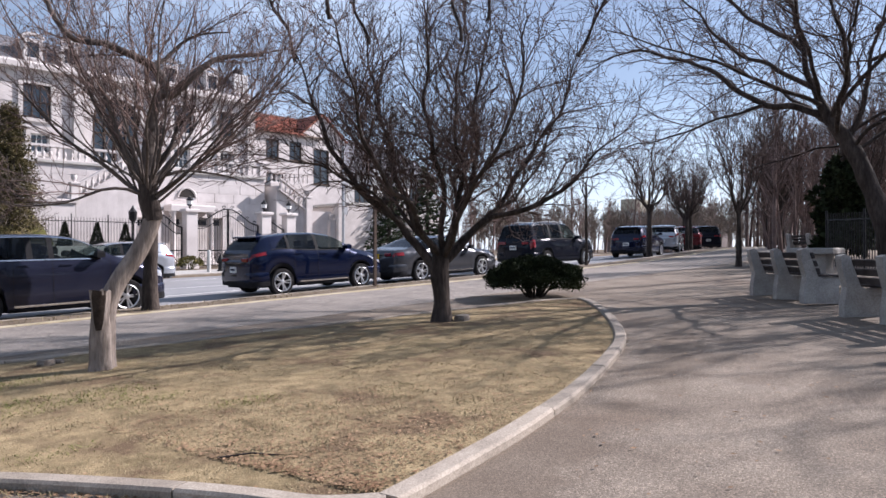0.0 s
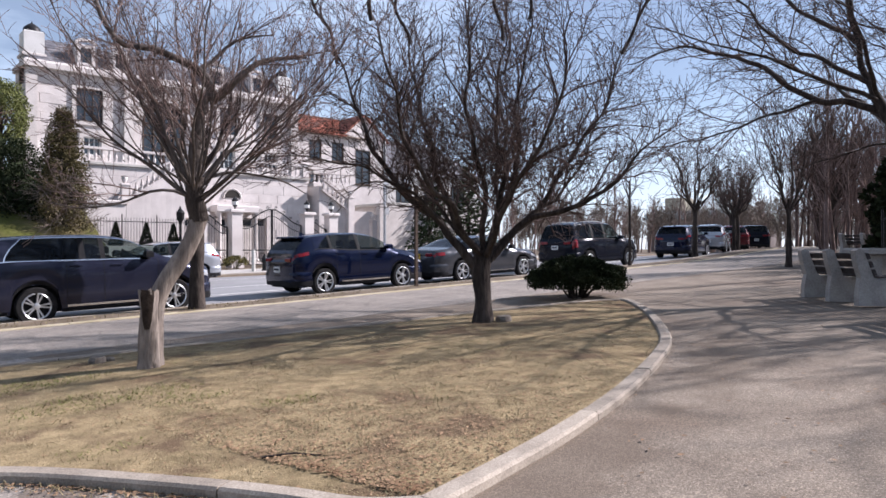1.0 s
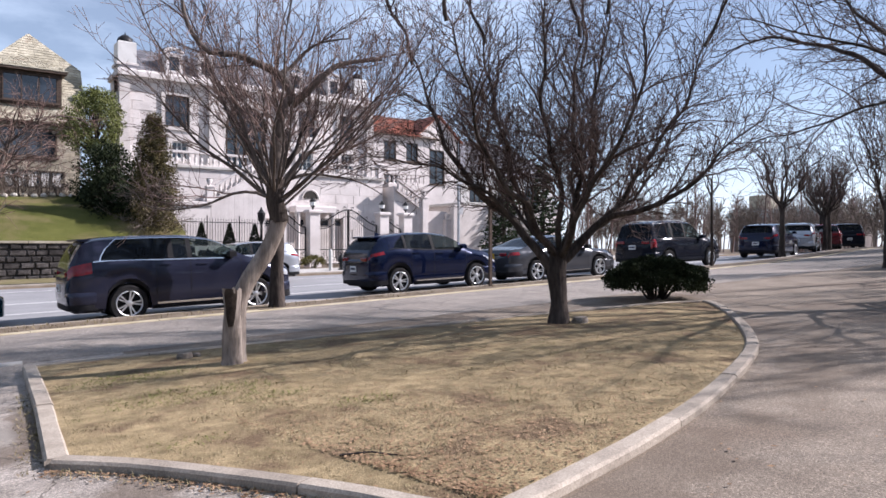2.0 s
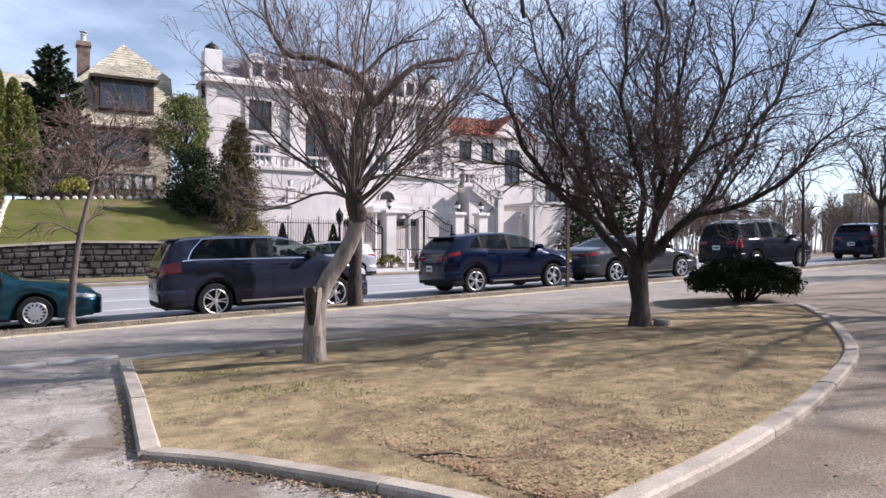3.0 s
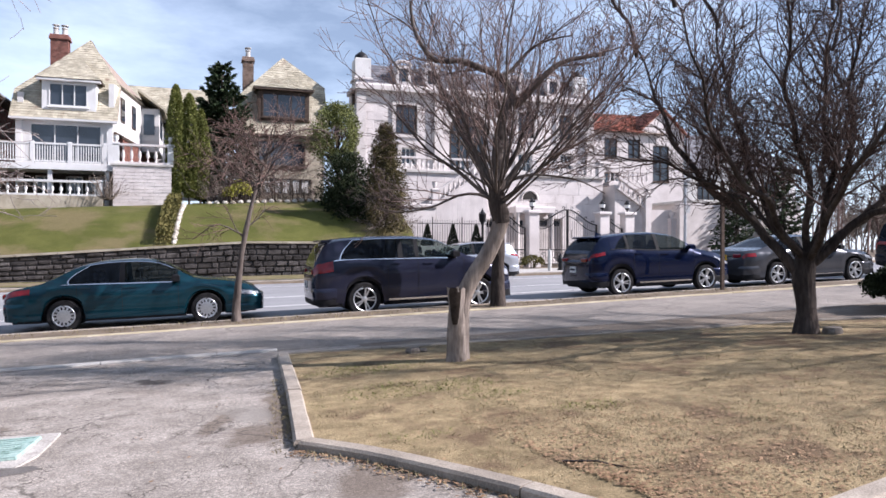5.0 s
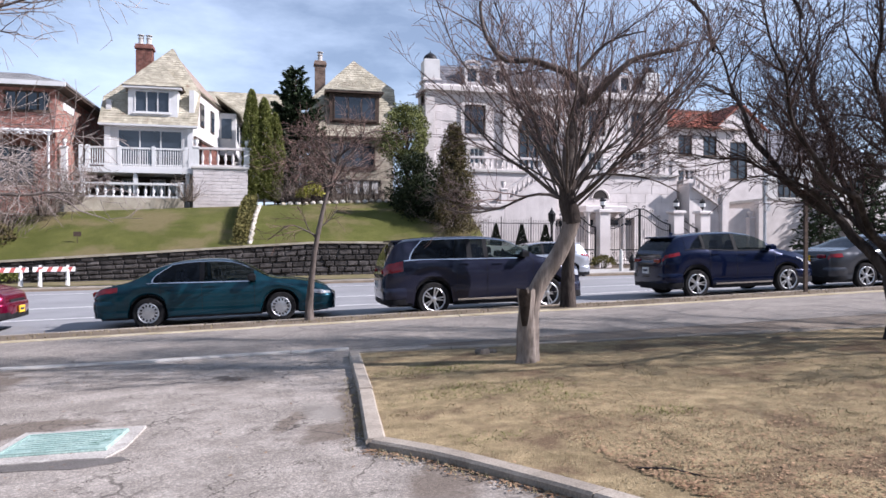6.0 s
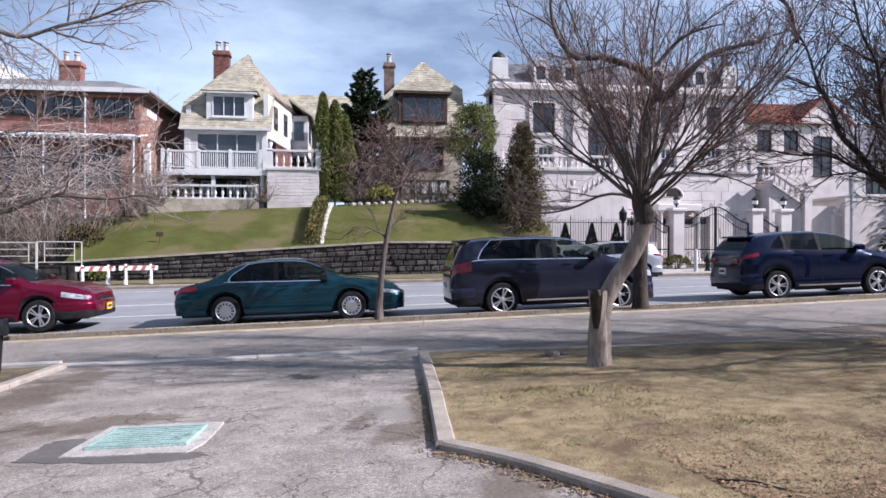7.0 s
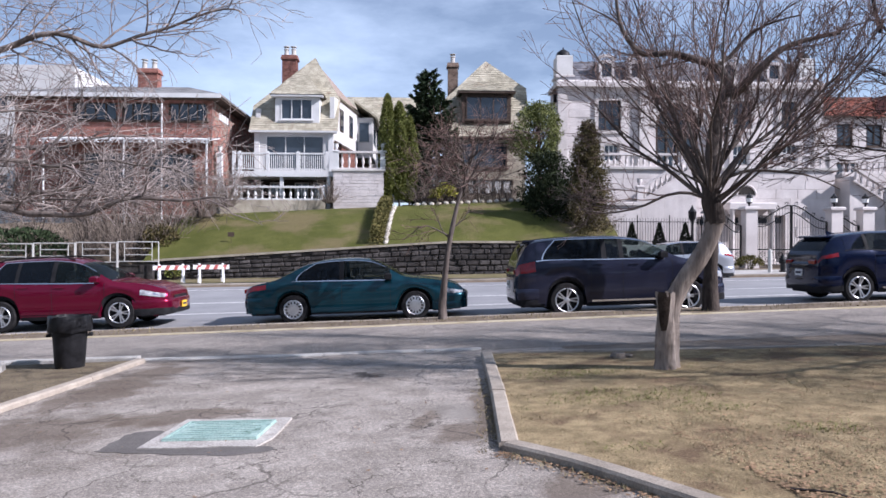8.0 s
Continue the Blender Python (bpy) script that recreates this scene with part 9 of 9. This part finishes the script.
barricade(-8.85, 30.75, 24, "white sawhorse barricade with red stripes on the far sidewalk")

hy = thing("fire_hydrant", Matrix.Translation((16.6, 31.4, far_z(16.6, 31.4))), "black fire hydrant on the far sidewalk", "hydrant")
part("barrel", MB().lathe([(0.16, 0), (0.16, 0.06), (0.11, 0.08), (0.11, 0.5), (0.15, 0.52), (0.15, 0.58), (0.12, 0.62), (0.09, 0.72), (0.03, 0.78), (0.03, 0.84)], 14), M_black, hy, smooth=40)
for a in (0, 180, 270):
    part("nozzle", MB().lathe([(0.06, 0.08), (0.06, 0.17), (0.045, 0.18)], 10, m=Matrix.Translation((0, 0, 0.45)) @ Matrix.Rotation(radians(a), 4, "Z") @ Matrix.Rotation(radians(90), 4, "Y")), M_black, hy, smooth=40)
for x in (15.9, 17.5):
    bo = tagged(part("bollard", MB().lathe([(0.09, -0.1), (0.09, 0.95), (0.07, 1.02), (0.02, 1.05)], 12), M_rail, smooth=40), "short pale concrete-filled bollard by the hydrant", "bollard", "bollards by the hydrant")
    bo.location = (x, 31.2, far_z(x, 31.2))
po = thing("utility_pole", Matrix.Translation((25.2, 33.0, far_z(25, 33))), "tall grey steel street pole with a small box", "pole")
part("shaft", MB().tube([(0, 0, -0.1), (0, 0, 3), (0, 0, 7.2)], [0.1, 0.085, 0.07], 10), M_steel, po, smooth=60)
part("pole_box", MB().bevel_box(-0.14, 0.14, -0.24, -0.08, 2.9, 3.35, 0.02), M_steel, po)
part("pole_sign", MB().bevel_box(-0.2, 0.2, -0.12, -0.09, 4.6, 5.2, 0.01), M_steel, po)
sp = thing("sign_post", Matrix.Translation((12.3, 14.7, park_z(12.3, 14.7))), "rusty brown steel sign post on the verge", "post")
part("channel", MB().bevel_box(-0.045, 0.045, -0.03, 0.03, -0.1, 3.3, 0.005), M_wood_d, sp)
part("sign_plate", MB().bevel_box(-0.15, 0.15, -0.045, -0.032, 2.75, 3.2, 0.005), M_steel, sp)

# litter bin
bi = thing("litter_bin", Matrix.Translation((-4.72, 9.95, park_z(-4.7, 9.95) + 0.02)) @ Matrix.Diagonal((0.83, 0.83, 0.9, 1)), "black plastic litter bin with a rumpled bag", "bin")
part("drum", MB().lathe([(0.215, 0), (0.225, 0.02), (0.245, 0.3), (0.27, 0.62), (0.285, 0.70), (0.3, 0.71), (0.3, 0.76), (0.27, 0.765), (0.25, 0.7), (0.2, 0.1)], 32), M_bin, bi, smooth=40)
bag = MB()
for lv, (r, z) in enumerate(((0.262, 0.70), (0.29, 0.79), (0.315, 0.78), (0.32, 0.70), (0.325, 0.60), (0.315, 0.56))):
    bag.v += [((r + 0.012 * math.sin(a * 9 + lv) + 0.008 * math.sin(a * 17)) * math.cos(a), (r + 0.012 * math.sin(a * 9 + lv)) * math.sin(a), z + 0.012 * math.sin(a * 5 + lv * 2)) for a in [2 * math.pi * i / 40 for i in range(40)]]
bag.f = [(lv * 40 + i, lv * 40 + (i + 1) % 40, (lv + 1) * 40 + (i + 1) % 40, (lv + 1) * 40 + i) for lv in range(5) for i in range(40)]
part("bin_bag", bag, M_bin, bi, "black bag folded over the rim", smooth=60)
for a in (0.3, 3.4):
    part("bin_handle", MB().bevel_box(0.27, 0.34, -0.07, 0.07, 0.48, 0.53, 0.015, Matrix.Rotation(a, 4, "Z")), M_bin, bi)
bs = tagged(part("stone_block", MB().bevel_box(-0.25, 0.25, -0.15, 0.15, -0.05, 0.13, 0.03), M_conc), "broken pale concrete block in the bed", "block")
bs.matrix_basis = Matrix.Translation((-5.75, 9.7, park_z(-5.75, 9.7) + 0.03)) @ pose(0, 0, 0, 0, 0, 20)

# the bronze tablet in the paving
pq = thing("bronze_tablet", Matrix.Translation((-1.6, 6.06, park_z(-1.6, 6.06) - 0.012)) @ pose(0, 0, 0, 0.3, -2.2, -5), "verdigris bronze tablet set in a rough concrete slab", "tablet")
M_slab = material("rough grey concrete slab", (0.34, 0.315, 0.285), (0.50, 0.47, 0.43), 4, 0.92, 0.6, 60, fine_mix=0.45)
slab_mb = MB()
rr = random.Random(5)
edge = [(-0.5, -0.44), (-0.2, -0.455), (0.15, -0.44), (0.45, -0.45), (0.49, -0.2), (0.485, 0.15), (0.48, 0.44), (0.1, 0.45), (-0.25, 0.44), (-0.47, 0.445), (-0.49, 0.1), (-0.505, -0.2)]
edge = [(x + rr.uniform(-0.012, 0.012), y + rr.uniform(-0.012, 0.012)) for x, y in edge]
slab_mb.prism(edge, -0.08, 0.028)
part("slab", slab_mb, M_slab, pq, "rough pale concrete slab")
tb = part("tablet", MB().bevel_box(-0.385, 0.385, -0.27, 0.29, 0.029, 0.044, 0.008), M_bronze, pq)
part("tablet_rim", panel(MB(), -0.38, 0.38, -0.265, 0.285, 0.0455, 0.051, [(-0.355, 0.355, -0.24, 0.26)]), M_bronze, tb).matrix_basis = Matrix(((1, 0, 0, 0), (0, 0, 1, 0), (0, 1, 0, 0), (0, 0, 0, 1)))
for r in range(8):
    z = 0.22 - r * 0.058
    w = (0.3, 0.22, 0.31, 0.28, 0.31, 0.25, 0.3, 0.16)[r]
    part("worn_line", MB().box(-w, w, z - 0.012, z + 0.012, 0.0455, 0.049), M_bronze, tb, "raised worn line of unreadable writing")


def blob(name, pts, lift, mat, label, category, seed):
    rng = random.Random(seed)
    fine_ = smooth_line([*pts, pts[0]], 5)[:-1]
    fine_ = [(x + rng.uniform(-0.02, 0.02), y + rng.uniform(-0.02, 0.02)) for x, y in fine_]
    mb = MB().prism(fine_, lambda x, y: park_z(x, y) - 0.02, lambda x, y: park_z(x, y) + lift)
    return structure(name, mb, mat, label, category)


blob("pavement_patch", [(-2.44, 5.65), (-2.42, 5.95), (-2.36, 6.2), (-2.1, 6.2), (-2.05, 5.8), (-1.2, 5.6), (-1.05, 5.48), (-1.38, 5.4), (-2.1, 5.55)], 0.005, M_patch, "dark asphalt patch round the bronze tablet", "patch", 1)


# ---- benches ----
def bench(m, label):
    """Concrete ends, dark slats on seat and back; the seat looks along +y."""
    b = thing("park_bench", m, label, "bench", "concrete park benches")
    prof = [(-0.34, 0), (-0.05, 0), (0.32, 0), (0.34, 0.06), (0.26, 0.16), (0.25, 0.3), (0.34, 0.4), (0.33, 0.45), (-0.02, 0.42), (-0.1, 0.46), (-0.22, 0.78), (-0.26, 0.90), (-0.33, 0.93), (-0.40, 0.90), (-0.37, 0.7), (-0.3, 0.45), (-0.34, 0.2)]
    for x in (-0.95, 0.0, 0.95):
        n = len(prof)
        vs = [(x - 0.075, y, z) for y, z in prof] + [(x + 0.075, y, z) for y, z in prof]
        part("bench_end", MB().add(vs, [tuple(range(n)), tuple(range(n, 2 * n))[::-1]] + [(i, i + n, (i + 1) % n + n, (i + 1) % n) for i in range(n)]), M_bench, b)
    for y in (0.02, 0.14, 0.26):
        part("seat_slat", MB().bevel_box(-1.05, 1.05, y - 0.045, y + 0.045, 0.452, 0.49, 0.01), M_slat, b)
    for t in (0.12, 0.42, 0.74):
        y, z = -0.08 - 0.16 * t, 0.5 + 0.42 * t
        part("back_slat", MB().bevel_box(-1.05, 1.05, -0.02, 0.02, -0.05, 0.05, 0.01, Matrix.Translation((0, y, z)) @ Matrix.Rotation(radians(20), 4, "X")), M_slat, b)
    return b


def bench_pose(x, y, turn):
    return Matrix.Translation((x, y, park_z(x, y))) @ pose(0, 0, 0, 0, 0, turn)


b1 = bench(bench_pose(13.6, 4.42, -135), "concrete-ended park bench with dark slats beside the path")
for x, y, t in ((10.95, 2.12, -135), (32.0, 9.6, -110), (8.6, 0.3, -135)):
    copy_thing(b1, bench_pose(x, y, t))
tbl = thing("stone_table", Matrix.Translation((15.9, 4.7, park_z(15.9, 4.7))), "pale concrete table on a square pedestal", "table")
part("pedestal", MB().bevel_box(-0.24, 0.24, -0.24, 0.24, -0.05, 0.74, 0.02), M_bench, tbl)
part("tabletop", MB().bevel_box(-0.42, 0.42, -0.42, 0.42, 0.742, 0.86, 0.03), M_bench, tbl)
fe = thing("park_fence", Matrix.Identity(4), "tall black iron park fence behind the benches", "fence")
fa, fb2 = Vector((24.3, 6.9)), Vector((16.6, 0.2))
nb = 74
for i in range(nb + 1):
    p = fa.lerp(fb2, i / nb)
    z = park_z(p.x, p.y)
    big = i % 16 == 0
    part("fence_post" if big else "picket", MB().tube([(p.x, p.y, z - 0.05), (p.x, p.y, z + (1.75 if big else 1.65))], 0.035 if big else 0.014, 5), M_black, fe)
for h in (0.2, 1.45):
    part("fence_rail", MB().tube([(*fa, park_z(*fa) + h), (*fb2, park_z(*fb2) + h)], 0.022, 5), M_black, fe)

# stones in the turf
for i, (x, y, s) in enumerate(((7.85, 7.32, 0.13), (7.95, 7.38, 0.09), (2.5, 8.75, 0.1), (2.65, 8.8, 0.06))):
    st = MB().lathe([(s * 0.9, -0.03), (s, s * 0.3), (s * 0.8, s * 0.65), (s * 0.25, s * 0.75)], 9)
    st.v = [tuple(np.array(v) + 0.12 * s * np.array(noise.noise_vector((v[0] * 9, v[1] * 9 + i, v[2] * 9)))) for v in st.v]
    ob = tagged(part("field_stone", st, M_rock, smooth=35), "grey field stone lying in the turf", "stone")
    ob.location = (x, y, bed_z(x, y))
fs = tagged(part("fallen_stick", MB().tube([(0, 0, 0.015), (0.2, 0.05, 0.03), (0.42, 0.03, 0.02), (0.6, 0.1, 0.012)], [0.008, 0.007, 0.005, 0.003], 5), M_bark), "thin fallen stick lying on the turf", "stick")
fs.matrix_basis = Matrix.Translation((2.12, 4.05, bed_z(2.12, 4.05))) @ pose(0, 0, 0, 0, 0, -45)

# ---- turf, litter and grit ----
rng = np.random.default_rng(99)


def blades(n, box_, keep, h0, h1, seed, w=0.006):
    g = np.random.default_rng(seed)
    mb = MB()
    x0, x1, y0, y1 = box_
    made = 0
    while made < n:
        x, y = g.uniform(x0, x1), g.uniform(y0, y1)
        if not keep(x, y, g):
            continue
        made += 1
        z = bed_z(x, y) if inside(x, y, BED) else park_z(x, y) + 0.01
        h, a, lean = g.uniform(h0, h1), g.uniform(0, 6.28), g.uniform(1.0, 3.2)
        c, s = math.cos(a) * w, math.sin(a) * w
        mb.add([(x - c, y - s, z - 0.005), (x + c, y + s, z - 0.005), (x - s / w * h * lean, y + c / w * h * lean, z + h)], [(0, 1, 2)])
    return mb


IN = inset(BED, 0.1)
near = lambda x, y, g: inside(x, y, IN) and g.random() < 1.15 - 0.13 * math.hypot(x - 2, y - 3) and noise.noise((x * 0.7, y * 0.7, 7)) > -0.35 - 0.3 * g.random()
tagged(part("dry_grass", blades(62000, (0.8, 12, 2.7, 10), near, 0.004, 0.010, 1, 0.0035), M_blade), "short dry straw-coloured grass over the turf bed", "grass", kind="stuff")
green = lambda x, y, g: inside(x, y, IN) and any(math.hypot((x - a) / r, (y - b) / (r * 0.6)) < g.random() ** 0.5 for a, b, r in ((1.7, 6.6, 0.7), (2.3, 6.5, 0.55), (1.7, 7.9, 0.8), (2.5, 6.0, 0.4), (1.5, 5.0, 0.35), (3.0, 5.2, 0.4)))
tagged(part("green_grass", blades(2600, (0.8, 4, 4.5, 10), green, 0.012, 0.026, 2, 0.004), M_green), "patches of fresh green grass in the dry turf", "grass", kind="stuff")
M_weed = material("withered kerb weed", (0.145, 0.119, 0.0595), (0.238, 0.196, 0.111), 3, 0.9, 0, 30, island=0.35)
edge_ = lambda x, y, g: not inside(x, y, BED) and dist_edge(x, y, BED) < 0.09 + 0.16 * g.random() and x < 2.2
tagged(part("kerb_weeds", blades(1100, (0.3, 2.3, 3.2, 8.0), edge_, 0.008, 0.03, 3, 0.004), M_weed), "dry weeds along the foot of the kerb", "grass", kind="stuff")
tagged(part("bed_grass", blades(2600, (-9, -4.1, 5.8, 10.3), lambda x, y, g: inside(x, y, LEFT_BED) and noise.noise((x * 1.3, y * 1.3, 2)) > -0.1, 0.02, 0.05, 12, 0.005), M_weed), "sparse dead grass in the neighbouring bed", "grass", kind="stuff")
verge = MB()
g = np.random.default_rng(4)
for i in range(1500):
    x, y = g.uniform(-9, 14), 14.0 + 1.05 * g.random()
    z, h, a = park_z(x, y) + 0.015, g.uniform(0.02, 0.07), g.uniform(0, 6.28)
    verge.add([(x - 0.008 * math.cos(a), y - 0.008 * math.sin(a), z), (x + 0.008 * math.cos(a), y + 0.008 * math.sin(a), z), (x - h * math.sin(a) * 0.5, y + h * math.cos(a) * 0.5, z + h)], [(0, 1, 2)])
tagged(part("verge_grass", verge, M_weed), "thin dry grass on the verge by the kerb", "grass", kind="stuff")


def litter(n, spot, size, seed):
    """Curled fallen leaves lying about."""
    g = np.random.default_rng(seed)
    mb = MB()
    made = 0
    while made < n:
        x, y = spot(g)
        made += 1
        z = (bed_z(x, y) if inside(x, y, BED) else park_z(x, y)) + 0.012
        s, a = size * g.uniform(0.5, 1.3), g.uniform(0, 6.28)
        c, d = math.cos(a) * s, math.sin(a) * s
        u = [g.uniform(0, 0.28) * s for _ in range(4)]
        mb.add([(x - c, y - d, z + u[0]), (x + d * 0.45, y - c * 0.45, z + u[1]), (x + c, y + d, z + u[2]), (x - d * 0.45, y + c * 0.45, z + u[3])], [(0, 1, 2), (0, 2, 3)])
    return mb


east = smooth_line(BED[8:18])


def by_kerb(g):
    i = min(len(east) - 2, int(len(east) * g.random() ** 1.7))
    p, q = Vector(east[i]), Vector(east[i + 1])
    n = Vector((-(q - p).y, (q - p).x)).normalized()
    c = p.lerp(q, g.random()) + n * (0.1 + abs(g.normal()) * 1.25)
    return c.x, c.y


def in_bed(g):
    while True:
        x, y = g.uniform(1, 11), g.uniform(3, 9.5)
        if inside(x, y, IN):
            return x, y


tagged(part("leaf_litter", litter(7600, by_kerb, 0.016, 5), M_leaf), "brown curled leaves gathered along the kerb", "leaves", kind="stuff")
tagged(part("leaf_litter", litter(4200, in_bed, 0.014, 6), M_leaf), "scattered brown leaves over the turf", "leaves", kind="stuff")
south = smooth_line(BED[2:9])


def kerb_foot(g):
    i = int((len(south) - 1) * g.random())
    p, q = Vector(south[i]), Vector(south[i + 1])
    n = Vector((-(q - p).y, (q - p).x)).normalized()
    c = p.lerp(q, g.random()) - n * (0.085 + abs(g.normal()) * 0.07)
    return c.x, c.y


tagged(part("leaf_litter", litter(520, kerb_foot, 0.02, 9), M_leaf), "brown leaves caught at the foot of the kerb", "leaves", kind="stuff")
tagged(part("path_leaves", litter(620, lambda g: (g.uniform(2.2, 12), g.uniform(-0.5, 8)), 0.021, 7), M_leaf), "scattered dry leaves on the asphalt path", "leaves", kind="stuff")
tagged(part("path_leaves", litter(160, lambda g: (g.uniform(-4, 1), g.uniform(3.5, 10)), 0.018, 8), M_leaf), "scattered dry leaves on the asphalt plaza", "leaves", kind="stuff")
